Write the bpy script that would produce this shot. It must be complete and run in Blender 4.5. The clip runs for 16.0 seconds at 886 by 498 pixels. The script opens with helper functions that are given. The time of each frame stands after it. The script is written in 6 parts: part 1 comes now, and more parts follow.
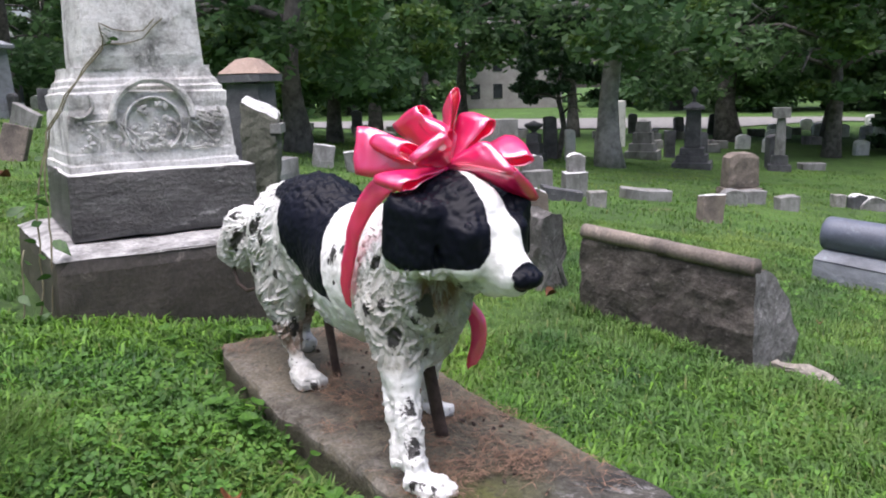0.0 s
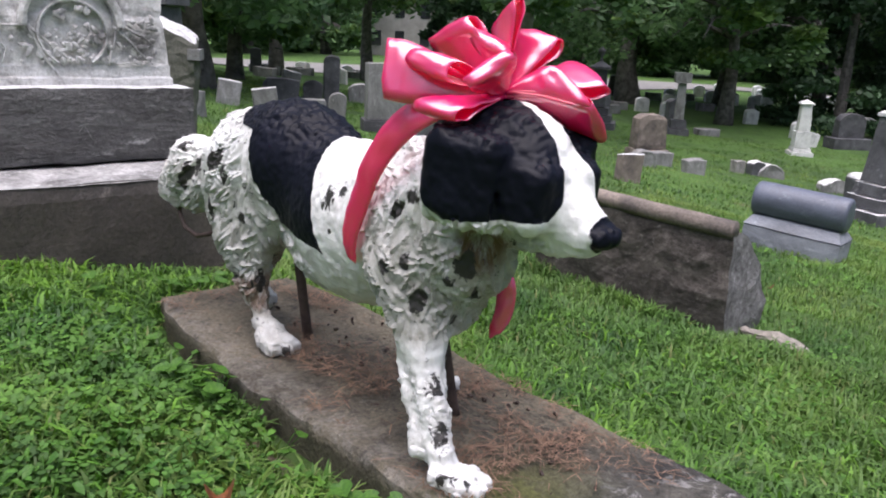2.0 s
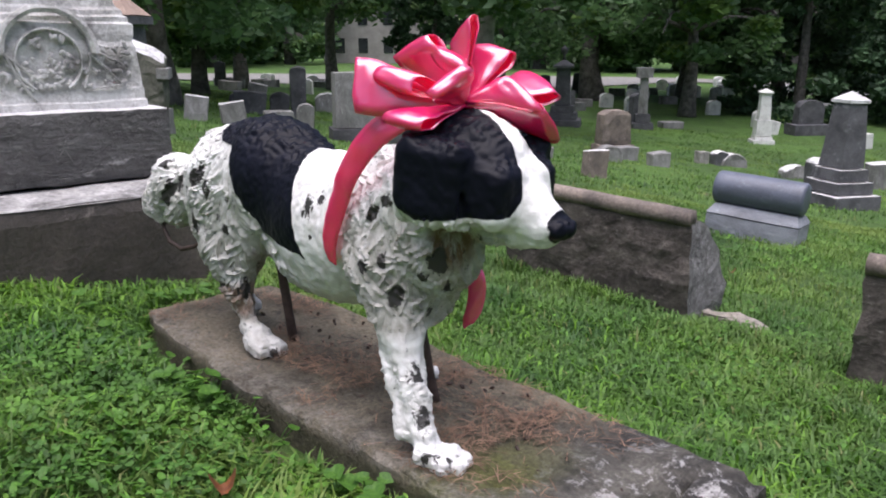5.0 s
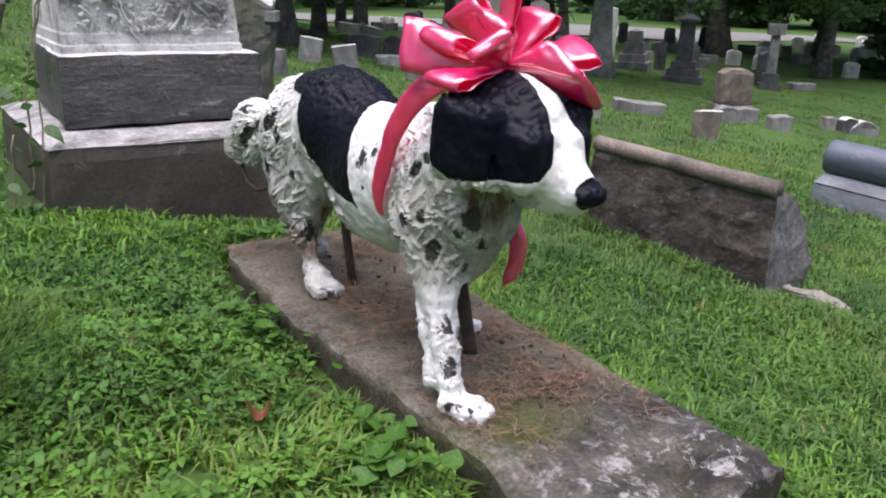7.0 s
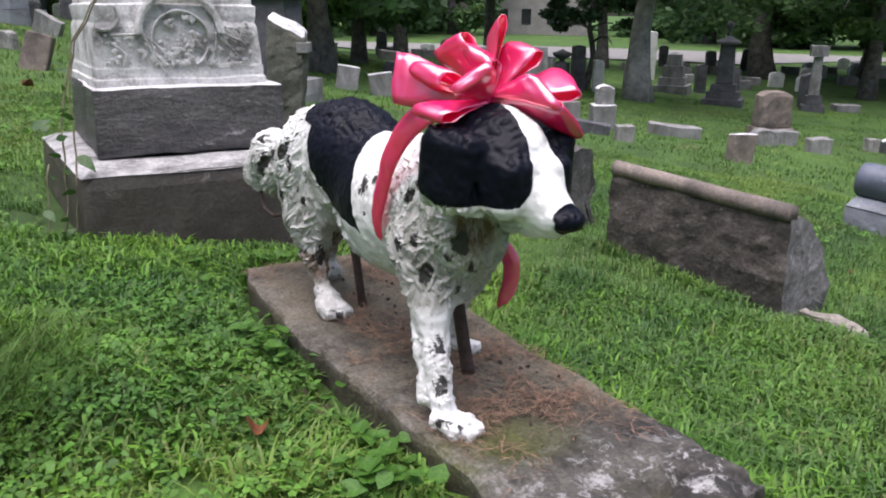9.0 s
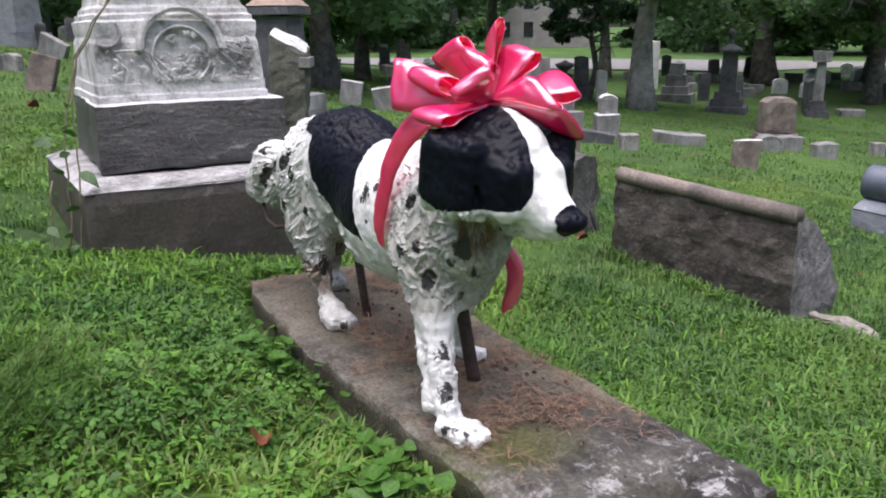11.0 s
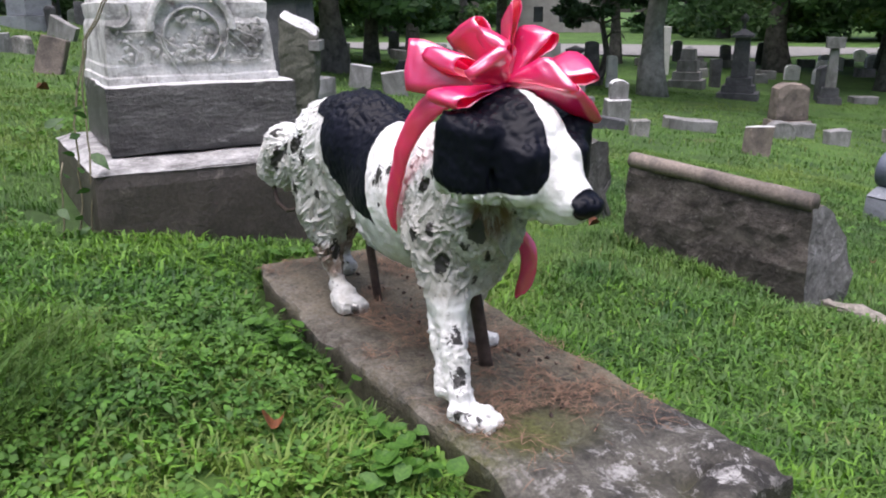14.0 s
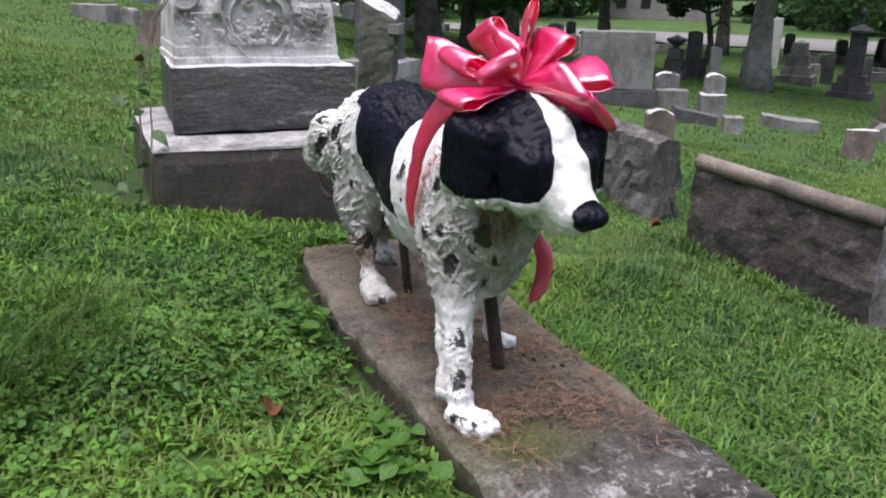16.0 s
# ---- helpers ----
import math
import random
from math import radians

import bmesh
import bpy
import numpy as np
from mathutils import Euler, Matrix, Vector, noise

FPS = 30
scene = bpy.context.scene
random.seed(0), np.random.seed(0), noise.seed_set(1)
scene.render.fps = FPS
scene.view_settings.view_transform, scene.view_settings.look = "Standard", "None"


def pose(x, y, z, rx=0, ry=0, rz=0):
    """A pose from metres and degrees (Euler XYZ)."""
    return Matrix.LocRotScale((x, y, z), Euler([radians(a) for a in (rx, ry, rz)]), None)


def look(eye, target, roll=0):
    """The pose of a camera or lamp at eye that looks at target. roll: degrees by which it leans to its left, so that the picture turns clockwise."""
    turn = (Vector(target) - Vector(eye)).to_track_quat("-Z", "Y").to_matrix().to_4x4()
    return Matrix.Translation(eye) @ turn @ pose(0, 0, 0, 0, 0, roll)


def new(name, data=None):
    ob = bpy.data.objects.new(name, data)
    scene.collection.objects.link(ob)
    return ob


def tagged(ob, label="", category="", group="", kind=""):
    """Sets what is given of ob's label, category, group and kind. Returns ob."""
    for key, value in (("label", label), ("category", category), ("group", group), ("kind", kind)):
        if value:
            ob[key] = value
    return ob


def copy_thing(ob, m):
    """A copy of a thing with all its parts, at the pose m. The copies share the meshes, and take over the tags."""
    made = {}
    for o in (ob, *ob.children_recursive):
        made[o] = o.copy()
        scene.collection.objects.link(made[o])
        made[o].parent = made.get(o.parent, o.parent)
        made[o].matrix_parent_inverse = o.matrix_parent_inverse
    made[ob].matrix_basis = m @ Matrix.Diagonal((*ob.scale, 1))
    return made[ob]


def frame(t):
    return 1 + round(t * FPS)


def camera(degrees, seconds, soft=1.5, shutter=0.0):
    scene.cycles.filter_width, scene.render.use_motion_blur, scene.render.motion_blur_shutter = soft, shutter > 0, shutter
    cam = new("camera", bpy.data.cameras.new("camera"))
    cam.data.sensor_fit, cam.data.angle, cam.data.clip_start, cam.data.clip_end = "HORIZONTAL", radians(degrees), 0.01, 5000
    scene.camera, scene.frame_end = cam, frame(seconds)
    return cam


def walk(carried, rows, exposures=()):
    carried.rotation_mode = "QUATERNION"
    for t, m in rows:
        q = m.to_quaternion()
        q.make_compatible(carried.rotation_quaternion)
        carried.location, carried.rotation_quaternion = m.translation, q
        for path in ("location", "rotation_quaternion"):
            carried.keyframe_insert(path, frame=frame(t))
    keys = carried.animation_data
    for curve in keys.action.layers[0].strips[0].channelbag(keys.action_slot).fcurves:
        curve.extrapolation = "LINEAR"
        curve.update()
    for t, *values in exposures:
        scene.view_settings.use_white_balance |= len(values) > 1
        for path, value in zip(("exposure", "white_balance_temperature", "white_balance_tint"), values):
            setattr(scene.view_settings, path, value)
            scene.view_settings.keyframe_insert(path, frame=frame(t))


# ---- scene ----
cam = camera(58.0, 16.0, soft=1.95)
PATH = [
    (0, (1.628, -1.055, 1.049), (-0.009, 0.018, 0.639), -1.7),
    (0.5, (1.512, -1.078, 1.08), (-0.079, 0.063, 0.669), 0.4),
    (1, (1.367, -1.072, 1.072), (-0.178, 0.122, 0.64), 1.8),
    (1.5, (1.247, -1.082, 0.996), (-0.214, 0.193, 0.505), 1.0),
    (2, (1.184, -1.106, 0.972), (-0.265, 0.166, 0.443), 2.4),
    (2.5, (1.23, -1.14, 0.977), (-0.207, 0.165, 0.494), 0.4),
    (3, (1.246, -1.161, 0.986), (-0.168, 0.167, 0.497), -0.8),
    (3.5, (1.254, -1.174, 0.985), (-0.167, 0.132, 0.46), -0.5),
    (6, (1.313, -1.202, 1.004), (-0.093, 0.125, 0.491), 0.0),
    (6.5, (1.337, -1.167, 0.996), (-0.133, 0.034, 0.367), 0.5),
    (7, (1.425, -1.107, 1.03), (-0.124, -0.018, 0.388), 1.5),
    (7.5, (1.497, -1.07, 1.052), (-0.117, -0.072, 0.422), 1.5),
    (8, (1.542, -1.052, 1.054), (-0.095, -0.081, 0.44), 1.1),
    (8.5, (1.553, -1.056, 1.057), (-0.073, -0.059, 0.456), 0.9),
    (11, (1.554, -1.043, 1.034), (-0.087, -0.043, 0.481), -0.8),
    (11.5, (1.551, -1.039, 1.03), (-0.083, -0.04, 0.457), -0.8),
    (12, (1.551, -1.035, 1.031), (-0.082, -0.025, 0.469), -1.1),
    (12.5, (1.548, -1.038, 1.028), (-0.084, -0.03, 0.462), -0.9),
    (13, (1.542, -1.034, 1.028), (-0.099, -0.037, 0.469), -0.8),
    (13.5, (1.542, -1.039, 1.029), (-0.115, -0.071, 0.467), -1.7),
    (14, (1.532, -1.045, 1.024), (-0.111, -0.067, 0.437), -0.6),
    (14.5, (1.495, -1.058, 1.026), (-0.18, -0.113, 0.475), -0.0),
    (15, (1.41, -1.08, 1.028), (-0.199, -0.035, 0.462), 1.7),
    (15.5, (1.416, -0.998, 1.038), (-0.257, -0.055, 0.48), 0.6),
    (16, (1.593, -0.871, 1.059), (-0.167, -0.087, 0.421), 1.07),
]
walk(cam, [(t, look(eye, target, roll)) for t, eye, target, roll in PATH], [(0.0, 0.72, 6350, 20), (1.0, 0.68, 6350, 20), (2.5, 0.52, 6350, 20), (6.5, 0.48, 6350, 20), (8.5, 0.58, 6350, 20), (14.0, 0.58, 6350, 20), (16.0, 0.46, 6350, 20)])

# ---------------- world and light ----------------
world = bpy.data.worlds.new("sky")
scene.world = world
world.use_nodes = True
wn = world.node_tree.nodes
wl = world.node_tree.links
sky = wn.new("ShaderNodeTexSky")
sky.sky_type = "NISHITA"
sky.sun_disc = False
sky.sun_elevation = radians(80)
sky.sun_rotation = radians(150)
sky.air_density, sky.dust_density, sky.ozone_density = 1.0, 4.0, 1.0
wn["Background"].inputs["Strength"].default_value = 0.11
wl.new(sky.outputs[0], wn["Background"].inputs["Color"])
sun_data = bpy.data.lights.new("sun", "SUN")
sun_data.energy, sun_data.angle, sun_data.color = 3.3, radians(75), (1.0, 0.99, 0.97)
sun = new("sun", sun_data)
sun.matrix_world = look((1.5, -2.0, 14), (0, 0, 0))


# ---------------- small maths ----------------
def hash3(ix, iy, iz, seed):
    h = (ix * 374761393 + iy * 668265263 + iz * 2147483647 + seed * 974634721) & 0xFFFFFFFF
    h = ((h ^ (h >> 13)) * 1274126177) & 0xFFFFFFFF
    return ((h ^ (h >> 16)) & 0xFFFF) / 65535.0


def vnoise(p, size, seed=0):
    """Smooth value noise 0..1 of an (n, 3) array of places; size in metres."""
    q = np.asarray(p, dtype=float) / size
    i = np.floor(q).astype(np.int64)
    f = q - i
    f = f * f * (3 - 2 * f)
    out = np.zeros(len(q))
    for dx in (0, 1):
        for dy in (0, 1):
            for dz in (0, 1):
                w = (f[:, 0] if dx else 1 - f[:, 0]) * (f[:, 1] if dy else 1 - f[:, 1]) * (f[:, 2] if dz else 1 - f[:, 2])
                out += w * hash3(i[:, 0] + dx, i[:, 1] + dy, i[:, 2] + dz, seed)
    return out


def ground_z(x, y):
    """The hillside: falls gently towards +y and flattens far down the slope."""
    x, y = np.asarray(x, dtype=float), np.asarray(y, dtype=float)
    a = np.clip(y, -12, 10)
    b = np.clip(y, 10, 22) - 10
    c = np.maximum(y - 22, 0)
    return -0.035 * np.clip(x, -25, 6) - 0.13 * a - (0.13 * b - 0.00833 * b * b / 2) - 0.012 * c


def gz(x, y):
    return float(ground_z(x, y))


# ---------------- materials ----------------
def nodes_of(name):
    m = bpy.data.materials.new(name)
    m.use_nodes = True
    n, l = m.node_tree.nodes, m.node_tree.links
    return m, n, l, n["Principled BSDF"]


def tex(n, l, kind, scale, detail=6.0, rough=0.6, distort=0.0, stretch=None, coord="Object"):
    t = n.new("ShaderNodeTexNoise" if kind == "noise" else "ShaderNodeTexVoronoi")
    t.inputs["Scale"].default_value = scale
    if kind == "noise":
        t.inputs["Detail"].default_value = detail
        t.inputs["Roughness"].default_value = rough
        t.inputs["Distortion"].default_value = distort
    c = n.new("ShaderNodeTexCoord")
    if stretch:
        mp = n.new("ShaderNodeMapping")
        mp.inputs["Scale"].default_value = stretch
        l.new(c.outputs[coord], mp.inputs["Vector"])
        l.new(mp.outputs[0], t.inputs["Vector"])
    else:
        l.new(c.outputs[coord], t.inputs["Vector"])
    return t.outputs[0]


def ramp(n, l, src, stops):
    r = n.new("ShaderNodeValToRGB")
    e = r.color_ramp.elements
    while len(e) < len(stops):
        e.new(0.5)
    for k, (pos, col) in zip(e, stops):
        k.position = pos
        k.color = (*col, 1) if len(col) == 3 else col
    l.new(src, r.inputs[0])
    return r.outputs[0]


def mix(n, l, fac, a, b, mode="MIX"):
    m = n.new("ShaderNodeMix")
    m.data_type, m.blend_type = "RGBA", mode
    for sock, v in ((m.inputs[0], fac), (m.inputs[6], a), (m.inputs[7], b)):
        if isinstance(v, (int, float)):
            sock.default_value = v
        elif isinstance(v, tuple):
            sock.default_value = (*v, 1)
        else:
            l.new(v, sock)
    return m.outputs[2]


def bump(n, l, bsdf, src, strength, dist):
    b = n.new("ShaderNodeBump")
    b.inputs["Strength"].default_value, b.inputs["Distance"].default_value = strength, dist
    l.new(src, b.inputs["Height"])
    l.new(b.outputs[0], bsdf.inputs["Normal"])


def stone(name, base, dark, light, stain=0.5, grain=60, blotch=5, streak=None, rough=0.85, relief=0.5, per_object=True):
    """Weathered stone: a base colour, dark stains and pale worn or lichened places."""
    m, n, l, b = nodes_of(name)
    big = tex(n, l, "noise", blotch, 8, 0.65, 0.4, streak)
    fine = tex(n, l, "noise", grain, 5, 0.7)
    c = mix(n, l, ramp(n, l, big, [(stain - 0.14, (0, 0, 0)), (stain + 0.12, (1, 1, 1))]), dark, base)
    mid = tex(n, l, "noise", blotch * 3.1, 8, 0.72, 0.3, streak)
    c = mix(n, l, ramp(n, l, mid, [(0.58, (0, 0, 0)), (0.72, (1, 1, 1))]), c, light)
    c = mix(n, l, 0.55, c, ramp(n, l, fine, [(0.3, (0.25, 0.25, 0.25)), (0.7, (0.95, 0.95, 0.95))]), "OVERLAY")
    if per_object:
        oi = n.new("ShaderNodeObjectInfo")
        c = mix(n, l, 0.35, c, ramp(n, l, oi.outputs["Random"], [(0, (0.3, 0.3, 0.3)), (1, (0.7, 0.7, 0.7))]), "OVERLAY")
    l.new(c, b.inputs["Base Color"])
    b.inputs["Roughness"].default_value = rough
    both = mix(n, l, 0.4, mid, fine)
    bump(n, l, b, both, relief, 0.02)
    return m


MARBLE = stone("weathered_marble", (0.64, 0.63, 0.615), (0.13, 0.127, 0.122), (0.82, 0.815, 0.805), 0.455, 70, 7, None, 0.75, 0.8)
# the step's stained sides, kept far darker than its bright top
DARKMARBLE = stone("dark_stained_marble", (0.105, 0.103, 0.102), (0.024, 0.023, 0.024), (0.42, 0.415, 0.41), 0.50, 34, 2.6, (0.6, 0.6, 2.2), 0.42, 2.0)
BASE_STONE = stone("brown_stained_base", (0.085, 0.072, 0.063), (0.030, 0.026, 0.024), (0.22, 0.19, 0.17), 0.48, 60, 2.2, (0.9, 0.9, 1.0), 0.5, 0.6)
# base ledge: stained stone, paled because the light on it is put into the colour
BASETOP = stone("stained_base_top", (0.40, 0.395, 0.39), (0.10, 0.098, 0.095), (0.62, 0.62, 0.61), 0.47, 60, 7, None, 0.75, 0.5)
FALLEN = stone("brown_fallen_stone", (0.112, 0.098, 0.086), (0.034, 0.029, 0.026), (0.24, 0.22, 0.20), 0.50, 55, 9, (0.8, 1, 1.5), 0.95, 1.0)
SPECKLED = stone("speckled_grey_break", (0.23, 0.225, 0.225), (0.08, 0.078, 0.076), (0.42, 0.41, 0.41), 0.47, 38, 12, None, 0.95, 1.0)
# for faces that look up: the bright light on tops put into the colour
LITTOP = stone("lit_pale_top_marble", (0.60, 0.60, 0.60), (0.24, 0.235, 0.23), (0.78, 0.78, 0.78), 0.44, 70, 8, None, 0.7, 0.3)
GREY = stone("grey_granite", (0.25, 0.247, 0.245), (0.105, 0.102, 0.098), (0.42, 0.415, 0.41), 0.47, 70, 3.5, (1, 1, 0.5))
DARKG = stone("dark_weathered_granite", (0.10, 0.10, 0.11), (0.04, 0.04, 0.045), (0.22, 0.22, 0.23), 0.45, 90, 3)
BROWNST = stone("brown_sandstone", (0.20, 0.165, 0.14), (0.07, 0.06, 0.055), (0.34, 0.28, 0.24), 0.47, 70, 3.5)
ROUGHROCK = stone("rough_grey_rock", (0.21, 0.20, 0.195), (0.07, 0.066, 0.062), (0.38, 0.365, 0.355), 0.5, 45, 5, None, 0.95, 1.0)
BLUEG = stone("blue_grey_granite", (0.24, 0.255, 0.29), (0.11, 0.115, 0.13), (0.40, 0.42, 0.46), 0.42, 120, 3, (1, 1, 2), 0.6, 0.25)
PALEST = stone("pale_weathered_marker", (0.32, 0.31, 0.295), (0.12, 0.115, 0.105), (0.50, 0.49, 0.47), 0.47, 40, 5, (1, 1, 0.5))
WHITEST = stone("white_marble_clean", (0.66, 0.66, 0.65), (0.30, 0.30, 0.29), (0.80, 0.80, 0.80), 0.40, 60, 4, None, 0.7, 0.3)
PINKCAP = stone("pink_brown_cap", (0.34, 0.25, 0.205), (0.20, 0.15, 0.12), (0.46, 0.36, 0.30), 0.4, 60, 3)


ZS_TOP = 0.12  # the flat stone's upper face


def slab_material():
    m, n, l, b = nodes_of("mossy_flat_stone")
    pos = n.new("ShaderNodeTexCoord")
    sep = n.new("ShaderNodeSeparateXYZ")
    l.new(pos.outputs["Object"], sep.inputs[0])

    def along(lo, hi, axis=0):
        r = n.new("ShaderNodeMapRange")
        r.inputs[1].default_value, r.inputs[2].default_value = lo, hi
        l.new(sep.outputs[axis], r.inputs[0])
        return r.outputs[0]

    big = tex(n, l, "noise", 3.0, 8, 0.65, 0.5)
    c = mix(n, l, ramp(n, l, big, [(0.35, (0, 0, 0)), (0.62, (1, 1, 1))]), (0.056, 0.048, 0.034), (0.172, 0.148, 0.104))
    crumb = tex(n, l, "noise", 20, 7, 0.75, 0.5)
    c = mix(n, l, ramp(n, l, crumb, [(0.36, (0.75, 0.75, 0.75)), (0.46, (0, 0, 0))]), c, (0.028, 0.024, 0.020))
    c = mix(n, l, ramp(n, l, crumb, [(0.60, (0, 0, 0)), (0.70, (0.55, 0.55, 0.55))]), c, (0.24, 0.22, 0.185))
    # the low broken end is greyer and darker
    rawend = tex(n, l, "noise", 7.0, 8, 0.7, 0.7)
    grey = mix(n, l, ramp(n, l, rawend, [(0.38, (0, 0, 0)), (0.60, (1, 1, 1))]), (0.028, 0.026, 0.023), (0.112, 0.105, 0.088))
    c = mix(n, l, along(0.22, 0.36), c, grey)
    # a patch of moss across the middle
    moss = tex(n, l, "noise", 6.5, 6, 0.65, 0.3)
    band = mix(n, l, 1.0, along(0.13, 0.24), along(0.42, 0.32), "MULTIPLY")
    band = mix(n, l, 1.0, band, along(0.12, -0.06, 1), "MULTIPLY")
    c = mix(n, l, mix(n, l, 1.0, band, ramp(n, l, moss, [(0.32, (0, 0, 0)), (0.50, (0.95, 0.95, 0.95))]), "MULTIPLY"), c, (0.088, 0.092, 0.026))
    c = mix(n, l, ramp(n, l, moss, [(0.66, (0, 0, 0)), (0.76, (0.4, 0.4, 0.4))]), c, (0.085, 0.09, 0.035))
    # crusts of pale lichen, thickest at the low end
    lich = tex(n, l, "noise", 17, 9, 0.8, 0.3)
    patch = tex(n, l, "noise", 4.2, 4, 0.6, 0.4)
    spots = ramp(n, l, lich, [(0.53, (0, 0, 0)), (0.58, (1, 1, 1))])
    area = ramp(n, l, patch, [(0.40, (0.12, 0.12, 0.12)), (0.56, (1, 1, 1))])
    cover = mix(n, l, 1.0, mix(n, l, 1.0, spots, area, "MULTIPLY"), along(0.30, 0.56), "MULTIPLY")
    c = mix(n, l, cover, c, (0.43, 0.42, 0.41))
    edge = mix(n, l, 1.0, mix(n, l, 1.0, along(-0.13, -0.20, 1), along(ZS_TOP - 0.03, ZS_TOP - 0.012, 2), "MULTIPLY"), ramp(n, l, lich, [(0.42, (0, 0, 0)), (0.58, (0.55, 0.55, 0.55))]), "MULTIPLY")
    c = mix(n, l, edge, c, (0.24, 0.225, 0.20))
    # sides darker and browner: soil stain, with their shade put into the colour
    side_shade = mix(n, l, 1.0, along(ZS_TOP - 0.014, ZS_TOP - 0.04, 2), ramp(n, l, patch, [(0.30, (0.25, 0.25, 0.25)), (0.58, (0.85, 0.85, 0.85))]), "MULTIPLY")
    c = mix(n, l, side_shade, c, (0.058, 0.056, 0.030))
    fine = tex(n, l, "noise", 90, 4, 0.7)
    c = mix(n, l, 0.7, c, ramp(n, l, fine, [(0.3, (0.2, 0.2, 0.2)), (0.7, (0.9, 0.9, 0.9))]), "OVERLAY")
    l.new(c, b.inputs["Base Color"])
    b.inputs["Roughness"].default_value = 0.8
    bump(n, l, b, mix(n, l, 0.4, mix(n, l, 0.5, lich, rawend), fine), 1.0, 0.026)
    return m


SLAB = slab_material()


def dog_material():
    """Peeling white paint with black painted patches and dark metal showing in chips."""
    m, n, l, b = nodes_of("painted_cast_statue")
    at = n.new("ShaderNodeAttribute")
    at.attribute_name = "patch"
    chips = n.new("ShaderNodeAttribute")
    chips.attribute_name = "wear"
    edge = tex(n, l, "noise", 60, 4, 0.6)
    warp = n.new("ShaderNodeMath")
    warp.operation = "MULTIPLY_ADD"
    l.new(edge, warp.inputs[0])
    warp.inputs[1].default_value, warp.inputs[2].default_value = 0.25, -0.125
    add = n.new("ShaderNodeMath")
    l.new(at.outputs["Fac"], add.inputs[0])
    l.new(warp.outputs[0], add.inputs[1])
    black = ramp(n, l, add.outputs[0], [(0.46, (0, 0, 0)), (0.54, (1, 1, 1))])
    grey = tex(n, l, "noise", 22, 6, 0.7, 0.5)
    white = mix(n, l, ramp(n, l, grey, [(0.35, (0, 0, 0)), (0.60, (1, 1, 1))]), (0.66, 0.65, 0.63), (0.89, 0.89, 0.88))
    peel = tex(n, l, "noise", 34, 7, 0.75, 1.2)
    wm = n.new("ShaderNodeMath")
    wm.operation = "MULTIPLY_ADD"
    l.new(chips.outputs["Fac"], wm.inputs[0])
    wm.inputs[1].default_value = 0.28
    l.new(peel, wm.inputs[2])
    flake = ramp(n, l, wm.outputs[0], [(0.75, (0, 0, 0)), (0.80, (1, 1, 1))])
    # dirt on the white coat, mixed with painted shade of chest and throat
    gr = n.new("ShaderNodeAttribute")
    gr.attribute_name = "grime_shade"
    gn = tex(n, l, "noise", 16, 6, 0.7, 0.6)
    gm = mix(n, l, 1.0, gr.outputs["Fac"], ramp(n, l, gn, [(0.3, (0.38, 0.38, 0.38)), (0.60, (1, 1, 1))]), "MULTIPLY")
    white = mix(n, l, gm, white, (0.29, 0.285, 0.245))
    ru = n.new("ShaderNodeAttribute")
    ru.attribute_name = "rust"
    rn = tex(n, l, "noise", 45, 5, 0.7, 0.4, (1, 1, 0.35))
    white = mix(n, l, mix(n, l, 1.0, ru.outputs["Fac"], ramp(n, l, rn, [(0.36, (0.25, 0.25, 0.25)), (0.50, (1, 1, 1))]), "MULTIPLY"), white, (0.15, 0.085, 0.048))
    white = mix(n, l, flake, white, (0.030, 0.028, 0.026))
    rust = tex(n, l, "noise", 9, 5, 0.6)
    dark = mix(n, l, ramp(n, l, rust, [(0.5, (0, 0, 0)), (0.75, (1, 1, 1))]), (0.004, 0.0048, 0.010), (0.009, 0.010, 0.020))
    brn = tex(n, l, "noise", 30, 6, 0.7, 0.8)
    dark = mix(n, l, ramp(n, l, brn, [(0.68, (0, 0, 0)), (0.76, (0.6, 0.6, 0.6))]), dark, (0.06, 0.04, 0.03))
    l.new(mix(n, l, black, white, dark), b.inputs["Base Color"])
    rr = n.new("ShaderNodeMapRange")
    rr.inputs[3].default_value, rr.inputs[4].default_value = 0.5, 0.45
    l.new(black, rr.inputs[0])
    l.new(rr.outputs[0], b.inputs["Roughness"])
    sv = n.new("ShaderNodeMapRange")
    sv.inputs[3].default_value, sv.inputs[4].default_value = 0.5, 0.15
    l.new(black, sv.inputs[0])
    l.new(sv.outputs[0], b.inputs["Specular IOR Level"])
    fine = tex(n, l, "noise", 120, 4, 0.7)
    bump(n, l, b, mix(n, l, 0.5, mix(n, l, 0.4, peel, fine), tex(n, l, "noise", 45, 5, 0.6, 0.5)), 0.55, 0.008)
    bs = n.new("ShaderNodeMapRange")
    bs.inputs[3].default_value, bs.inputs[4].default_value = 0.6, 0.25
    l.new(black, bs.inputs[0])
    l.new(bs.outputs[0], [k for k in n if k.bl_idname == "ShaderNodeBump"][-1].inputs["Strength"])
    return m


STATUE = dog_material()


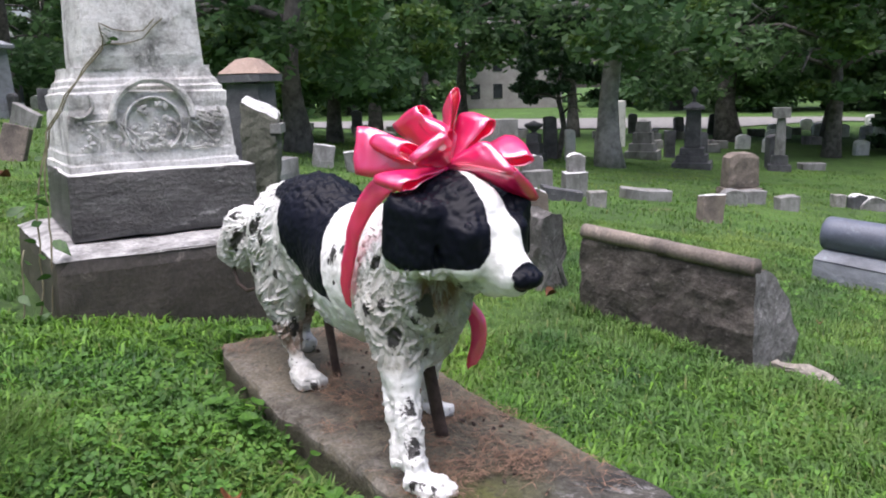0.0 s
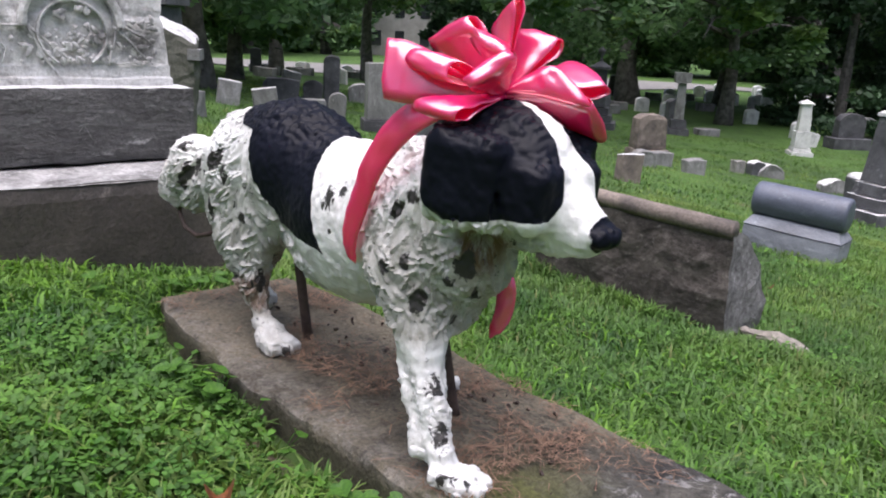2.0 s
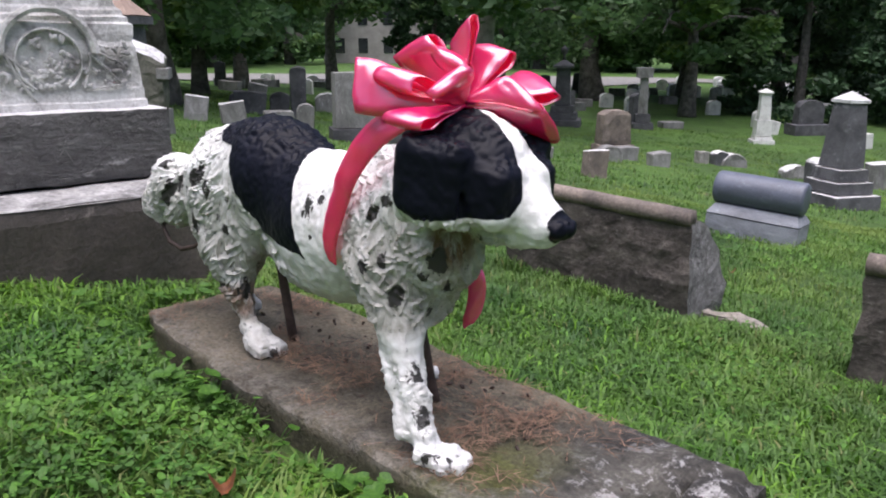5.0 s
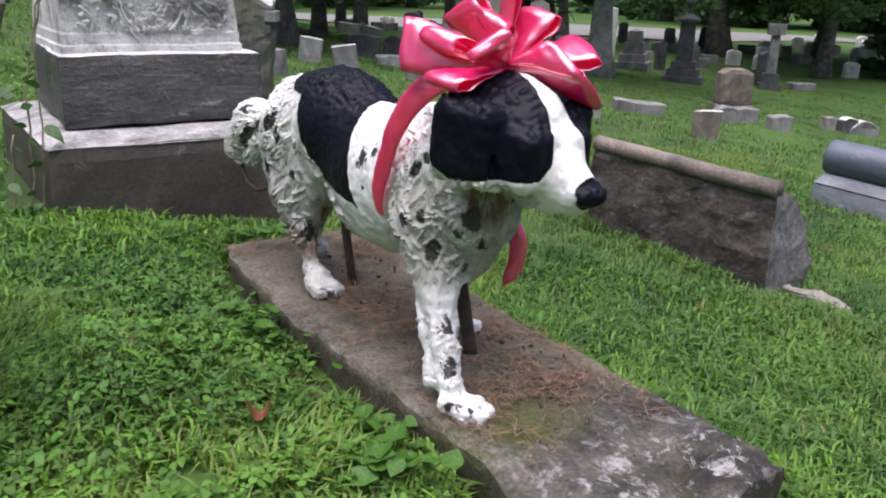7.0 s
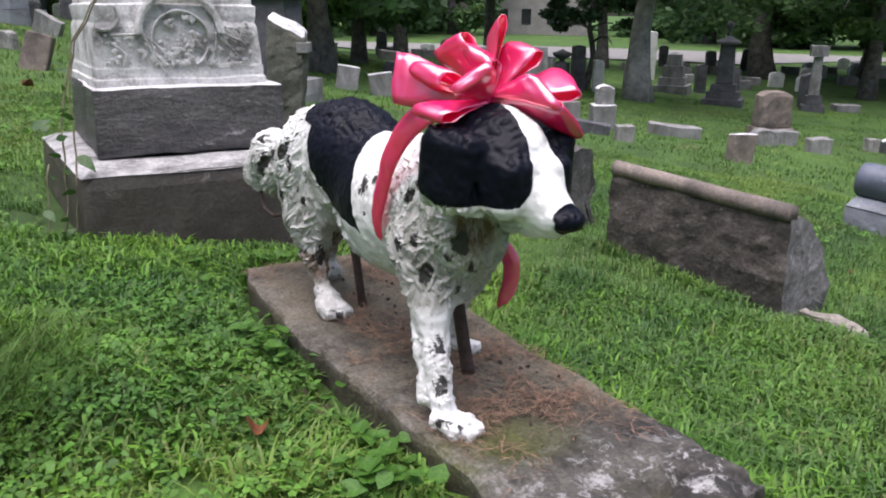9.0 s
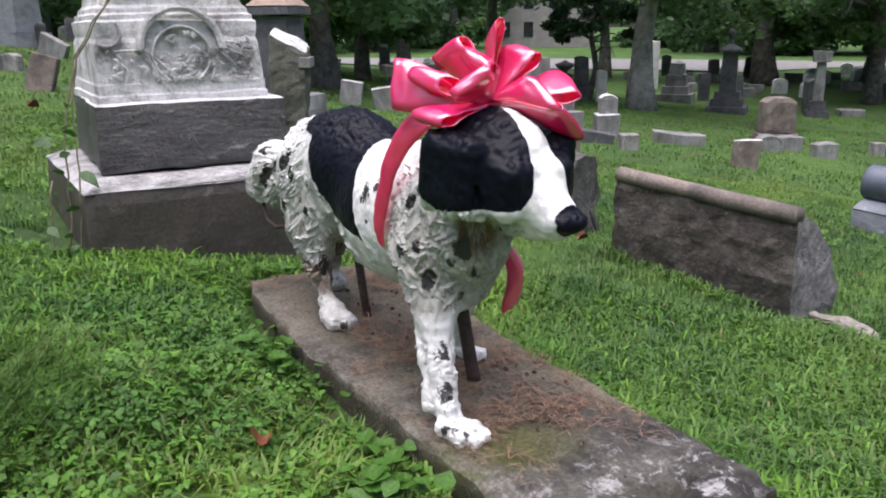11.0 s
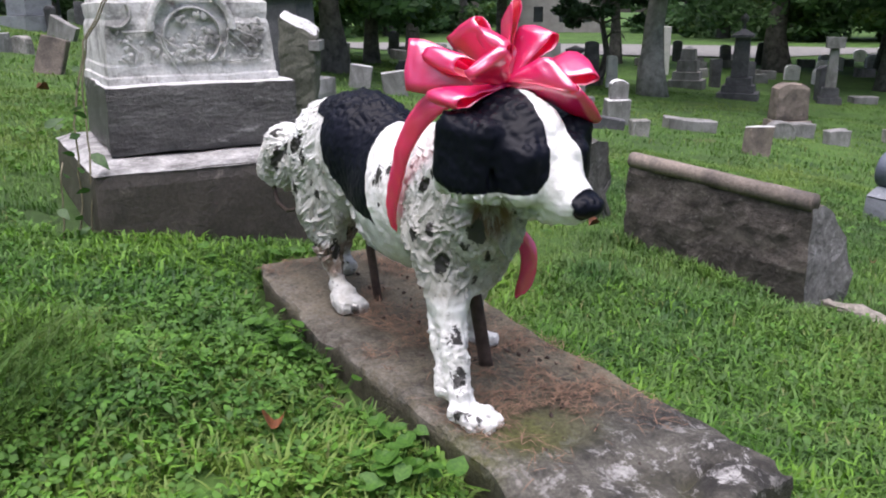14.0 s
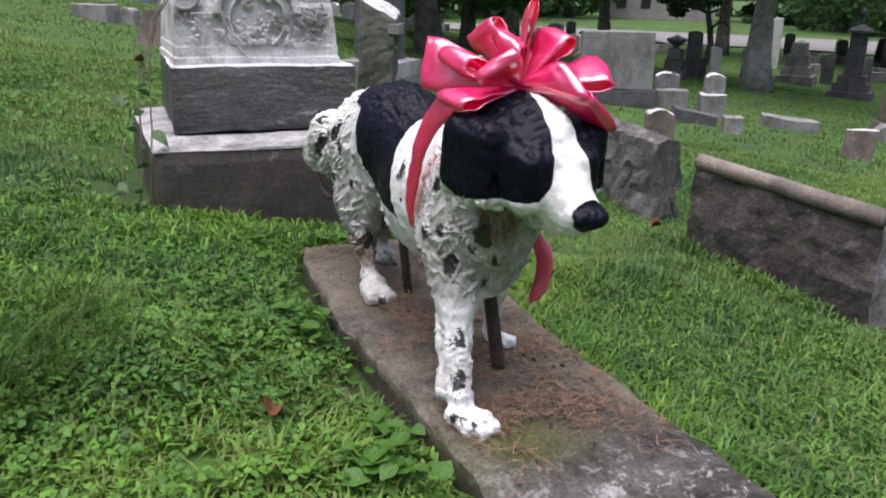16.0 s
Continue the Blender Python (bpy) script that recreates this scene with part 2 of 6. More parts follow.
def simple(name, a, bcol, scale, rough, relief=0.2, metal=0.0, island=0.0, dist=0.005, random_obj=0.0):
    m, n, l, b = nodes_of(name)
    t = tex(n, l, "noise", scale, 6, 0.65, 0.2)
    c = mix(n, l, ramp(n, l, t, [(0.35, (0, 0, 0)), (0.65, (1, 1, 1))]), a, bcol)
    if island:
        g = n.new("ShaderNodeNewGeometry")
        c = mix(n, l, island, c, ramp(n, l, g.outputs["Random Per Island"], [(0, (0.15, 0.17, 0.1)), (1, (0.85, 0.8, 0.75))]), "OVERLAY")
    l.new(c, b.inputs["Base Color"])
    b.inputs["Roughness"].default_value, b.inputs["Metallic"].default_value = rough, metal
    if relief:
        bump(n, l, b, t, relief, dist)
    return m


def leaf_material(name, a, bcol, scale=0.6, trans=0.25, rough=0.5, yellow=None):
    m, n, l, b = nodes_of(name)
    t = tex(n, l, "noise", scale, 4, 0.6)
    g = n.new("ShaderNodeNewGeometry")
    c = mix(n, l, ramp(n, l, t, [(0.35, (0, 0, 0)), (0.65, (1, 1, 1))]), a, bcol)
    c = mix(n, l, 0.8, c, ramp(n, l, g.outputs["Random Per Island"], [(0, (0.20, 0.22, 0.20)), (1, (0.76, 0.75, 0.70))]), "OVERLAY")
    if yellow:
        dry = tex(n, l, "noise", 0.55, 4, 0.6)
        c = mix(n, l, ramp(n, l, dry, [(0.46, (0, 0, 0)), (0.68, (0.6, 0.6, 0.6))]), c, (0.22, 0.30, 0.06))
        c = mix(n, l, ramp(n, l, g.outputs["Random Per Island"], [(0.965, (0, 0, 0)), (0.98, (1, 1, 1))]), c, yellow)
    l.new(c, b.inputs["Base Color"])
    b.inputs["Roughness"].default_value = rough
    tr = n.new("ShaderNodeBsdfTranslucent")
    l.new(c, tr.inputs["Color"])
    ms = n.new("ShaderNodeMixShader")
    ms.inputs[0].default_value = trans
    l.new(b.outputs[0], ms.inputs[1])
    l.new(tr.outputs[0], ms.inputs[2])
    l.new(ms.outputs[0], n["Material Output"].inputs["Surface"])
    return m


GRASS = leaf_material("grass_blades", (0.042, 0.116, 0.024), (0.122, 0.240, 0.040), 1.3, 0.3, 0.6, (0.19, 0.22, 0.07))
FRESHGRASS = leaf_material("fresh_edge_grass", (0.064, 0.180, 0.017), (0.150, 0.310, 0.030), 3.0, 0.32, 0.6)
CLOVER = leaf_material("clover_leaves", (0.040, 0.122, 0.014), (0.095, 0.220, 0.024), 2.0, 0.25, 0.7)
BROADLEAF = leaf_material("broad_weed_leaves", (0.042, 0.140, 0.016), (0.105, 0.250, 0.028), 3.0, 0.3, 0.6)
LEAVES = leaf_material("tree_leaves", (0.080, 0.165, 0.075), (0.165, 0.285, 0.115), 0.25, 0.47, 0.5)
LEAVES_LIGHT = leaf_material("light_tree_leaves", (0.10, 0.19, 0.045), (0.19, 0.30, 0.08), 0.3, 0.4, 0.5)
CONIFER = leaf_material("conifer_needles", (0.034, 0.080, 0.040), (0.068, 0.135, 0.064), 0.4, 0.25, 0.6)
PALEBARK = simple("grey_tree_bark", (0.17, 0.165, 0.16), (0.36, 0.35, 0.34), 5, 0.95, 1.0, dist=0.05)
VINELEAF = leaf_material("vine_leaves", (0.03, 0.085, 0.02), (0.07, 0.17, 0.035), 3.0, 0.3, 0.5)
BARK = simple("tree_bark", (0.06, 0.056, 0.052), (0.19, 0.175, 0.165), 6, 0.95, 1.0, dist=0.05)
IRON = simple("rusted_iron_rod", (0.035, 0.022, 0.018), (0.075, 0.05, 0.042), 40, 0.7, 0.4)
NEEDLES = simple("dry_pine_needles", (0.13, 0.078, 0.054), (0.30, 0.19, 0.135), 30, 0.8, 0.0, island=0.6)
DEADLEAF = simple("dead_orange_leaf", (0.070, 0.022, 0.009), (0.19, 0.065, 0.020), 40, 0.6, 0.3)
ASPHALT = simple("pale_asphalt", (0.16, 0.155, 0.15), (0.235, 0.23, 0.22), 3, 0.9, 0.2)
VINE = simple("vine_stem", (0.085, 0.080, 0.042), (0.22, 0.20, 0.13), 14, 0.85, 0.3)
WALLPAINT = simple("house_siding", (0.27, 0.25, 0.24), (0.36, 0.34, 0.325), 1.5, 0.8, 0.1)
ROOFING = simple("house_roof", (0.07, 0.065, 0.065), (0.12, 0.11, 0.105), 2, 0.9, 0.2)
WINDOWGLASS = simple("dark_window_glass", (0.02, 0.022, 0.025), (0.035, 0.04, 0.045), 2, 0.1, 0.0)


def ribbon_material():
    m, n, l, b = nodes_of("red_satin_ribbon")
    t = tex(n, l, "noise", 9, 3, 0.5)
    weave = tex(n, l, "noise", 260, 2, 0.5, 0, (1, 1, 1))
    c = mix(n, l, ramp(n, l, t, [(0.3, (0, 0, 0)), (0.7, (1, 1, 1))]), (0.98, 0.012, 0.185), (1.0, 0.028, 0.28))
    l.new(c, b.inputs["Base Color"])
    b.inputs["Roughness"].default_value = 0.35
    b.inputs["Specular IOR Level"].default_value = 0.5
    tr = n.new("ShaderNodeBsdfTranslucent")
    l.new(c, tr.inputs["Color"])
    ms = n.new("ShaderNodeMixShader")
    ms.inputs[0].default_value = 0.45
    l.new(b.outputs[0], ms.inputs[1])
    l.new(tr.outputs[0], ms.inputs[2])
    gl = n.new("ShaderNodeBsdfGlossy")
    gl.inputs["Color"].default_value = (1.0, 0.93, 0.96, 1)
    gl.inputs["Roughness"].default_value = 0.20
    m2 = n.new("ShaderNodeMixShader")
    m2.inputs[0].default_value = 0.21
    l.new(ms.outputs[0], m2.inputs[1])
    l.new(gl.outputs[0], m2.inputs[2])
    l.new(m2.outputs[0], n["Material Output"].inputs["Surface"])
    bump(n, l, b, weave, 0.08, 0.001)
    return m


RIBBON = ribbon_material()


# trodden places where the soil shows: x, y and radius
BARE_SPOTS = [(-0.24, -0.345, 0.055), (-0.15, -0.335, 0.045), (-0.33, -0.335, 0.04), (0.08, -0.74, 0.065), (-2.08, -0.89, 0.13), (-1.93, -0.83, 0.08)]


def ground_material():
    m, n, l, b = nodes_of("grassy_soil")
    a = tex(n, l, "noise", 0.35, 6, 0.6)
    f = tex(n, l, "noise", 26, 6, 0.75)
    c = mix(n, l, ramp(n, l, a, [(0.35, (0, 0, 0)), (0.65, (1, 1, 1))]), (0.040, 0.100, 0.014), (0.080, 0.182, 0.022))
    c = mix(n, l, ramp(n, l, f, [(0.30, (0.0, 0.0, 0.0)), (0.7, (0.9, 0.9, 0.9))]), mix(n, l, 0.5, c, (0.035, 0.05, 0.02)), c)
    mid = tex(n, l, "noise", 2.6, 6, 0.75)
    c = mix(n, l, 0.7, c, ramp(n, l, mid, [(0.3, (0.2, 0.2, 0.2)), (0.7, (0.8, 0.8, 0.8))]), "OVERLAY")
    # bare brown earth in patches
    e = tex(n, l, "noise", 1.1, 5, 0.65, 0.3)
    c = mix(n, l, ramp(n, l, e, [(0.64, (0, 0, 0)), (0.74, (0.7, 0.7, 0.7))]), c, (0.13, 0.085, 0.05))
    pos = n.new("ShaderNodeTexCoord")
    for x, y, r in BARE_SPOTS:
        far = n.new("ShaderNodeVectorMath")
        far.operation = "DISTANCE"
        l.new(pos.outputs["Object"], far.inputs[0])
        far.inputs[1].default_value = (x, y, 0)
        near = n.new("ShaderNodeMapRange")
        near.inputs[1].default_value, near.inputs[2].default_value = r * 1.25, r * 0.8
        l.new(far.outputs["Value"], near.inputs[0])
        c = mix(n, l, near.outputs[0], c, mix(n, l, f, (0.070, 0.050, 0.034), (0.19, 0.14, 0.10)))
    l.new(c, b.inputs["Base Color"])
    b.inputs["Roughness"].default_value = 0.95
    bump(n, l, b, f, 0.9, 0.04)
    return m


GROUND = ground_material()


# ---------------- building helpers ----------------
def link(name, data, material, parent=None, label=""):
    ob = new(name, data)
    if isinstance(material, (list, tuple)):
        for m in material:
            data.materials.append(m)
    elif material:
        data.materials.append(material)
    if parent:
        ob.parent = parent
    if label:
        ob["label"] = label
    return ob


def part(name, bm, material, parent=None, label="", smooth=False):
    me = bpy.data.meshes.new(name)
    bmesh.ops.recalc_face_normals(bm, faces=bm.faces)
    bm.to_mesh(me)
    bm.free()
    if smooth:
        me.polygons.foreach_set("use_smooth", [True] * len(me.polygons))
    return link(name, me, material, parent, label)


def raw(name, verts, faces, material, parent=None, smooth=False):
    """A mesh from arrays: verts (n, 3), faces (m, 3 or 4)."""
    verts, faces = np.asarray(verts, dtype=np.float32), np.asarray(faces, dtype=np.int32)
    me = bpy.data.meshes.new(name)
    k = faces.shape[1]
    me.vertices.add(len(verts))
    me.vertices.foreach_set("co", verts.ravel())
    me.loops.add(faces.size)
    me.loops.foreach_set("vertex_index", faces.ravel())
    me.polygons.add(len(faces))
    me.polygons.foreach_set("loop_start", np.arange(0, faces.size, k, dtype=np.int32))
    me.polygons.foreach_set("loop_total", np.full(len(faces), k, dtype=np.int32))
    if smooth:
        me.polygons.foreach_set("use_smooth", np.ones(len(faces), dtype=bool))
    me.update(calc_edges=True)
    me.validate()
    return link(name, me, material, parent)


def thing(name, m, label, category, group=""):
    e = new(name)
    e.empty_display_size = 0.1
    e.matrix_world = m
    return tagged(e, label, category, group)


def jitter(bm, amount, size, seed, keep_bottom=False):
    vs = list(bm.verts)
    if not vs:
        return
    p = np.array([v.co[:] for v in vs])
    d = np.stack([vnoise(p, size, seed + k) - 0.5 for k in range(3)], 1) * 2 * amount
    d += np.stack([vnoise(p, size * 0.3, seed + 5 + k) - 0.5 for k in range(3)], 1) * amount * 0.8
    for v, q in zip(vs, d):
        v.co += Vector(q)


def grid_box(bm, x0, x1, y0, y1, z0, z1, step=0.08, top=None, bevel=0.0):
    """A box cut into cells, so that its faces can be worn; top=(x0,x1,y0,y1) tapers it. Returns its verts."""
    nx, ny, nz = (max(1, min(24, round((b - a) / step))) for a, b in ((x0, x1), (y0, y1), (z0, z1)))
    t = top or (x0, x1, y0, y1)
    verts = {}

    def vert(i, j, k):
        key = (i, j, k)
        if key not in verts:
            w = k / nz
            ax, bx = x0 + (t[0] - x0) * w, x1 + (t[1] - x1) * w
            ay, by = y0 + (t[2] - y0) * w, y1 + (t[3] - y1) * w
            p = Vector((ax + (bx - ax) * i / nx, ay + (by - ay) * j / ny, z0 + (z1 - z0) * w))
            if bevel:
                out = sum((i in (0, nx), j in (0, ny), k in (0, nz)))
                if out >= 2:
                    c = Vector(((x0 + x1) / 2, (y0 + y1) / 2, (z0 + z1) / 2))
                    s = Vector((math.copysign(1, c.x - p.x) if i in (0, nx) else 0, math.copysign(1, c.y - p.y) if j in (0, ny) else 0,
                                math.copysign(1, c.z - p.z) if k in (0, nz) else 0))
                    p += s * bevel * 0.42
            verts[key] = bm.verts.new(p)
        return verts[key]

    for k in (0, nz):
        for i in range(nx):
            for j in range(ny):
                bm.faces.new([vert(i, j, k), vert(i + 1, j, k), vert(i + 1, j + 1, k), vert(i, j + 1, k)])
    for j in (0, ny):
        for i in range(nx):
            for k in range(nz):
                bm.faces.new([vert(i, j, k), vert(i + 1, j, k), vert(i + 1, j, k + 1), vert(i, j, k + 1)])
    for i in (0, nx):
        for j in range(ny):
            for k in range(nz):
                bm.faces.new([vert(i, j, k), vert(i, j + 1, k), vert(i, j + 1, k + 1), vert(i, j, k + 1)])
    return list(verts.values())


def block(name, dims, material, parent, seed=1, wear=0.006, taper=0.0, step=0.07, label="", at=(0, 0, 0), bevel=0.02, top_mat=None):
    """A worn stone block standing on at, dims = (length x, depth y, height z)."""
    bm = bmesh.new()
    w, d, h = dims
    k = taper
    grid_box(bm, -w / 2, w / 2, -d / 2, d / 2, 0, h, step, (-w / 2 + k, w / 2 - k, -d / 2 + k, d / 2 - k), bevel)
    jitter(bm, wear, 0.18, seed)
    bmesh.ops.translate(bm, verts=bm.verts, vec=at)
    ob = part(name, bm, [material, top_mat] if top_mat else material, parent, label)
    # upward faces take the second material, lit tops being part of its colour
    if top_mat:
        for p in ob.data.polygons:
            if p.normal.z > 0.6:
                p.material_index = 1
    return ob


def rod_mesh(bm, pts, radii, seg=8):
    """A tube through the points."""
    rings = []
    up = Vector((0.13, 0.27, 0.95))
    for i, p in enumerate(pts):
        a, b = Vector(pts[max(i - 1, 0)]), Vector(pts[min(i + 1, len(pts) - 1)])
        d = (b - a).normalized()
        u = d.cross(up)
        u = u.normalized() if u.length > 1e-4 else Vector((1, 0, 0))
        v = d.cross(u)
        rings.append([bm.verts.new(Vector(p) + (u * math.cos(q) + v * math.sin(q)) * radii[i]) for q in (2 * math.pi * s / seg for s in range(seg))])
    for r0, r1 in zip(rings, rings[1:]):
        for s in range(seg):
            bm.faces.new([r0[s], r0[(s + 1) % seg], r1[(s + 1) % seg], r1[s]])
    bm.faces.new(rings[0][::-1])
    bm.faces.new(rings[-1])


# ---------------- ground ----------------
def spaced(lo, hi, fine_lo, fine_hi, step):
    a = list(np.arange(fine_lo, fine_hi, step))
    s, x = step, fine_lo
    left = []
    while x > lo:
        s = min(s * 1.18, 12)
        x -= s
        left.append(x)
    s, x = step, a[-1]
    right = []
    while x < hi:
        s = min(s * 1.18, 12)
        x += s
        right.append(x)
    return np.array(left[::-1] + a + right)


gx, gy = spaced(-400, 300, -4.0, 2.2, 0.07), spaced(-300, 420, -2.2, 4.0, 0.07)
GX, GY = np.meshgrid(gx, gy, indexing="ij")
flat = np.stack([GX.ravel(), GY.ravel(), np.zeros(GX.size)], 1)
hz = ground_z(GX, GY).ravel() + (vnoise(flat, 0.5, 3) - 0.5) * 0.05 + (vnoise(flat, 0.16, 4) - 0.5) * 0.025
near_slab = np.clip(1 - np.hypot(np.clip(np.abs(flat[:, 0] + 0.27) - 0.95, 0, None), np.clip(np.abs(flat[:, 1] - 0.03) - 0.27, 0, None)) / 0.25, 0, 1)
hz = hz * (1 - near_slab) + near_slab * np.minimum(hz, 0.012)
flat[:, 2] = hz
ii = np.arange(GX.size).reshape(GX.shape)
gf = np.stack([ii[:-1, :-1].ravel(), ii[1:, :-1].ravel(), ii[1:, 1:].ravel(), ii[:-1, 1:].ravel()], 1)
ground = tagged(raw("ground", flat, gf, GROUND, smooth=True), "grassy hillside ground with bare earth patches", "ground", kind="structure")


# ---------------- the flat stone under the statue ----------------
ZS = 0.12


def plinth_slab():
    """A long worn flat stone, its near end broken off slantwise."""
    bm = bmesh.new()
    n = 130
    outline_l = [(-1.215, -0.20), (-0.9, -0.245), (-0.463, -0.262), (0.03, -0.25), (0.23, -0.245), (0.5, -0.235), (0.70, -0.215)]
    outline_r = [(-1.18, 0.25), (-0.8, 0.30), (-0.33, 0.285), (-0.07, 0.262), (0.09, 0.292), (0.24, 0.276), (0.40, 0.284), (0.55, 0.284), (0.69, 0.262)]

    def edge(pts, x):
        return float(np.interp(x, [p[0] for p in pts], [p[1] for p in pts]))

    m = 40
    rows = []
    for i in range(n + 1):
        u = i / n
        row = []
        for j in range(m + 1):
            v = j / m
            x0, x1 = -1.215 + 0.035 * v, 0.735 - 0.06 * v
            x = x0 + (x1 - x0) * u
            y = edge(outline_l, x) * (1 - v) + edge(outline_r, x) * v
            row.append((x, y))
        rows.append(row)
    p = np.array([(x, y, 0) for r in rows for x, y in r])
    top = ZS + (vnoise(p, 0.35, 11) - 0.5) * 0.014 + (vnoise(p, 0.07, 12) - 0.5) * 0.008 + np.clip((p[:, 0] - 0.2) / 0.2, 0, 1) * ((vnoise(p, 0.11, 14) - 0.5) * 0.030 + (vnoise(p, 0.045, 15) - 0.5) * 0.020 - 0.022 * np.clip(1 - np.abs(2 * vnoise(p * np.array([1, 0.7, 1]) + 0.05 * vnoise(p, 0.06, 17)[:, None], 0.13, 16) - 1) * 6, 0, 1)) - 0.012 * np.clip((p[:, 0] - 0.1) / 0.6, 0, 1)
    wob = (vnoise(p, 0.09, 13) - 0.5) * 0.03
    tv = []
    for k, (x, y, _) in enumerate(p):
        i, j = divmod(k, m + 1)
        rim = i in (0, n) or j in (0, m)
        z = top[k] - (0.009 if rim else 0)
        oy = wob[k] if j in (0, m) else 0
        ox = wob[k] if i in (0, n) else 0
        tv.append(bm.verts.new((x + ox, y + oy, z)))
    for i in range(n):
        for j in range(m):
            a = i * (m + 1) + j
            bm.faces.new([tv[a], tv[a + m + 1], tv[a + m + 2], tv[a + 1]])
    ring = [i * (m + 1) for i in range(n + 1)] + [n * (m + 1) + j for j in range(1, m + 1)]
    ring += [i * (m + 1) + m for i in range(n - 1, -1, -1)] + [j for j in range(m - 1, 0, -1)]
    prev = [tv[k] for k in ring]
    for depth, out in ((0.04, 0.004), (0.09, -0.004), (0.22, 0.006)):
        cur = []
        for k in ring:
            x, y = tv[k].co.x, tv[k].co.y
            w = 1 + out / 0.3 + (noise.noise(Vector((x * 9, y * 9, depth * 20))) * 0.02)
            cur.append(bm.verts.new((-0.25 + (x + 0.25) * (1 + (w - 1) * 0.3), 0.02 + (y - 0.02) * w, ZS - depth)))
        for a in range(len(ring)):
            b = (a + 1) % len(ring)
            bm.faces.new([prev[a], prev[b], cur[b], cur[a]])
        prev = cur
    ob = part("flat_stone", bm, SLAB, None, smooth=True)
    ob.data.set_sharp_from_angle(angle=radians(34))
    return tagged(ob, "long worn flat stone with moss and pale lichen", "stone slab")


plinth_slab()


# ---------------- the dog statue ----------------
def seg(p, a, b, ra, rb):
    """Distance to a tapered capsule."""
    a, b = np.array(a, dtype=np.float32), np.array(b, dtype=np.float32)
    d = b - a
    pa = p - a
    h = np.clip(pa @ d / float(d @ d), 0, 1)
    q = pa - h[:, None] * d
    return np.sqrt(np.einsum("ij,ij->i", q, q)) - (ra + (rb - ra) * h)


def egg(p, c, r, yaw=0.0, pitch=0.0):
    """Distance to an ellipsoid, turned by yaw and pitch in degrees."""
    q = p - np.array(c, dtype=np.float32)
    if yaw or pitch:
        m = np.array(Euler((0, radians(pitch), radians(yaw))).to_matrix(), dtype=np.float32)
        q = q @ m
    r = np.array(r, dtype=np.float32)
    k0 = np.sqrt(((q / r) ** 2).sum(1)) + 1e-6
    k1 = np.sqrt(((q / (r * r)) ** 2).sum(1)) + 1e-6
    return k0 * (k0 - 1) / k1


def slab_lump(p, c, half, r, yaw=0.0, pitch=0.0):
    """Distance to a rounded block."""
    w = p - np.array(c, dtype=np.float32)
    w = w @ np.array(Euler((0, radians(pitch), radians(yaw))).to_matrix(), dtype=np.float32)
    w = np.abs(w) - np.array(half, dtype=np.float32)
    return np.sqrt((np.maximum(w, 0) ** 2).sum(1)) + np.minimum(w.max(1), 0) - r


def join(a, b, k):
    h = np.clip(0.5 + 0.5 * (b - a) / k, 0, 1)
    return b + (a - b) * h - k * h * (1 - h)


HEAD_Y = -0.055


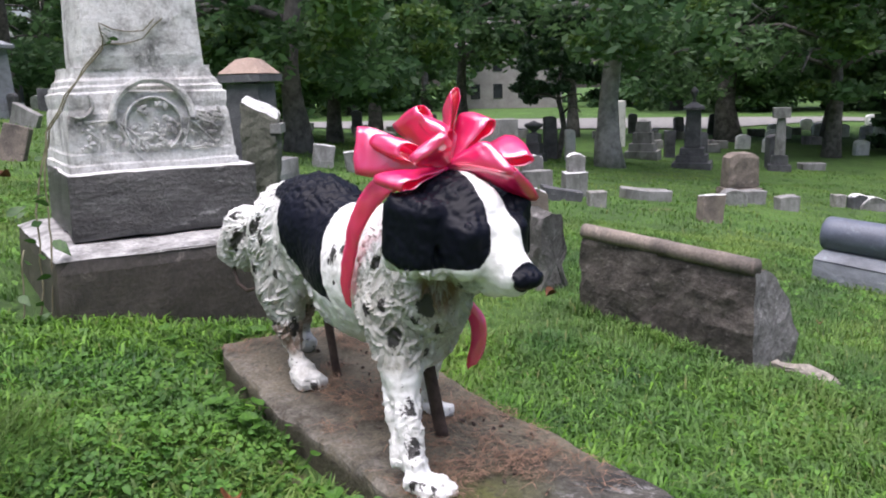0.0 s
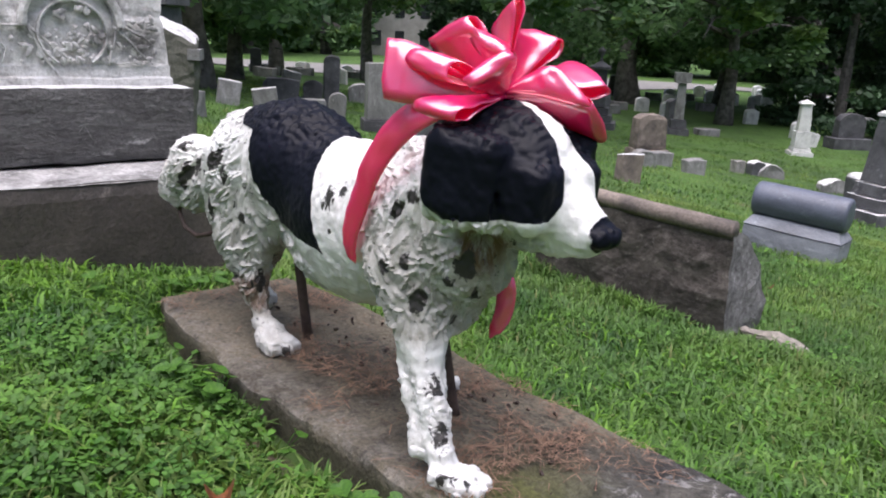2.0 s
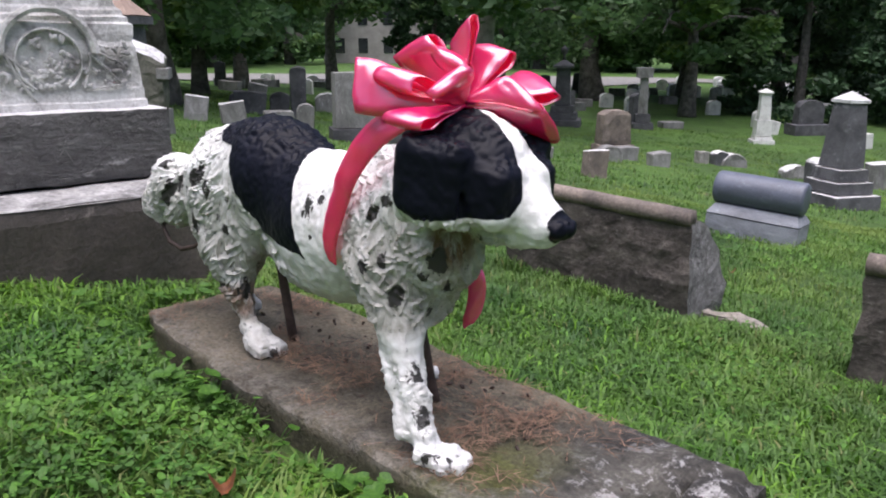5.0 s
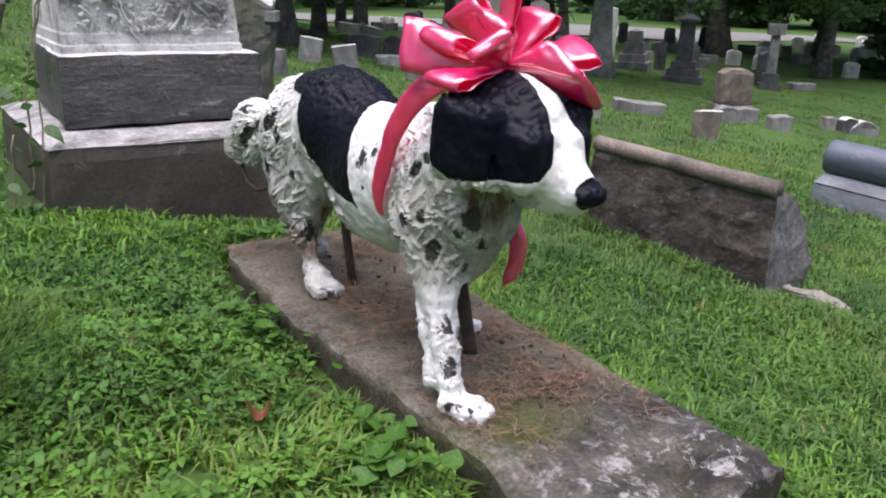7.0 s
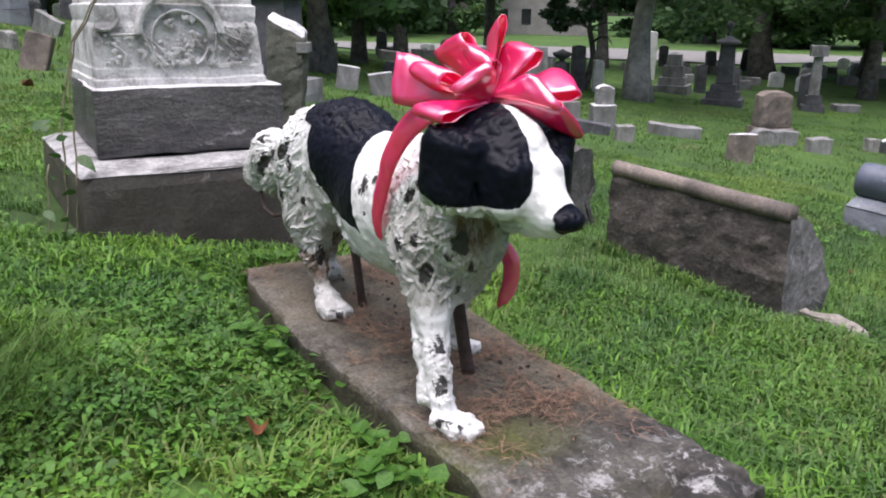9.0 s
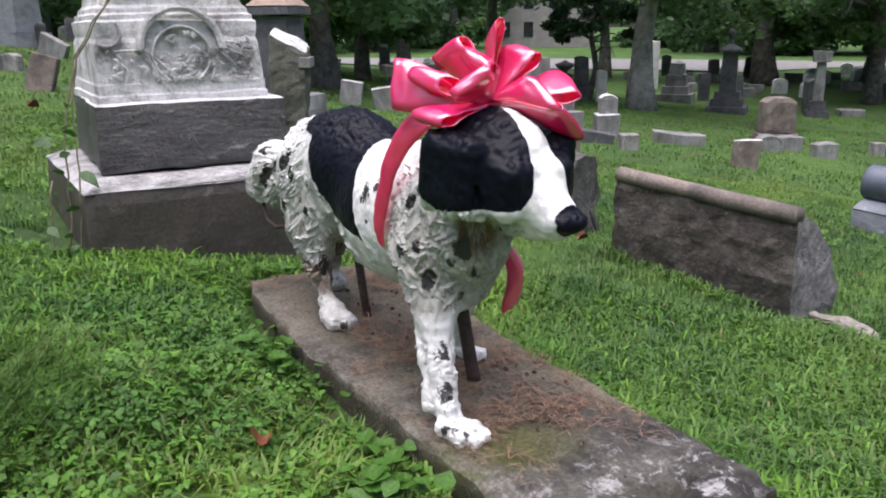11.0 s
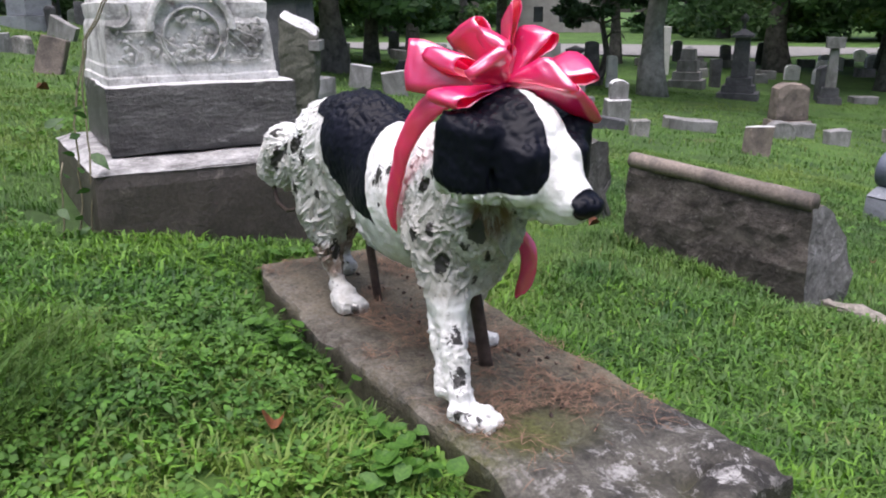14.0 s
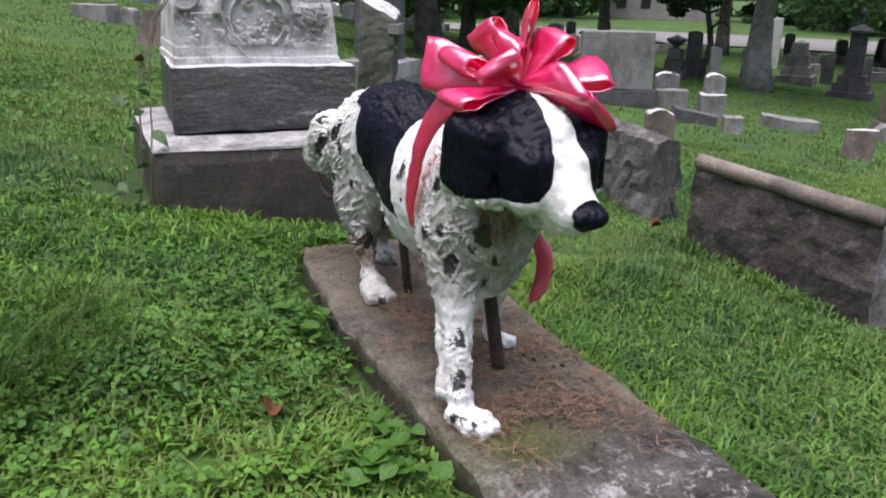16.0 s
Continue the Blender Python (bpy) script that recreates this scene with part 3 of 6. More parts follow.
def dog_field(p):
    # trunk: shoulders, deep belly, high croup
    d = egg(p, (-0.13, -0.015, 0.565), (0.20, 0.140, 0.188))
    d = join(d, egg(p, (-0.36, -0.01, 0.525), (0.30, 0.152, 0.188)), 0.04)
    d = join(d, egg(p, (-0.66, -0.01, 0.60), (0.245, 0.155, 0.182)), 0.05)
    d = join(d, egg(p, (-0.83, -0.03, 0.575), (0.185, 0.138, 0.172)), 0.05)
    d = join(d, egg(p, (-0.42, 0.0, 0.425), (0.24, 0.105, 0.112)), 0.05)
    d = join(d, egg(p, (-0.03, -0.045, 0.47), (0.115, 0.095, 0.130)), 0.05)
    # neck and ruff
    d = join(d, seg(p, (-0.03, -0.03, 0.61), (0.13, -0.06, 0.73), 0.130, 0.095), 0.05)
    d = join(d, egg(p, (0.075, -0.065, 0.56), (0.10, 0.092, 0.10)), 0.04)
    # thighs
    for s, dx in ((-1, 0.0), (1, -0.05)):
        d = join(d, egg(p, (-0.81 + dx, s * 0.085 - 0.015, 0.48), (0.175, 0.072, 0.150), 0, 22), 0.05)
    # right hind leg, set forward
    d = join(d, seg(p, (-0.785, -0.110, 0.40), (-0.735, -0.112, 0.27), 0.078, 0.040), 0.04)
    d = join(d, seg(p, (-0.735, -0.112, 0.27), (-0.675, -0.112, 0.175), 0.031, 0.026), 0.02)
    d = join(d, seg(p, (-0.675, -0.112, 0.175), (-0.62, -0.112, 0.150), 0.027, 0.027), 0.02)
    d = join(d, slab_lump(p, (-0.615, -0.112, 0.146), (0.034, 0.028, 0.008), 0.016, 0, 12), 0.02)
    for k in (-1, 0, 1):
        d = join(d, slab_lump(p, (-0.574 - 0.012 * abs(k), -0.110 + 0.030 * k, 0.136), (0.014, 0.006, 0.006), 0.010, 0, 12), 0.005)
    # left hind leg, set back
    d = join(d, seg(p, (-0.90, 0.055, 0.42), (-0.935, 0.030, 0.28), 0.060, 0.038), 0.04)
    d = join(d, seg(p, (-0.935, 0.030, 0.28), (-0.975, 0.030, 0.16), 0.034, 0.028), 0.02)
    d = join(d, egg(p, (-0.95, 0.030, 0.15), (0.06, 0.040, 0.034)), 0.02)
    # right foreleg, striding out
    d = join(d, seg(p, (-0.05, -0.115, 0.50), (0.022, -0.132, 0.37), 0.085, 0.050), 0.045)
    d = join(d, seg(p, (0.022, -0.138, 0.37), (0.142, -0.176, 0.180), 0.040, 0.032), 0.03)
    d = join(d, seg(p, (0.000, -0.160, 0.33), (0.105, -0.200, 0.175), 0.014, 0.018), 0.016)
    d = join(d, slab_lump(p, (0.180, -0.176, 0.142), (0.030, 0.026, 0.006), 0.014, 20, 14), 0.022)
    for k in (-1, 0, 1):
        d = join(d, slab_lump(p, (0.222 - 0.014 * abs(k), -0.162 + 0.029 * k, 0.132), (0.014, 0.005, 0.004), 0.010, 15, 12), 0.005)
    # left foreleg, set back
    d = join(d, seg(p, (-0.11, 0.045, 0.44), (-0.155, 0.055, 0.30), 0.065, 0.036), 0.05)
    d = join(d, seg(p, (-0.155, 0.055, 0.30), (-0.195, 0.075, 0.16), 0.032, 0.024), 0.02)
    d = join(d, egg(p, (-0.160, 0.088, 0.144), (0.048, 0.025, 0.026), 25), 0.02)
    # tail: a thick tufted lump that droops to its end
    d = join(d, seg(p, (-0.95, -0.045, 0.570), (-1.10, -0.10, 0.550), 0.078, 0.072), 0.05)
    d = join(d, seg(p, (-1.10, -0.10, 0.545), (-1.175, -0.125, 0.47), 0.082, 0.058), 0.03)
    d = join(d, seg(p, (-1.00, -0.10, 0.52), (-1.07, -0.12, 0.45), 0.055, 0.040), 0.03)
    # crown under the bow
    d = join(d, egg(p, (0.085, -0.065, 0.775), (0.085, 0.085, 0.075)), 0.04)
    # skull, muzzle, jaw
    d = join(d, egg(p, (0.175, HEAD_Y, 0.745), (0.118, 0.100, 0.105), 0, 25), 0.035)
    d = join(d, seg(p, (0.21, HEAD_Y, 0.725), (0.322, -0.024, 0.642), 0.078, 0.048), 0.03)
    d = join(d, seg(p, (0.18, HEAD_Y, 0.634), (0.285, -0.035, 0.614), 0.045, 0.027), 0.02)
    # brows and hanging ears
    for s in (-0.78, 1.22):
        d = join(d, slab_lump(p, (0.243, HEAD_Y + s * 0.062, 0.702), (0.028, 0.012, 0.036), 0.032, -s * 22, 12), 0.022)
    for s in (-0.95, 1.12):
        d = join(d, slab_lump(p, (0.165, HEAD_Y + s * 0.122, 0.724), (0.046, 0.006, 0.052), 0.034, -s * 14, 6), 0.020)
    # crease between the ear and the brow
    for s in (-1, 1.3):
        m = seg(p, (0.218, HEAD_Y + s * 0.112, 0.80), (0.238, HEAD_Y + s * 0.104, 0.655), 0.003, 0.008)
        d = -join(-d, m, 0.016)
    # mouth line
    for s in (-1, 1):
        m = seg(p, (0.345, -0.020 + s * 0.036, 0.607), (0.20, HEAD_Y + s * 0.074, 0.622), 0.006, 0.011)
        d = -join(-d, m, 0.008)
    # nose
    d = join(d, egg(p, (0.357, -0.014, 0.640), (0.030, 0.044, 0.024), 8, 15), 0.006)
    return d


def fur_amount(p):
    """Where the coat is modelled in locks: ruff, chest, haunches, tail."""
    x, y, z = p[:, 0], p[:, 1], p[:, 2]
    ruff = np.clip((x + 0.20) / 0.06, 0, 1) * np.clip((0.30 - x) / 0.05, 0, 1) * np.clip((z - 0.355) / 0.03, 0, 1) * np.clip((0.70 - z) / 0.04 + np.clip((0.08 - x) / 0.04, 0, 3), 0, 1)
    rear = np.clip((-0.55 - x + (0.60 - z) * 0.9) / 0.08, 0, 1) * np.clip((-0.38 - x) / 0.05, 0, 1) * np.clip((z - 0.2) / 0.1, 0, 1)
    legs = 0.22 * np.clip((0.36 - z) / 0.05, 0, 1) * np.clip((z - 0.17) / 0.03, 0, 1)
    return np.clip(np.maximum(ruff + rear, legs), 0, 1)


def dog_patches(p):
    """1 where the statue is painted black."""
    x, y, z = p[:, 0], p[:, 1], p[:, 2]
    soft = 0.012
    zs_ = [0.462, 0.472, 0.48, 0.493, 0.52, 0.55, 0.60, 0.66, 0.708, 0.714, 0.74, 0.80]
    left = np.interp(z, zs_, [-0.318, -0.345, -0.43, -0.545, -0.56, -0.598, -0.635, -0.664, -0.68, -0.755, -0.81, -0.84])
    right = np.interp(z, [0.46, 0.472, 0.521, 0.585, 0.635, 0.68, 0.709, 0.725, 0.80], [-0.315, -0.322, -0.347, -0.366, -0.386, -0.411, -0.431, -0.470, -0.50])
    saddle = np.minimum(x - left, right - x) / soft
    saddle = np.minimum(saddle, (z - 0.462) / soft)
    # the head but for the blaze and the muzzle
    dy = np.abs(y - HEAD_Y - np.interp(z, [0.62, 0.70, 0.77, 0.80, 0.85], [0.018, 0.025, 0.023, 0.036, 0.042]))
    half = np.interp(z, [0.60, 0.66, 0.70, 0.77, 0.81, 0.85, 0.90], [0.085, 0.062, 0.045, 0.032, 0.046, 0.044, 0.03])
    low = np.interp(x, [0.05, 0.15, 0.22, 0.31], [0.655, 0.650, 0.657, 0.662])
    head = np.minimum.reduce([(dy - half) / soft, (z - low) / soft, (x - np.interp(z, [0.650, 0.672, 0.70, 0.8, 0.86], [0.145, 0.116, 0.102, 0.085, 0.05])) / soft, (0.318 - x) / soft])
    crown = np.minimum.reduce([(0.155 - x) / soft, (x - 0.02) / soft, (z - 0.79) / soft])
    nose_d = (0.043 - np.sqrt((x - 0.366) ** 2 + (y + 0.014) ** 2 + (1.3 * (z - 0.641)) ** 2)) / soft
    b = np.maximum.reduce([saddle, head, crown, nose_d])
    return np.clip(0.5 + 0.5 * b, 0, 1)


def dog_spots(p):
    """Ragged black flecks on the white coat."""
    x, y, z = p[:, 0], p[:, 1], p[:, 2]
    b = np.full(len(p), -1.0)
    spots = [(-0.303, -0.148, 0.600, 0.026), (-0.264, -0.133, 0.622, 0.017), (-0.285, -0.158, 0.526, 0.008), (0.105, -0.167, 0.315, 0.022), (0.084, -0.166, 0.353, 0.010),
             (0.157, -0.185, 0.223, 0.021), (0.21, -0.202, 0.167, 0.014), (0.193, -0.221, 0.150, 0.013), (0.225, -0.18, 0.15, 0.008), (0.041, -0.160, 0.460, 0.017), (0.14, -0.135, 0.547, 0.020),
             (-0.035, -0.161, 0.629, 0.016), (0.005, -0.156, 0.657, 0.015), (0.01, -0.177, 0.533, 0.013), (-0.029, -0.199, 0.519, 0.015), (-0.81, -0.168, 0.621, 0.024), (-0.77, -0.174, 0.585, 0.020),
             (-0.853, -0.170, 0.606, 0.022), (-1.08, -0.15, 0.617, 0.022), (-1.03, -0.16, 0.549, 0.018), (-0.975, -0.149, 0.571, 0.022), (-1.06, -0.167, 0.51, 0.018), (-0.865, -0.171, 0.466, 0.020),
             (-0.70, -0.159, 0.473, 0.012), (-0.695, -0.11, 0.30, 0.022), (-0.555, -0.12, 0.132, 0.016), (0.125, -0.088, 0.476, 0.012), (0.102, -0.142, 0.512, 0.014), (0.03, -0.13, 0.40, 0.010),
             (0.135, -0.125, 0.637, 0.012), (0.155, -0.120, 0.630, 0.011), (0.178, -0.112, 0.622, 0.010), (0.200, -0.102, 0.612, 0.011), (0.215, -0.09, 0.600, 0.010)]
    for a, c, e, r in spots:
        b = np.maximum(b, 1 - np.sqrt((x - a) ** 2 + (y - c) ** 2 + ((z - e) * 0.75) ** 2) / (1.6 * r))
    return np.clip(b, 0, 1)


def surface_net(field, lo, hi, h):
    """A quad mesh of the surface where the field is nought."""
    n = [int(math.ceil((b - a) / h)) + 1 for a, b in zip(lo, hi)]
    ax = [np.arange(k, dtype=np.float32) * h + a for k, a in zip(n, lo)]
    f = np.empty(n, dtype=np.float32)
    for i in range(0, n[0], 24):
        g = np.stack(np.meshgrid(ax[0][i:i + 24], ax[1], ax[2], indexing="ij"), -1)
        f[i:i + 24] = field(g.reshape(-1, 3)).reshape(g.shape[:3])
    inside = f < 0
    c = [inside[a:n[0] - 1 + a, b:n[1] - 1 + b, e:n[2] - 1 + e] for a in (0, 1) for b in (0, 1) for e in (0, 1)]
    cnt = sum(k.astype(np.int8) for k in c)
    cells = np.argwhere((cnt > 0) & (cnt < 8))
    index = -np.ones([k - 1 for k in n], dtype=np.int64)
    index[tuple(cells.T)] = np.arange(len(cells))
    pos, num = np.zeros((len(cells), 3)), np.zeros(len(cells))
    corners = [(a, b, e) for a in (0, 1) for b in (0, 1) for e in (0, 1)]
    for a in corners:
        for axis in range(3):
            if a[axis] == 0:
                b = list(a)
                b[axis] = 1
                fa = f[tuple((cells + a).T)]
                fb = f[tuple((cells + b).T)]
                cut = (fa < 0) != (fb < 0)
                w = np.where(cut, fa / np.where(fa == fb, 1, fa - fb), 0)
                q = np.array(a, dtype=float) + w[:, None] * (np.array(b) - np.array(a))
                pos += np.where(cut[:, None], q, 0)
                num += cut
    verts = (cells + pos / num[:, None]) * h + np.array(lo)
    faces = []
    for axis in range(3):
        b_, c_ = (axis + 1) % 3, (axis + 2) % 3
        sl0, sl1 = [slice(None)] * 3, [slice(None)] * 3
        sl0[axis], sl1[axis] = slice(0, -1), slice(1, None)
        e0, e1 = inside[tuple(sl0)], inside[tuple(sl1)]
        for flip, hit in ((False, e0 & ~e1), (True, ~e0 & e1)):
            e = np.argwhere(hit)
            e = e[(e[:, b_] > 0) & (e[:, c_] > 0) & (e[:, b_] < n[b_] - 1) & (e[:, c_] < n[c_] - 1)]
            quad = []
            for ob, oc in ((0, 0), (-1, 0), (-1, -1), (0, -1)):
                k = e.copy()
                k[:, b_] += ob
                k[:, c_] += oc
                quad.append(index[tuple(k.T)])
            quad = np.stack(quad, 1)
            faces.append(quad[:, ::-1] if flip else quad)
    faces = np.concatenate(faces)
    return verts, faces[(faces >= 0).all(1)]


def field_normal(p, h=0.004):
    g = np.stack([dog_field(p + d) - dog_field(p - d) for d in np.eye(3, dtype=np.float32) * h], 1)
    return g / (np.linalg.norm(g, axis=1, keepdims=True) + 1e-9)


def coat_locks(v, nrm, amount, count=2300, seed=12):
    """Height of overlapping locks of hair over the surface, in metres."""
    rs = np.random.default_rng(seed)
    cand = np.flatnonzero(amount > 0.45)
    pick = rs.choice(cand, count, replace=False)
    out = np.zeros(len(v), dtype=np.float32)
    swirl = (vnoise(v[pick], 0.10, 51) - 0.5) * 3.4 + (vnoise(v[pick], 0.045, 52) - 0.5) * 1.6
    for k, turn in zip(pick, swirl):
        o, n = v[k], nrm[k]
        x = o[0]
        if x > -0.25:
            flow = np.array([0.30 + 0.5 * max(0, x), 0.0, -1.0])
        elif x > -0.88:
            flow = np.array([-0.35, 0.0, -0.95])
        else:
            flow = np.array([-0.7, -0.25, -0.7])
        flow = flow + rs.normal(0, 0.16, 3)
        flow -= n * (flow @ n)
        flow /= np.linalg.norm(flow) + 1e-9
        side = np.cross(n, flow)
        flow = flow * math.cos(turn) + side * math.sin(turn)
        side = np.cross(n, flow)
        flip = rs.choice((-1.0, 1.0))
        ln, w, h = rs.uniform(0.040, 0.100), rs.uniform(0.008, 0.017), rs.uniform(0.009, 0.023)
        near = np.flatnonzero(np.abs(v - o).max(1) < ln)
        d = v[near] - o
        t = d @ flow / ln
        s = d @ side - rs.uniform(-0.6, 0.6) * ln * t * t
        depth = np.abs(d @ n)
        ww = w * (1 - 0.62 * np.clip(t, 0, 1) ** 1.5)
        lip = np.clip(0.5 + 0.5 * flip * s / ww, 0, 1)
        across = lip ** 1.3 * np.clip((1 - flip * s / ww) / 0.35, 0, 1)
        rise = np.clip(t / 0.75, 0, 1) ** 0.8 * np.clip((1 - t) / 0.10, 0, 1)
        ridge = h * rise * across * (depth < 0.04)
        out[near] = np.maximum(out[near], np.where(t > 0, ridge, 0))
    return out


def dog_statue():
    v, f = surface_net(dog_field, (-1.45, -0.28, 0.105), (0.42, 0.25, 0.90), 0.0044)
    v = v.astype(np.float32)
    nrm = field_normal(v)
    patch = dog_patches(v)
    amount = fur_amount(v) * (1 - patch)
    # modelled locks: each a tapering ridge that thickens to its tip and drops off there
    lock = coat_locks(v, nrm, amount)
    fine = vnoise(v, 0.011, 33) - 0.5
    disp = amount * (lock - 0.006 + 0.004 * (vnoise(v, 0.05, 31) - 0.5))
    disp += (1 - amount) * (1 - 0.65 * patch) * (0.004 * (vnoise(v, 0.035, 34) - 0.5) + 0.0035 * (vnoise(v, 0.016, 35) - 0.5)) + 0.003 * fine
    # the black coat on the back and crown lies in rough tufts
    topb = patch * np.clip((nrm[:, 2] - 0.35) / 0.4, 0, 1)
    disp += topb * (0.008 * (np.abs(2 * vnoise(v * np.array([1, 1.8, 1]), 0.034, 37) - 1) - 0.4) + 0.006 * (np.abs(2 * vnoise(v * np.array([1.5, 1, 1]), 0.015, 39) - 1) - 0.4))
    paw = np.clip((0.35 - v[:, 2]) / 0.05, 0, 1)
    # below, thick flaking paint: flat steps with ragged edges
    step = np.floor(4 * vnoise(v * np.array([1, 1, 0.55]), 0.032, 38) + 1.2 * vnoise(v, 0.009, 40)) / 4
    disp += paw * (0.013 * (step - 0.6) + 0.004 * (np.abs(2 * vnoise(v, 0.012, 40) - 1) - 0.4))
    v = v + nrm * disp[:, None].astype(np.float32)
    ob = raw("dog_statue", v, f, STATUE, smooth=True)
    ob.data.set_sharp_from_angle(angle=radians(38))
    a = ob.data.attributes.new("patch", "FLOAT", "POINT")
    a.data.foreach_set("value", patch.astype(np.float32))
    tailish = np.clip((-0.62 - v[:, 0]) / 0.2, 0, 1) * 0.35
    # gaps between locks get more dark chips, deepening their shade in the colour
    pit = np.clip(1 - lock / 0.006, 0, 1)
    wear = np.clip(amount * (0.08 + 0.62 * pit) + tailish * 0.5 + 0.4 * (v[:, 2] < 0.3) + np.where(v[:, 2] < 0.36, 1.35, 1.8) * dog_spots(v), 0, 3)
    a = ob.data.attributes.new("wear", "FLOAT", "POINT")
    a.data.foreach_set("value", wear.astype(np.float32))
    a = ob.data.attributes.new("rust", "FLOAT", "POINT")
    a.data.foreach_set("value", np.maximum(np.clip(2.0 - 1.7 * np.sqrt(((v - np.array([0.160, -0.110, 0.588])) ** 2).sum(1)) / 0.062, 0, 1), 0.85 * np.clip((0.315 - v[:, 2]) / 0.02, 0, 1) * np.clip((v[:, 2] - 0.195) / 0.03, 0, 1) * (v[:, 0] < -0.6)).astype(np.float32))
    # darkens lower chest, lock creases and below the ear: dirt plus painted shade
    a = ob.data.attributes.new("grime_shade", "FLOAT", "POINT")
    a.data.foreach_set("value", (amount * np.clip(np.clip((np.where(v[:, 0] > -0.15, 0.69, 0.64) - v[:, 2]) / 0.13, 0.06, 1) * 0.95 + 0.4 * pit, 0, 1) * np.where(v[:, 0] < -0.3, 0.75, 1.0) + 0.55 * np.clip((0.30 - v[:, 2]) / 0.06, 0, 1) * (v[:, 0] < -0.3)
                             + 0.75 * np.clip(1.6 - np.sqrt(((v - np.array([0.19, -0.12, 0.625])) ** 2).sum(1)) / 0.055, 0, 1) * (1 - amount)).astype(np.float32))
    return tagged(ob, "white and black painted dog statue with chipped paint on stone", "dog statue")


dog_statue()


def support_rod(a, b, r, label):
    bm = bmesh.new()
    k = 7
    pts = [Vector(a).lerp(Vector(b), i / k) + Vector((noise.noise(Vector((i, a[0], 3))) * 0.004, noise.noise(Vector((i, 5, a[0]))) * 0.004, 0)) for i in range(k + 1)]
    rod_mesh(bm, pts, [r * (1.15 if i == 0 else 1 + 0.06 * noise.noise(Vector((i * 3.1, 0, a[0])))) for i in range(k + 1)], 10)
    ob = part("support_rod", bm, IRON, None, smooth=True)
    return tagged(ob, label, "rod", "rods under the statue")


support_rod((-0.045, 0.025, ZS - 0.02), (-0.085, -0.005, 0.40), 0.018, "thick rusted iron rod propping the statue's chest")
support_rod((-0.645, 0.008, ZS - 0.02), (-0.665, -0.03, 0.50), 0.014, "rusted iron rod propping the statue's belly")


def tail_wire():
    bm = bmesh.new()
    pts = [Vector(p) for p in ((-1.165, -0.13, 0.44), (-1.15, -0.14, 0.395), (-1.10, -0.145, 0.362), (-1.03, -0.14, 0.350), (-0.96, -0.13, 0.37), (-0.90, -0.115, 0.41))]
    rod_mesh(bm, pts, [0.007] * len(pts), 8)
    tagged(part("bent_wire", bm, IRON, None, smooth=True), "dark bent iron wire under the statue's tail", "wire")


tail_wire()


# ---------------- the red bow ----------------
RV, NV = Vector((0.63, 0.775, 0.0)), Vector((0.73, -0.60, 0.32)).normalized()
UV = NV.cross(RV).normalized()
UV = UV if UV.z > 0 else -UV
BOW_AT = Vector((0.140, -0.062, 0.862))


def ribv(r, u, n):
    return RV * r + UV * u + NV * n


def ribbon_strip(pts, widths, seed=0, thick=0.0016):
    """A ribbon through pts, each with a half-width vector, given a little thickness."""
    bm = bmesh.new()
    m = 6
    rows = []
    for i, (p, w) in enumerate(zip(pts, widths)):
        a, b = pts[max(i - 1, 0)], pts[min(i + 1, len(pts) - 1)]
        nn = (b - a).cross(w)
        nn = nn.normalized() if nn.length > 1e-9 else Vector((0, 0, 1))
        row = []
        for j in range(m + 1):
            s = 2 * j / m - 1
            cup = (1 - s * s) * 0.004 + noise.noise(Vector((i * 0.35, s * 1.3, seed * 7.7))) * 0.004
            row.append((p + w * s + nn * cup, nn))
        rows.append(row)
    top = [[bm.verts.new(p + nn * thick / 2) for p, nn in r] for r in rows]
    bot = [[bm.verts.new(p - nn * thick / 2) for p, nn in r] for r in rows]
    for i in range(len(rows) - 1):
        for j in range(m):
            bm.faces.new([top[i][j], top[i + 1][j], top[i + 1][j + 1], top[i][j + 1]])
            bm.faces.new([bot[i][j], bot[i][j + 1], bot[i + 1][j + 1], bot[i + 1][j]])
        bm.faces.new([top[i][0], bot[i][0], bot[i + 1][0], top[i + 1][0]])
        bm.faces.new([top[i][m], top[i + 1][m], bot[i + 1][m], bot[i][m]])
    for i in (0, len(rows) - 1):
        for j in range(m):
            bm.faces.new([top[i][j], top[i][j + 1], bot[i][j + 1], bot[i][j]])
    return bm


def bow_loop(parent, tip_a, tip_b, fat, seed=0, half=0.047):
    """One loop from the knot to the fold that runs from tip_a to tip_b."""
    a, b = ribv(*tip_a), ribv(*tip_b)
    mid = (a + b) / 2
    length, d = mid.length, mid.normalized()
    w = (b - a).normalized()
    n = d.cross(w).normalized()
    pts, ws = [], []
    k = 34
    for i in range(k + 1):
        s = i / k
        al = length * math.sin(math.pi * s) ** 0.8
        off = fat * math.sin(2 * math.pi * s) * (0.25 + 0.75 * math.sin(math.pi * s) ** 2)
        pts.append(BOW_AT + d * al + n * off + Vector((0, 0, -0.06 * al * al / max(length, 0.01))))
        pinch = 0.22 + 0.78 * min(1, (al / length) * 1.25)
        ws.append(w * half * (1.2 if length > 0.155 else 1.0) * pinch)
    return part("loop", ribbon_strip(pts, ws, seed), RIBBON, parent, smooth=True)


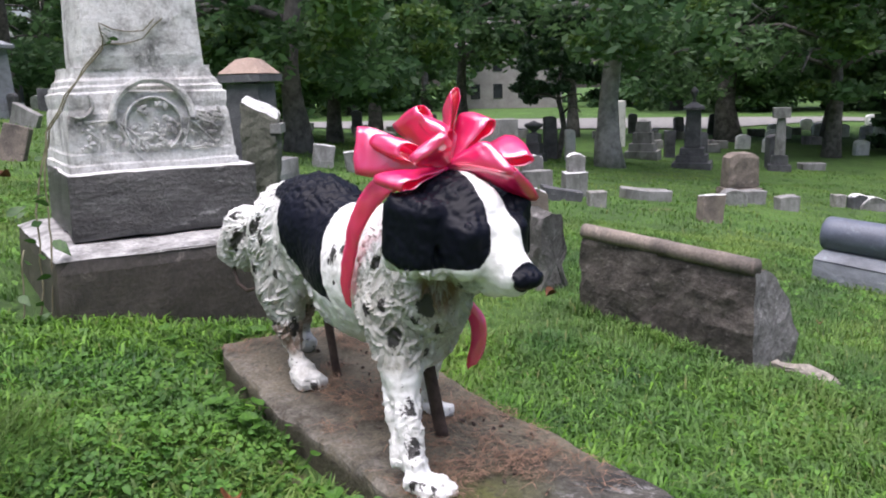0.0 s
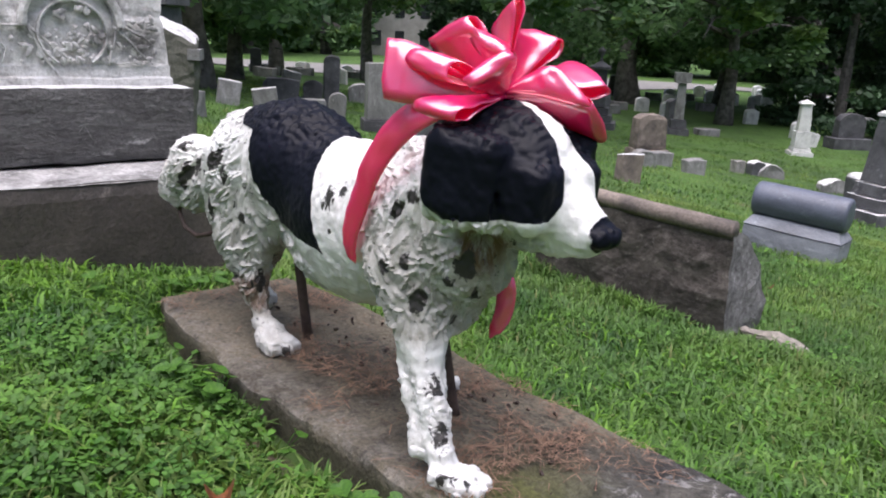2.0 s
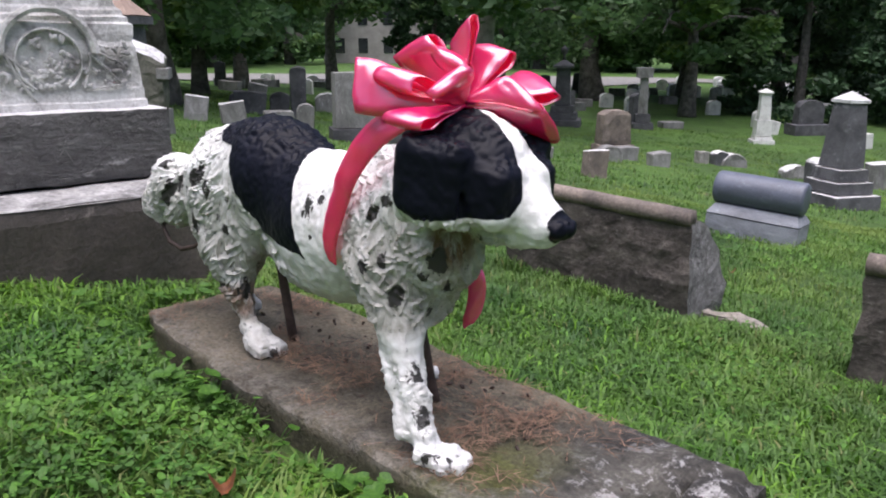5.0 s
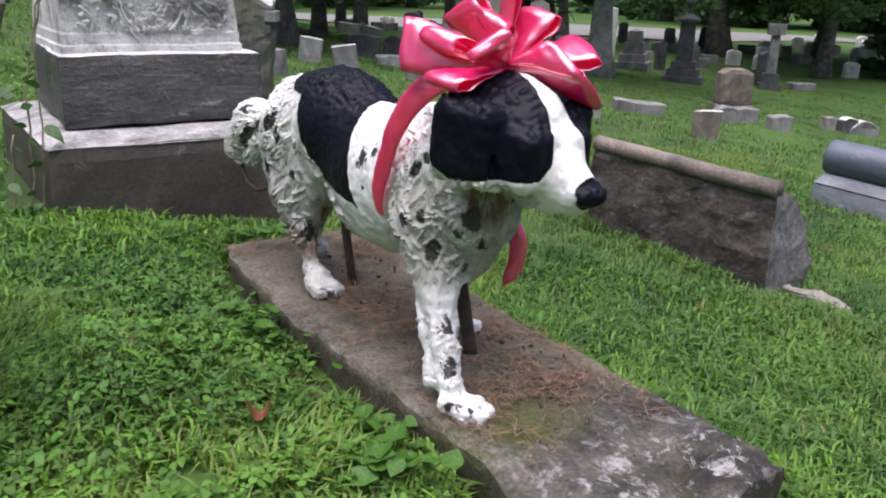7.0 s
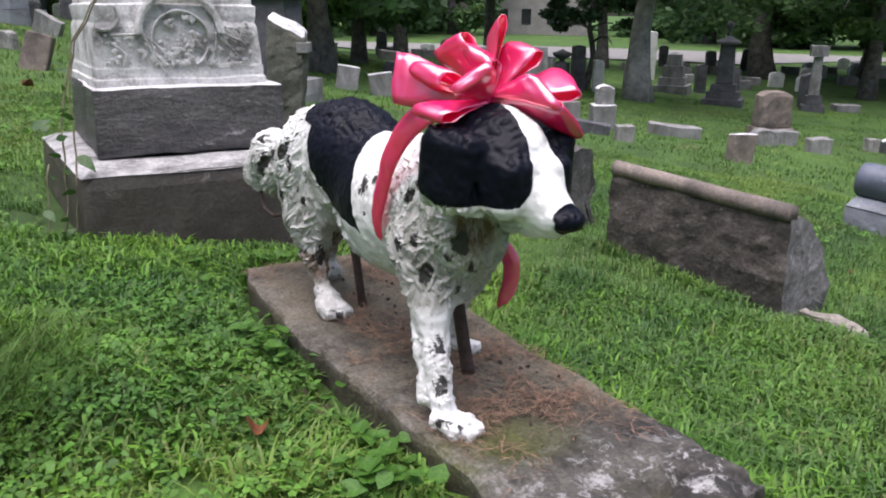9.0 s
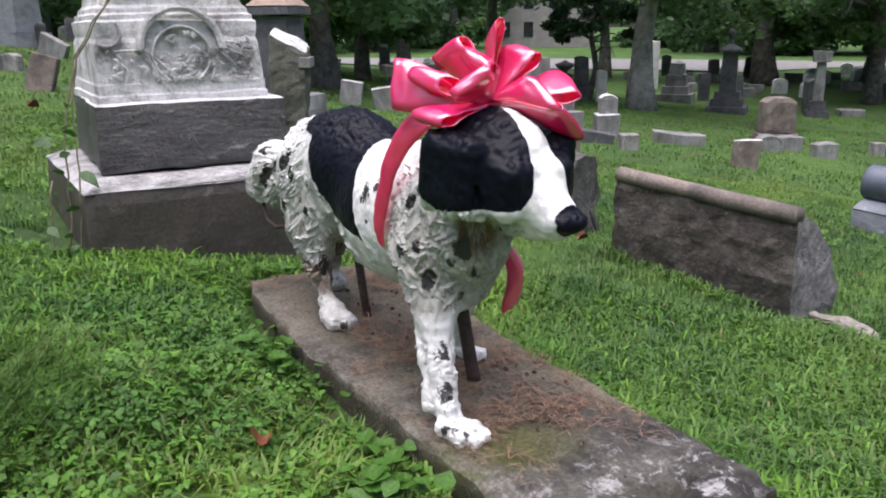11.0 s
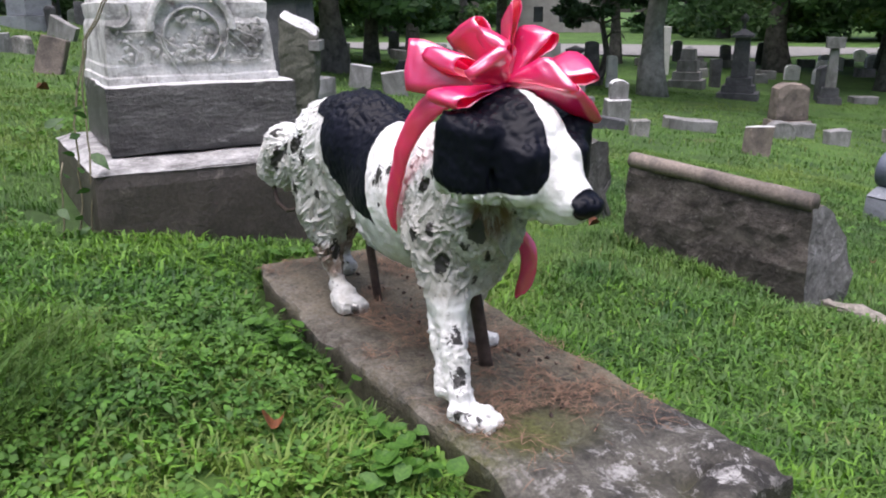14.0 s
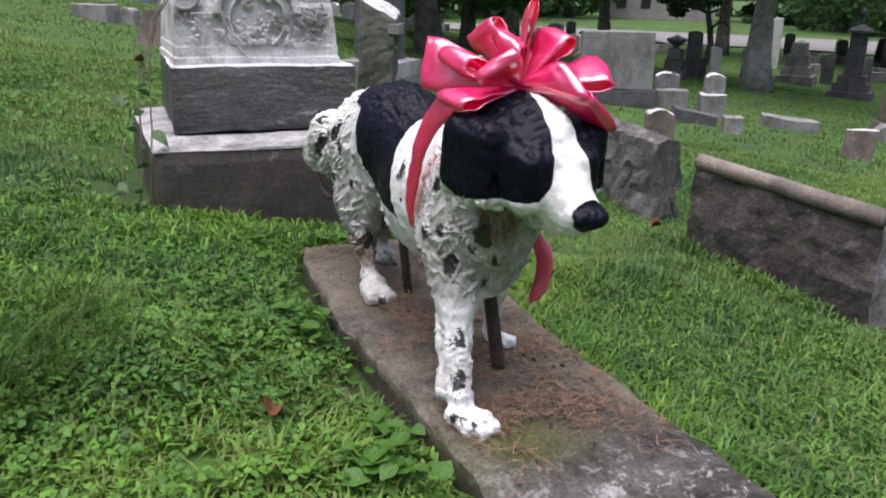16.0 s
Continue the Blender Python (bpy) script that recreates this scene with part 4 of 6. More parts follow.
def gift_bow():
    e = thing("ribbon_bow", Matrix.Translation(BOW_AT), "large shiny red satin ribbon bow tied on the statue's head", "bow")
    # ends of each loop's fold: across, up and out from the knot
    loops = [
        ((-0.213, 0.100, -0.03), (-0.216, 0.026, -0.03), 0.014),
        ((-0.178, 0.078, 0.00), (-0.098, 0.040, 0.045), 0.027),
        ((-0.172, -0.022, 0.03), (-0.078, -0.062, 0.10), 0.015),
        ((-0.120, 0.138, -0.06), (-0.074, 0.148, 0.00), 0.020),
        ((-0.068, 0.136, 0.00), (0.016, 0.078, 0.035), 0.022),
        ((-0.004, 0.168, -0.05), (0.020, 0.178, 0.03), 0.013),
        ((0.034, 0.146, -0.045), (0.112, 0.106, 0.02), 0.020),
        ((0.140, 0.112, -0.085), (0.206, -0.004, 0.055), 0.017),
        ((0.098, 0.050, 0.035), (0.150, -0.016, 0.050), 0.015),
        ((0.160, -0.018, 0.04), (0.196, -0.050, -0.03), 0.016),
        ((-0.066, 0.010, 0.085), (-0.004, 0.055, 0.09), 0.018),
    ]
    obs = [bow_loop(e, ta, tb, fat, i) for i, (ta, tb, fat) in enumerate(loops)]
    # the tails: one down the flank, one hanging by the chest
    def smooth_path(ctrl, k=8):
        out = []
        for i in range(len(ctrl) - 1):
            p0, p1, p2, p3 = (Vector(ctrl[max(min(j, len(ctrl) - 1), 0)]) for j in (i - 1, i, i + 1, i + 2))
            for s in range(k):
                t = s / k
                out.append(0.5 * ((2 * p1) + (p2 - p0) * t + (2 * p0 - 5 * p1 + 4 * p2 - p3) * t * t + (3 * p1 - p0 - 3 * p2 + p3) * t ** 3))
        return out + [Vector(ctrl[-1])]
    tail = smooth_path([(0.11, -0.10, 0.852), (0.05, -0.15, 0.835), (-0.02, -0.176, 0.785), (-0.085, -0.184, 0.71), (-0.135, -0.180, 0.63), (-0.178, -0.174, 0.55), (-0.190, -0.166, 0.495)])
    wide = [Vector((0.80, 0.05, -0.50)).normalized() * 0.037 * (0.4 + 0.6 * min(1, i / 8)) * (1 - 0.35 * i / len(tail)) for i in range(len(tail))]
    obs.append(part("ribbon_tail", ribbon_strip(tail, wide, 41), RIBBON, e, smooth=True))
    end = smooth_path([(-0.02, 0.055, 0.52), (0.025, 0.090, 0.455), (0.036, 0.088, 0.39), (0.024, 0.072, 0.325)])
    wide = [Vector((0.75, 0.55, 0.25 if i < len(end) - 1 else 0.9)).normalized() * 0.022 * (1 if i < len(end) - 5 else 1 - 0.13 * (i - len(end) + 5)) for i in range(len(end))]
    obs.append(part("ribbon_tail", ribbon_strip(end, wide, 42), RIBBON, e, smooth=True))
    for o in obs:
        o.matrix_parent_inverse = e.matrix_world.inverted()


gift_bow()


# ---------------- the marble monument ----------------
MON = pose(-1.848, -0.185, 0.0, 0, 0, -4.5)


def monument():
    # local: x out of the front face of the middle step, y along the front
    e = thing("monument", MON, "tall weathered white marble monument with carved arch on stained steps", "monument")
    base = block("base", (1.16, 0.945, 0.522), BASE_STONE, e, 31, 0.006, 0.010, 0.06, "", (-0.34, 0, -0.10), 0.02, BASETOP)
    bm = bmesh.new()
    grid_box(bm, -0.91, 0.228, -0.460, 0.460, 0.414, 0.438, 0.06, (-0.86, 0.03, -0.39, 0.39), 0.0)
    jitter(bm, 0.004, 0.1, 33)
    slope = part("base_slope", bm, BASETOP, e, "pale worn sloping top of the base")
    bm = bmesh.new()
    grid_box(bm, -0.80, -0.07, -0.31, 0.31, 0.420, 0.475, 0.2)
    part("joint", bm, DARKMARBLE, e)
    # the base was laid askew: its flanks run out to one side towards the back
    for ob in (base, slope):
        for v in ob.data.vertices:
            v.co.y -= 0.085 * (0.24 - v.co.x)
    step = block("step", (0.86, 0.780, 0.276), DARKMARBLE, e, 32, 0.007, 0.004, 0.04, "", (-0.43, 0.014, 0.446), 0.012, LITTOP)
    # carved die: flaring foot, tapering body, moulded head
    bm = bmesh.new()
    prof = [(0.69, 0.715), (0.69, 0.745), (0.676, 0.752), (0.676, 0.79), (0.668, 0.80), (0.664, 0.86), (0.655, 0.955), (0.642, 0.975), (0.648, 1.00), (0.646, 1.04), (0.620, 1.048), (0.618, 1.066), (0.594, 1.074), (0.588, 1.092), (0.560, 1.104), (0.548, 1.125), (0.545, 1.15)]
    rings = []
    for w, z in prof:
        d = w - 0.05
        ring = []
        n = 14
        for i in range(4 * n):
            s, k = divmod(i, n)
            u = k / n
            c = [(-1, -1), (1, -1), (1, 1), (-1, 1)]
            a, b = c[s], c[(s + 1) % 4]
            x, y = (a[0] + (b[0] - a[0]) * u) * d / 2, (a[1] + (b[1] - a[1]) * u) * w / 2
            ring.append(bm.verts.new((x - 0.40, y, z)))
        rings.append(ring)
    for r0, r1 in zip(rings, rings[1:]):
        for i in range(len(r0)):
            bm.faces.new([r0[i], r0[(i + 1) % len(r0)], r1[(i + 1) % len(r0)], r1[i]])
    bm.faces.new(rings[0][::-1])
    bm.faces.new(rings[-1])
    jitter(bm, 0.006, 0.12, 44)
    die = part("die", bm, MARBLE, e, "white marble die with weathered carving")
    fx = -0.082

    def arc(name, r0, r1, zc, a0, a1, depth, yc=0.0):
        bm = bmesh.new()
        k = 28
        rows = []
        for i in range(k + 1):
            a = radians(a0 + (a1 - a0) * i / k)
            row = []
            for r, x in ((r0, -0.02), (r0, depth), ((r0 + r1) / 2, depth * 1.35), (r1, depth), (r1, -0.02)):
                row.append(bm.verts.new((fx + x, yc + r * math.cos(a), zc + r * math.sin(a))))
            rows.append(row)
        for p, q in zip(rows, rows[1:]):
            for j in range(4):
                bm.faces.new([p[j], p[j + 1], q[j + 1], q[j]])
        jitter(bm, 0.003, 0.05, 47)
        return part(name, bm, MARBLE, die, smooth=False)

    arc("arch_moulding", 0.150, 0.178, 0.93, 0, 180, 0.018)
    arc("wreath_ring", 0.111, 0.120, 0.905, -60, 240, 0.008)
    # carved sprays and foliage in low relief
    rng = random.Random(5)
    bm = bmesh.new()
    for k in range(170):
        a = rng.uniform(0, 2 * math.pi)
        r = 0.105 * math.sqrt(rng.random())
        y, z = r * math.cos(a), 0.905 + r * math.sin(a)
        if k > 42:
            y, z = rng.uniform(-0.29, 0.29), rng.uniform(0.80, 0.96)
            if abs(y) < 0.16 and z > 0.9:
                continue
        q = rng.uniform(0.006, 0.02)
        m = pose(fx + 0.004, y, z, rng.uniform(0, 360)) @ Matrix.Diagonal((0.0045, q * 0.6, q * rng.uniform(0.4, 1.6), 1))
        bmesh.ops.create_icosphere(bm, subdivisions=1, radius=1, matrix=m)
    # a long spray that crosses the wreath, and a half-worn emblem beside it
    sprays = [[(-0.27, 0.930), (-0.15, 0.925), (-0.07, 0.86), (0.0, 0.795)], [(-0.15, 0.925), (-0.10, 0.82), (-0.05, 0.735)], [(-0.27, 0.90), (-0.22, 0.85), (-0.24, 0.79)],
              [(0.14, 0.935), (0.20, 0.875), (0.265, 0.805), (0.108, 0.795)], [(0.18, 0.935), (0.24, 0.90), (0.29, 0.86)], [(0.115, 0.80), (0.135, 0.86), (0.15, 0.93)]]
    for line in sprays:
        pts = []
        for (y0, z0), (y1, z1) in zip(line, line[1:]):
            pts += [(fx + 0.004, y0 + (y1 - y0) * q / 5, z0 + (z1 - z0) * q / 5 + 0.004 * math.sin(31 * (y0 + q))) for q in range(5)]
        rod_mesh(bm, pts, [0.0065 - 0.003 * i / len(pts) for i in range(len(pts))], 6)
    part("carving", bm, MARBLE, die, "low relief carved leaves and sprays", smooth=True)
    arc("corner_scroll", 0.048, 0.062, 1.002, 240, 400, 0.010, -0.288)
    # shaft
    shaft = block("shaft", (0.46, 0.520, 1.37), MARBLE, e, 51, 0.009, 0.06, 0.07, "", (-0.37, 0.010, 1.126), 0.03)
    # the upper stones share the skew of the base
    for ob, lean in ((step, 0.045), (die, 0.085), (shaft, 0.085)):
        for v in ob.data.vertices:
            v.co.y -= lean * max(0.0, -0.10 - v.co.x)
    # a star of chipped stone on the step's face
    bm = bmesh.new()
    for k in range(6):
        a = radians(20 + 55 * k + rng.uniform(-12, 12))
        ln = rng.uniform(0.015, 0.045) * (1.5 if math.sin(a) < 0 else 1)
        o = Vector((-0.002, -0.005, 0.588))
        pts = [o, o + Vector((0.003, math.cos(a) * ln * 0.6, math.sin(a) * ln * 0.6)), o + Vector((0.0, math.cos(a) * ln, math.sin(a) * ln))]
        rod_mesh(bm, pts, [0.0025, 0.002, 0.0006], 5)
    part("chipped_star", bm, GREY, e, "pale chipped star in the stone")
    return e


monument()


def vine():
    m = MON
    bm = bmesh.new()
    rng = random.Random(8)
    stems = [
        [(0.17, -0.50, 0.10), (0.15, -0.465, 0.40), (0.06, -0.455, 0.63), (-0.02, -0.435, 0.81), (-0.02, -0.405, 0.91), (-0.055, -0.335, 1.03), (-0.10, -0.250, 1.135), (-0.130, -0.172, 1.228), (-0.132, -0.138, 1.246), (-0.132, -0.058, 1.253), (-0.132, 0.0, 1.262), (-0.134, 0.045, 1.304), (-0.136, 0.102, 1.35)],
        [(0.20, -0.55, 0.10), (0.16, -0.51, 0.30), (0.10, -0.50, 0.60), (0.0, -0.42, 0.90), (-0.05, -0.34, 1.04), (-0.10, -0.243, 1.13), (-0.128, -0.165, 1.222), (-0.126, -0.150, 1.27), (-0.130, -0.168, 1.327), (-0.132, -0.115, 1.308), (-0.132, -0.046, 1.297), (-0.133, 0.006, 1.294), (-0.136, 0.068, 1.35)],
        [(0.24, -0.60, 0.08), (0.22, -0.58, 0.30), (0.18, -0.56, 0.52)],
    ]
    for st in stems:
        pts = []
        for i in range(len(st) - 1):
            for s in range(5):
                p = Vector(st[i]).lerp(Vector(st[i + 1]), s / 5)
                pts.append(p + Vector([noise.noise(Vector((p.z * 9, k * 3, p.y * 7))) * 0.014 for k in range(3)]))
        rod_mesh(bm, pts, [0.0042 - 0.0016 * i / len(pts) for i in range(len(pts))], 6)
    e = thing("climbing_vine", m, "thin climbing vine with few green leaves on the monument", "vine")
    part("stem", bm, VINE, e, smooth=True)
    spots = [(0.20, -0.43, 0.475, 0.050), (0.16, -0.57, 0.62, 0.040), (0.14, -0.47, 0.64, 0.034), (0.16, -0.55, 0.42, 0.034), (0.26, -0.58, 0.30, 0.036), (0.24, -0.52, 0.22, 0.03),
             (-0.115, -0.150, 1.275, 0.030), (-0.112, -0.138, 1.25, 0.030), (-0.115, -0.142, 1.30, 0.022), (-0.115, -0.120, 1.262, 0.024), (0.04, -0.47, 0.70, 0.022), (0.25, -0.62, 0.20, 0.034), (0.02, -0.46, 0.80, 0.022), (0.18, -0.50, 0.36, 0.03),
             (0.12, -0.50, 0.56, 0.03), (0.15, -0.53, 0.50, 0.026), (0.10, -0.48, 0.66, 0.028), (0.06, -0.47, 0.74, 0.026), (0.17, -0.50, 0.44, 0.03), (0.19, -0.53, 0.26, 0.03), (0.18, -0.51, 0.16, 0.034), (0.13, -0.55, 0.60, 0.024)]
    for x, y, z, s in spots:
        b2 = bmesh.new()
        rib = [b2.verts.new((t, 0, 0.10 * math.sin(3 * t) - 0.12 * t * t)) for t in (-1.0, -0.6, -0.1, 0.5, 1.25)]
        for sd in (-1, 1):
            rim = [b2.verts.new((t, sd * w, h)) for t, w, h in ((-0.68, 0.42, 0.02), (-0.1, 0.60, 0.06), (0.5, 0.36, 0.0))]
            for quad in ((rib[0], rim[0], rib[1]), (rib[1], rim[0], rim[1], rib[2]), (rib[2], rim[1], rim[2], rib[3]), (rib[3], rim[2], rib[4])):
                b2.faces.new(quad if sd < 0 else quad[::-1])
        o = part("leaf", b2, VINELEAF, e, smooth=True)
        o.matrix_local = pose(x, y, z, rng.uniform(20, 60), rng.uniform(-30, 40), rng.uniform(0, 360)) @ Matrix.Scale(s * 0.85, 4)


vine()


# ---------------- near stones ----------------
def profile_stone(name, prof, x0, x1, material, m, label, category, seed, wear=0.012, roll=None, roll_mat=None, nx=22, label_roll="", group="", end_mat=None, slant=0.0):
    """A stone made by running a (y, z) profile along x, its faces worn."""
    e = thing(name, m, label, category, group)
    bm = bmesh.new()
    dense = []
    for i in range(len(prof)):
        a, b = prof[i], prof[(i + 1) % len(prof)]
        k = max(1, round(math.dist(a, b) / 0.05))
        dense += [(a[0] + (b[0] - a[0]) * s / k, a[1] + (b[1] - a[1]) * s / k) for s in range(k)]
    rings = [[bm.verts.new((x0 + (x1 - x0) * i / nx, y, z)) for y, z in dense] for i in range(nx + 1)]
    # the broken end swells towards its foot
    for v in rings[-1] + rings[-2]:
        v.co.x += 0.14 * max(0, v.co.y - 0.06) * (slant > 0) - slant * min(1, max(0, (v.co.z - 0.08) / 0.33)) ** 1.6
    for r0, r1 in zip(rings, rings[1:]):
        for i in range(len(dense)):
            bm.faces.new([r0[i], r0[(i + 1) % len(dense)], r1[(i + 1) % len(dense)], r1[i]])
    for r in (rings[0], rings[-1]):
        c = bm.verts.new(sum((v.co for v in r), Vector()) / len(r))
        mids = [bm.verts.new(c.co.lerp(v.co, 0.55)) for v in r]
        for i in range(len(r)):
            j = (i + 1) % len(r)
            bm.faces.new([r[i], r[j], mids[j], mids[i]])
            bm.faces.new([mids[i], mids[j], c])
    jitter(bm, wear, 0.09, seed)
    body = part("body", bm, [material, end_mat] if end_mat else material, e)
    if end_mat:
        for p in body.data.polygons:
            if abs(p.normal.x) > 0.75:
                p.material_index = 1
    if roll:
        y, z, r = roll
        bm = bmesh.new()
        k = 24
        rod_mesh(bm, [(x0 - 0.006 + (x1 - slant - x0 + 0.012) * i / k, y, z) for i in range(k + 1)], [r] * (k + 1), 14)
        jitter(bm, 0.003, 0.1, seed + 3)
        part("rounded_top", bm, roll_mat or material, e, label_roll, smooth=True)
    return e


BEV = [(0.03, -0.12), (0.012, 0.0), (0.0, 0.12), (0.012, 0.36), (0.02, 0.40), (0.10, 0.41), (0.17, 0.36), (0.26, 0.24), (0.315, 0.08), (0.29, -0.12)]
profile_stone("fallen_headstone", BEV, -0.52, 0.50, FALLEN, pose(-0.93, 1.86, -0.19, 0, 2.0, 4), "rough brown-grey fallen headstone with a smooth rounded top edge", "headstone", 61,
              0.014, (0.035, 0.425, 0.040), BROWNST, label_roll="smooth brown rounded edge", end_mat=SPECKLED, slant=0.03)
profile_stone("fallen_headstone", BEV, -0.45, 0.45, FALLEN, pose(0.79, 1.75, -0.22, 0, 2.0, 8), "dark brown fallen headstone with rounded top in the grass", "headstone", 71,
              0.014, (0.035, 0.425, 0.040), BROWNST, label_roll="smooth brown rounded edge", end_mat=SPECKLED, slant=0.03)
LEANER = [(0.0, -0.1), (0.05, 0.42), (0.10, 0.46), (0.20, 0.44), (0.26, 0.2), (0.28, -0.1)]
profile_stone("rough_headstone", LEANER, -0.36, 0.30, ROUGHROCK, pose(-2.28, 1.95, gz(-2.28, 1.95), 0, 4, 6), "rough broken grey headstone with a jagged top leaning back", "headstone", 81, 0.03)


def flat_piece():
    bm = bmesh.new()
    bmesh.ops.create_icosphere(bm, subdivisions=3, radius=1, matrix=Matrix.Diagonal((0.17, 0.055, 0.028, 1)))
    jitter(bm, 0.02, 0.08, 91)
    ob = part("broken_stone", bm, stone("pale_broken_stone", (0.22, 0.200, 0.172), (0.09, 0.080, 0.066), (0.36, 0.335, 0.30), 0.4, 60, 8), None)
    ob.matrix_world = pose(-0.27, 2.05, gz(-0.27, 2.05) + 0.022, -7, 2, 14)
    tagged(ob, "pale flat broken stone lying in the grass", "stone")


flat_piece()


# ---------------- headstones and monuments beyond ----------------
def ground_pose(x, y, yaw=0.0, lean=0.0, sink=0.0, tip=0.0):
    return pose(x, y, gz(x, y) - sink, tip, lean, yaw)


def tablet(x, y, w, h, d, yaw, mat, label, lean=0.0, tip=0.0, arch=0.0, top=None, seed=0, group="small headstones"):
    """An upright headstone: a slab, with an arched or flat top."""
    bm = bmesh.new()
    k = 10
    prof = [(-w / 2, -0.15), (-w / 2, h - arch)]
    if arch:
        prof += [(-w / 2 * math.cos(math.pi * i / k), h - arch + arch * math.sin(math.pi * i / k)) for i in range(1, k)]
    prof += [(w / 2, h - arch), (w / 2, -0.15)]
    f = [bm.verts.new((px, -d / 2, pz)) for px, pz in prof]
    b = [bm.verts.new((px, d / 2, pz)) for px, pz in prof]
    bm.faces.new(f)
    bm.faces.new(b[::-1])
    for i in range(len(prof)):
        j = (i + 1) % len(prof)
        bm.faces.new([f[i], b[i], b[j], f[j]])
    bmesh.ops.bevel(bm, geom=list(bm.edges), offset=min(0.012, d * 0.2), segments=1, affect="EDGES")
    bmesh.ops.triangulate(bm, faces=[f for f in bm.faces if len(f.verts) > 4])
    bmesh.ops.subdivide_edges(bm, edges=[g for g in bm.edges if g.calc_length() > 0.16], cuts=1)
    jitter(bm, 0.014, 0.13, seed)
    jitter(bm, 0.02, 0.5, seed + 7)
    ob = part("headstone", bm, [mat, top] if top else mat, None)
    # upward faces take the top colour, which includes the light on them
    if top:
        for p in ob.data.polygons:
            if p.normal.z > 0.5:
                p.material_index = 1
    ob.matrix_world = ground_pose(x, y, yaw, lean, 0, tip)
    return tagged(ob, label, "headstone", group)


def obelisk(name, x, y, yaw, steps, shaft, mat, label, cap=None, lean=0.0, light_top=None, urn=None):
    """steps: (width, height) from the ground up; shaft: (width below, width above, height); cap: (width, height) pyramid."""
    e = thing(name, ground_pose(x, y, yaw, lean), label, "monument")
    z = -0.15
    for i, (w, h) in enumerate(steps):
        hh = h + (0.15 if i == 0 else 0)
        block("step", (w, w, hh), mat, e, 7 + i, 0.006, 0.01, 0.3, "", (0, 0, z), 0.02, light_top)
        z += hh - 0.002
    w0, w1, h = shaft
    block("shaft", (w0, w0, h), mat, e, 19, 0.005, (w0 - w1) / 2, 0.3, "", (0, 0, z), 0.015)
    z += h
    if cap:
        w, h = cap
        bm = bmesh.new()
        q = [bm.verts.new((sx * w / 2, sy * w / 2, z + dz)) for dz in (-0.002, h * 0.25) for sx, sy in ((-1, -1), (1, -1), (1, 1), (-1, 1))]
        t = bm.verts.new((0, 0, z + h))
        bm.faces.new(q[3::-1])
        for i in range(4):
            j = (i + 1) % 4
            bm.faces.new([q[i], q[j], q[4 + j], q[4 + i]])
            bm.faces.new([q[4 + i], q[4 + j], t])
        part("cap", bm, light_top or mat, e)
        z += h
    if urn:
        r, h = urn
        bm = bmesh.new()
        n = 10
        pr = [(0.45, 0), (0.5, 0.08), (0.25, 0.15), (0.35, 0.3), (0.9, 0.55), (1.0, 0.75), (0.7, 0.82), (0.3, 0.92), (0.12, 1.0)]
        rod_mesh(bm, [(0.0, 0.0, z - 0.02 + h * b) for a, b in pr], [a * r for a, b in pr], n)
        part("urn", bm, mat, e, smooth=True)
    return e




def leaning_pillar():
    e = thing("leaning_headstone", ground_pose(-4.37, 1.18, 58, 3, 0, 0), "tall narrow grey headstone with a slanted white worn top leaning sideways", "headstone")
    bm = bmesh.new()
    vs = grid_box(bm, -0.145, 0.145, -0.11, 0.11, -0.15, 0.96, 0.045, (-0.14, 0.14, -0.10, 0.10), 0.03)
    for v in vs:
        if v.co.z > 0.5:
            v.co.z += ((-0.17 - v.co.x) * 0.45 + v.co.y * 0.35) * min(1, (v.co.z - 0.5) / 0.46) + 0.03
    jitter(bm, 0.010, 0.14, 15)
    jitter(bm, 0.012, 0.06, 16)
    ob = part("slab", bm, [stone("greenish_dark_stone", (0.105, 0.105, 0.085), (0.042, 0.045, 0.034), (0.19, 0.19, 0.16), 0.45, 60, 3), LITTOP], e)
    for p in ob.data.polygons:
        if p.normal.z > 0.5:
            p.material_index = 1
    block("cap_moulding", (0.10, 0.25, 0.09), GREY, e, 4, 0.006, 0.0, 0.08, "", (0.13, 0, 0.70), 0.02)


leaning_pillar()


def capped_monument():
    e = thing("capped_monument", ground_pose(-7.84, 2.45, 40), "dark grey square monument with a pink-brown pyramid cap", "monument")
    block("plinth", (0.80, 0.80, 0.35), GREY, e, 3, 0.008, 0.01, 0.2, "", (0, 0, -0.12), 0.03)
    block("body", (0.46, 0.46, 0.92), DARKG, e, 5, 0.008, 0.01, 0.2, "", (0, 0, 0.228), 0.02)
    block("cornice", (0.58, 0.58, 0.10), DARKG, e, 6, 0.006, 0.0, 0.2, "", (0, 0, 1.146), 0.02)
    bm = bmesh.new()
    grid_box(bm, -0.28, 0.28, -0.28, 0.28, 1.244, 1.43, 0.2, (-0.12, 0.12, -0.12, 0.12), 0.02)
    jitter(bm, 0.01, 0.2, 9)
    part("cap", bm, PINKCAP, e, "pink-brown stone cap")


capped_monument()


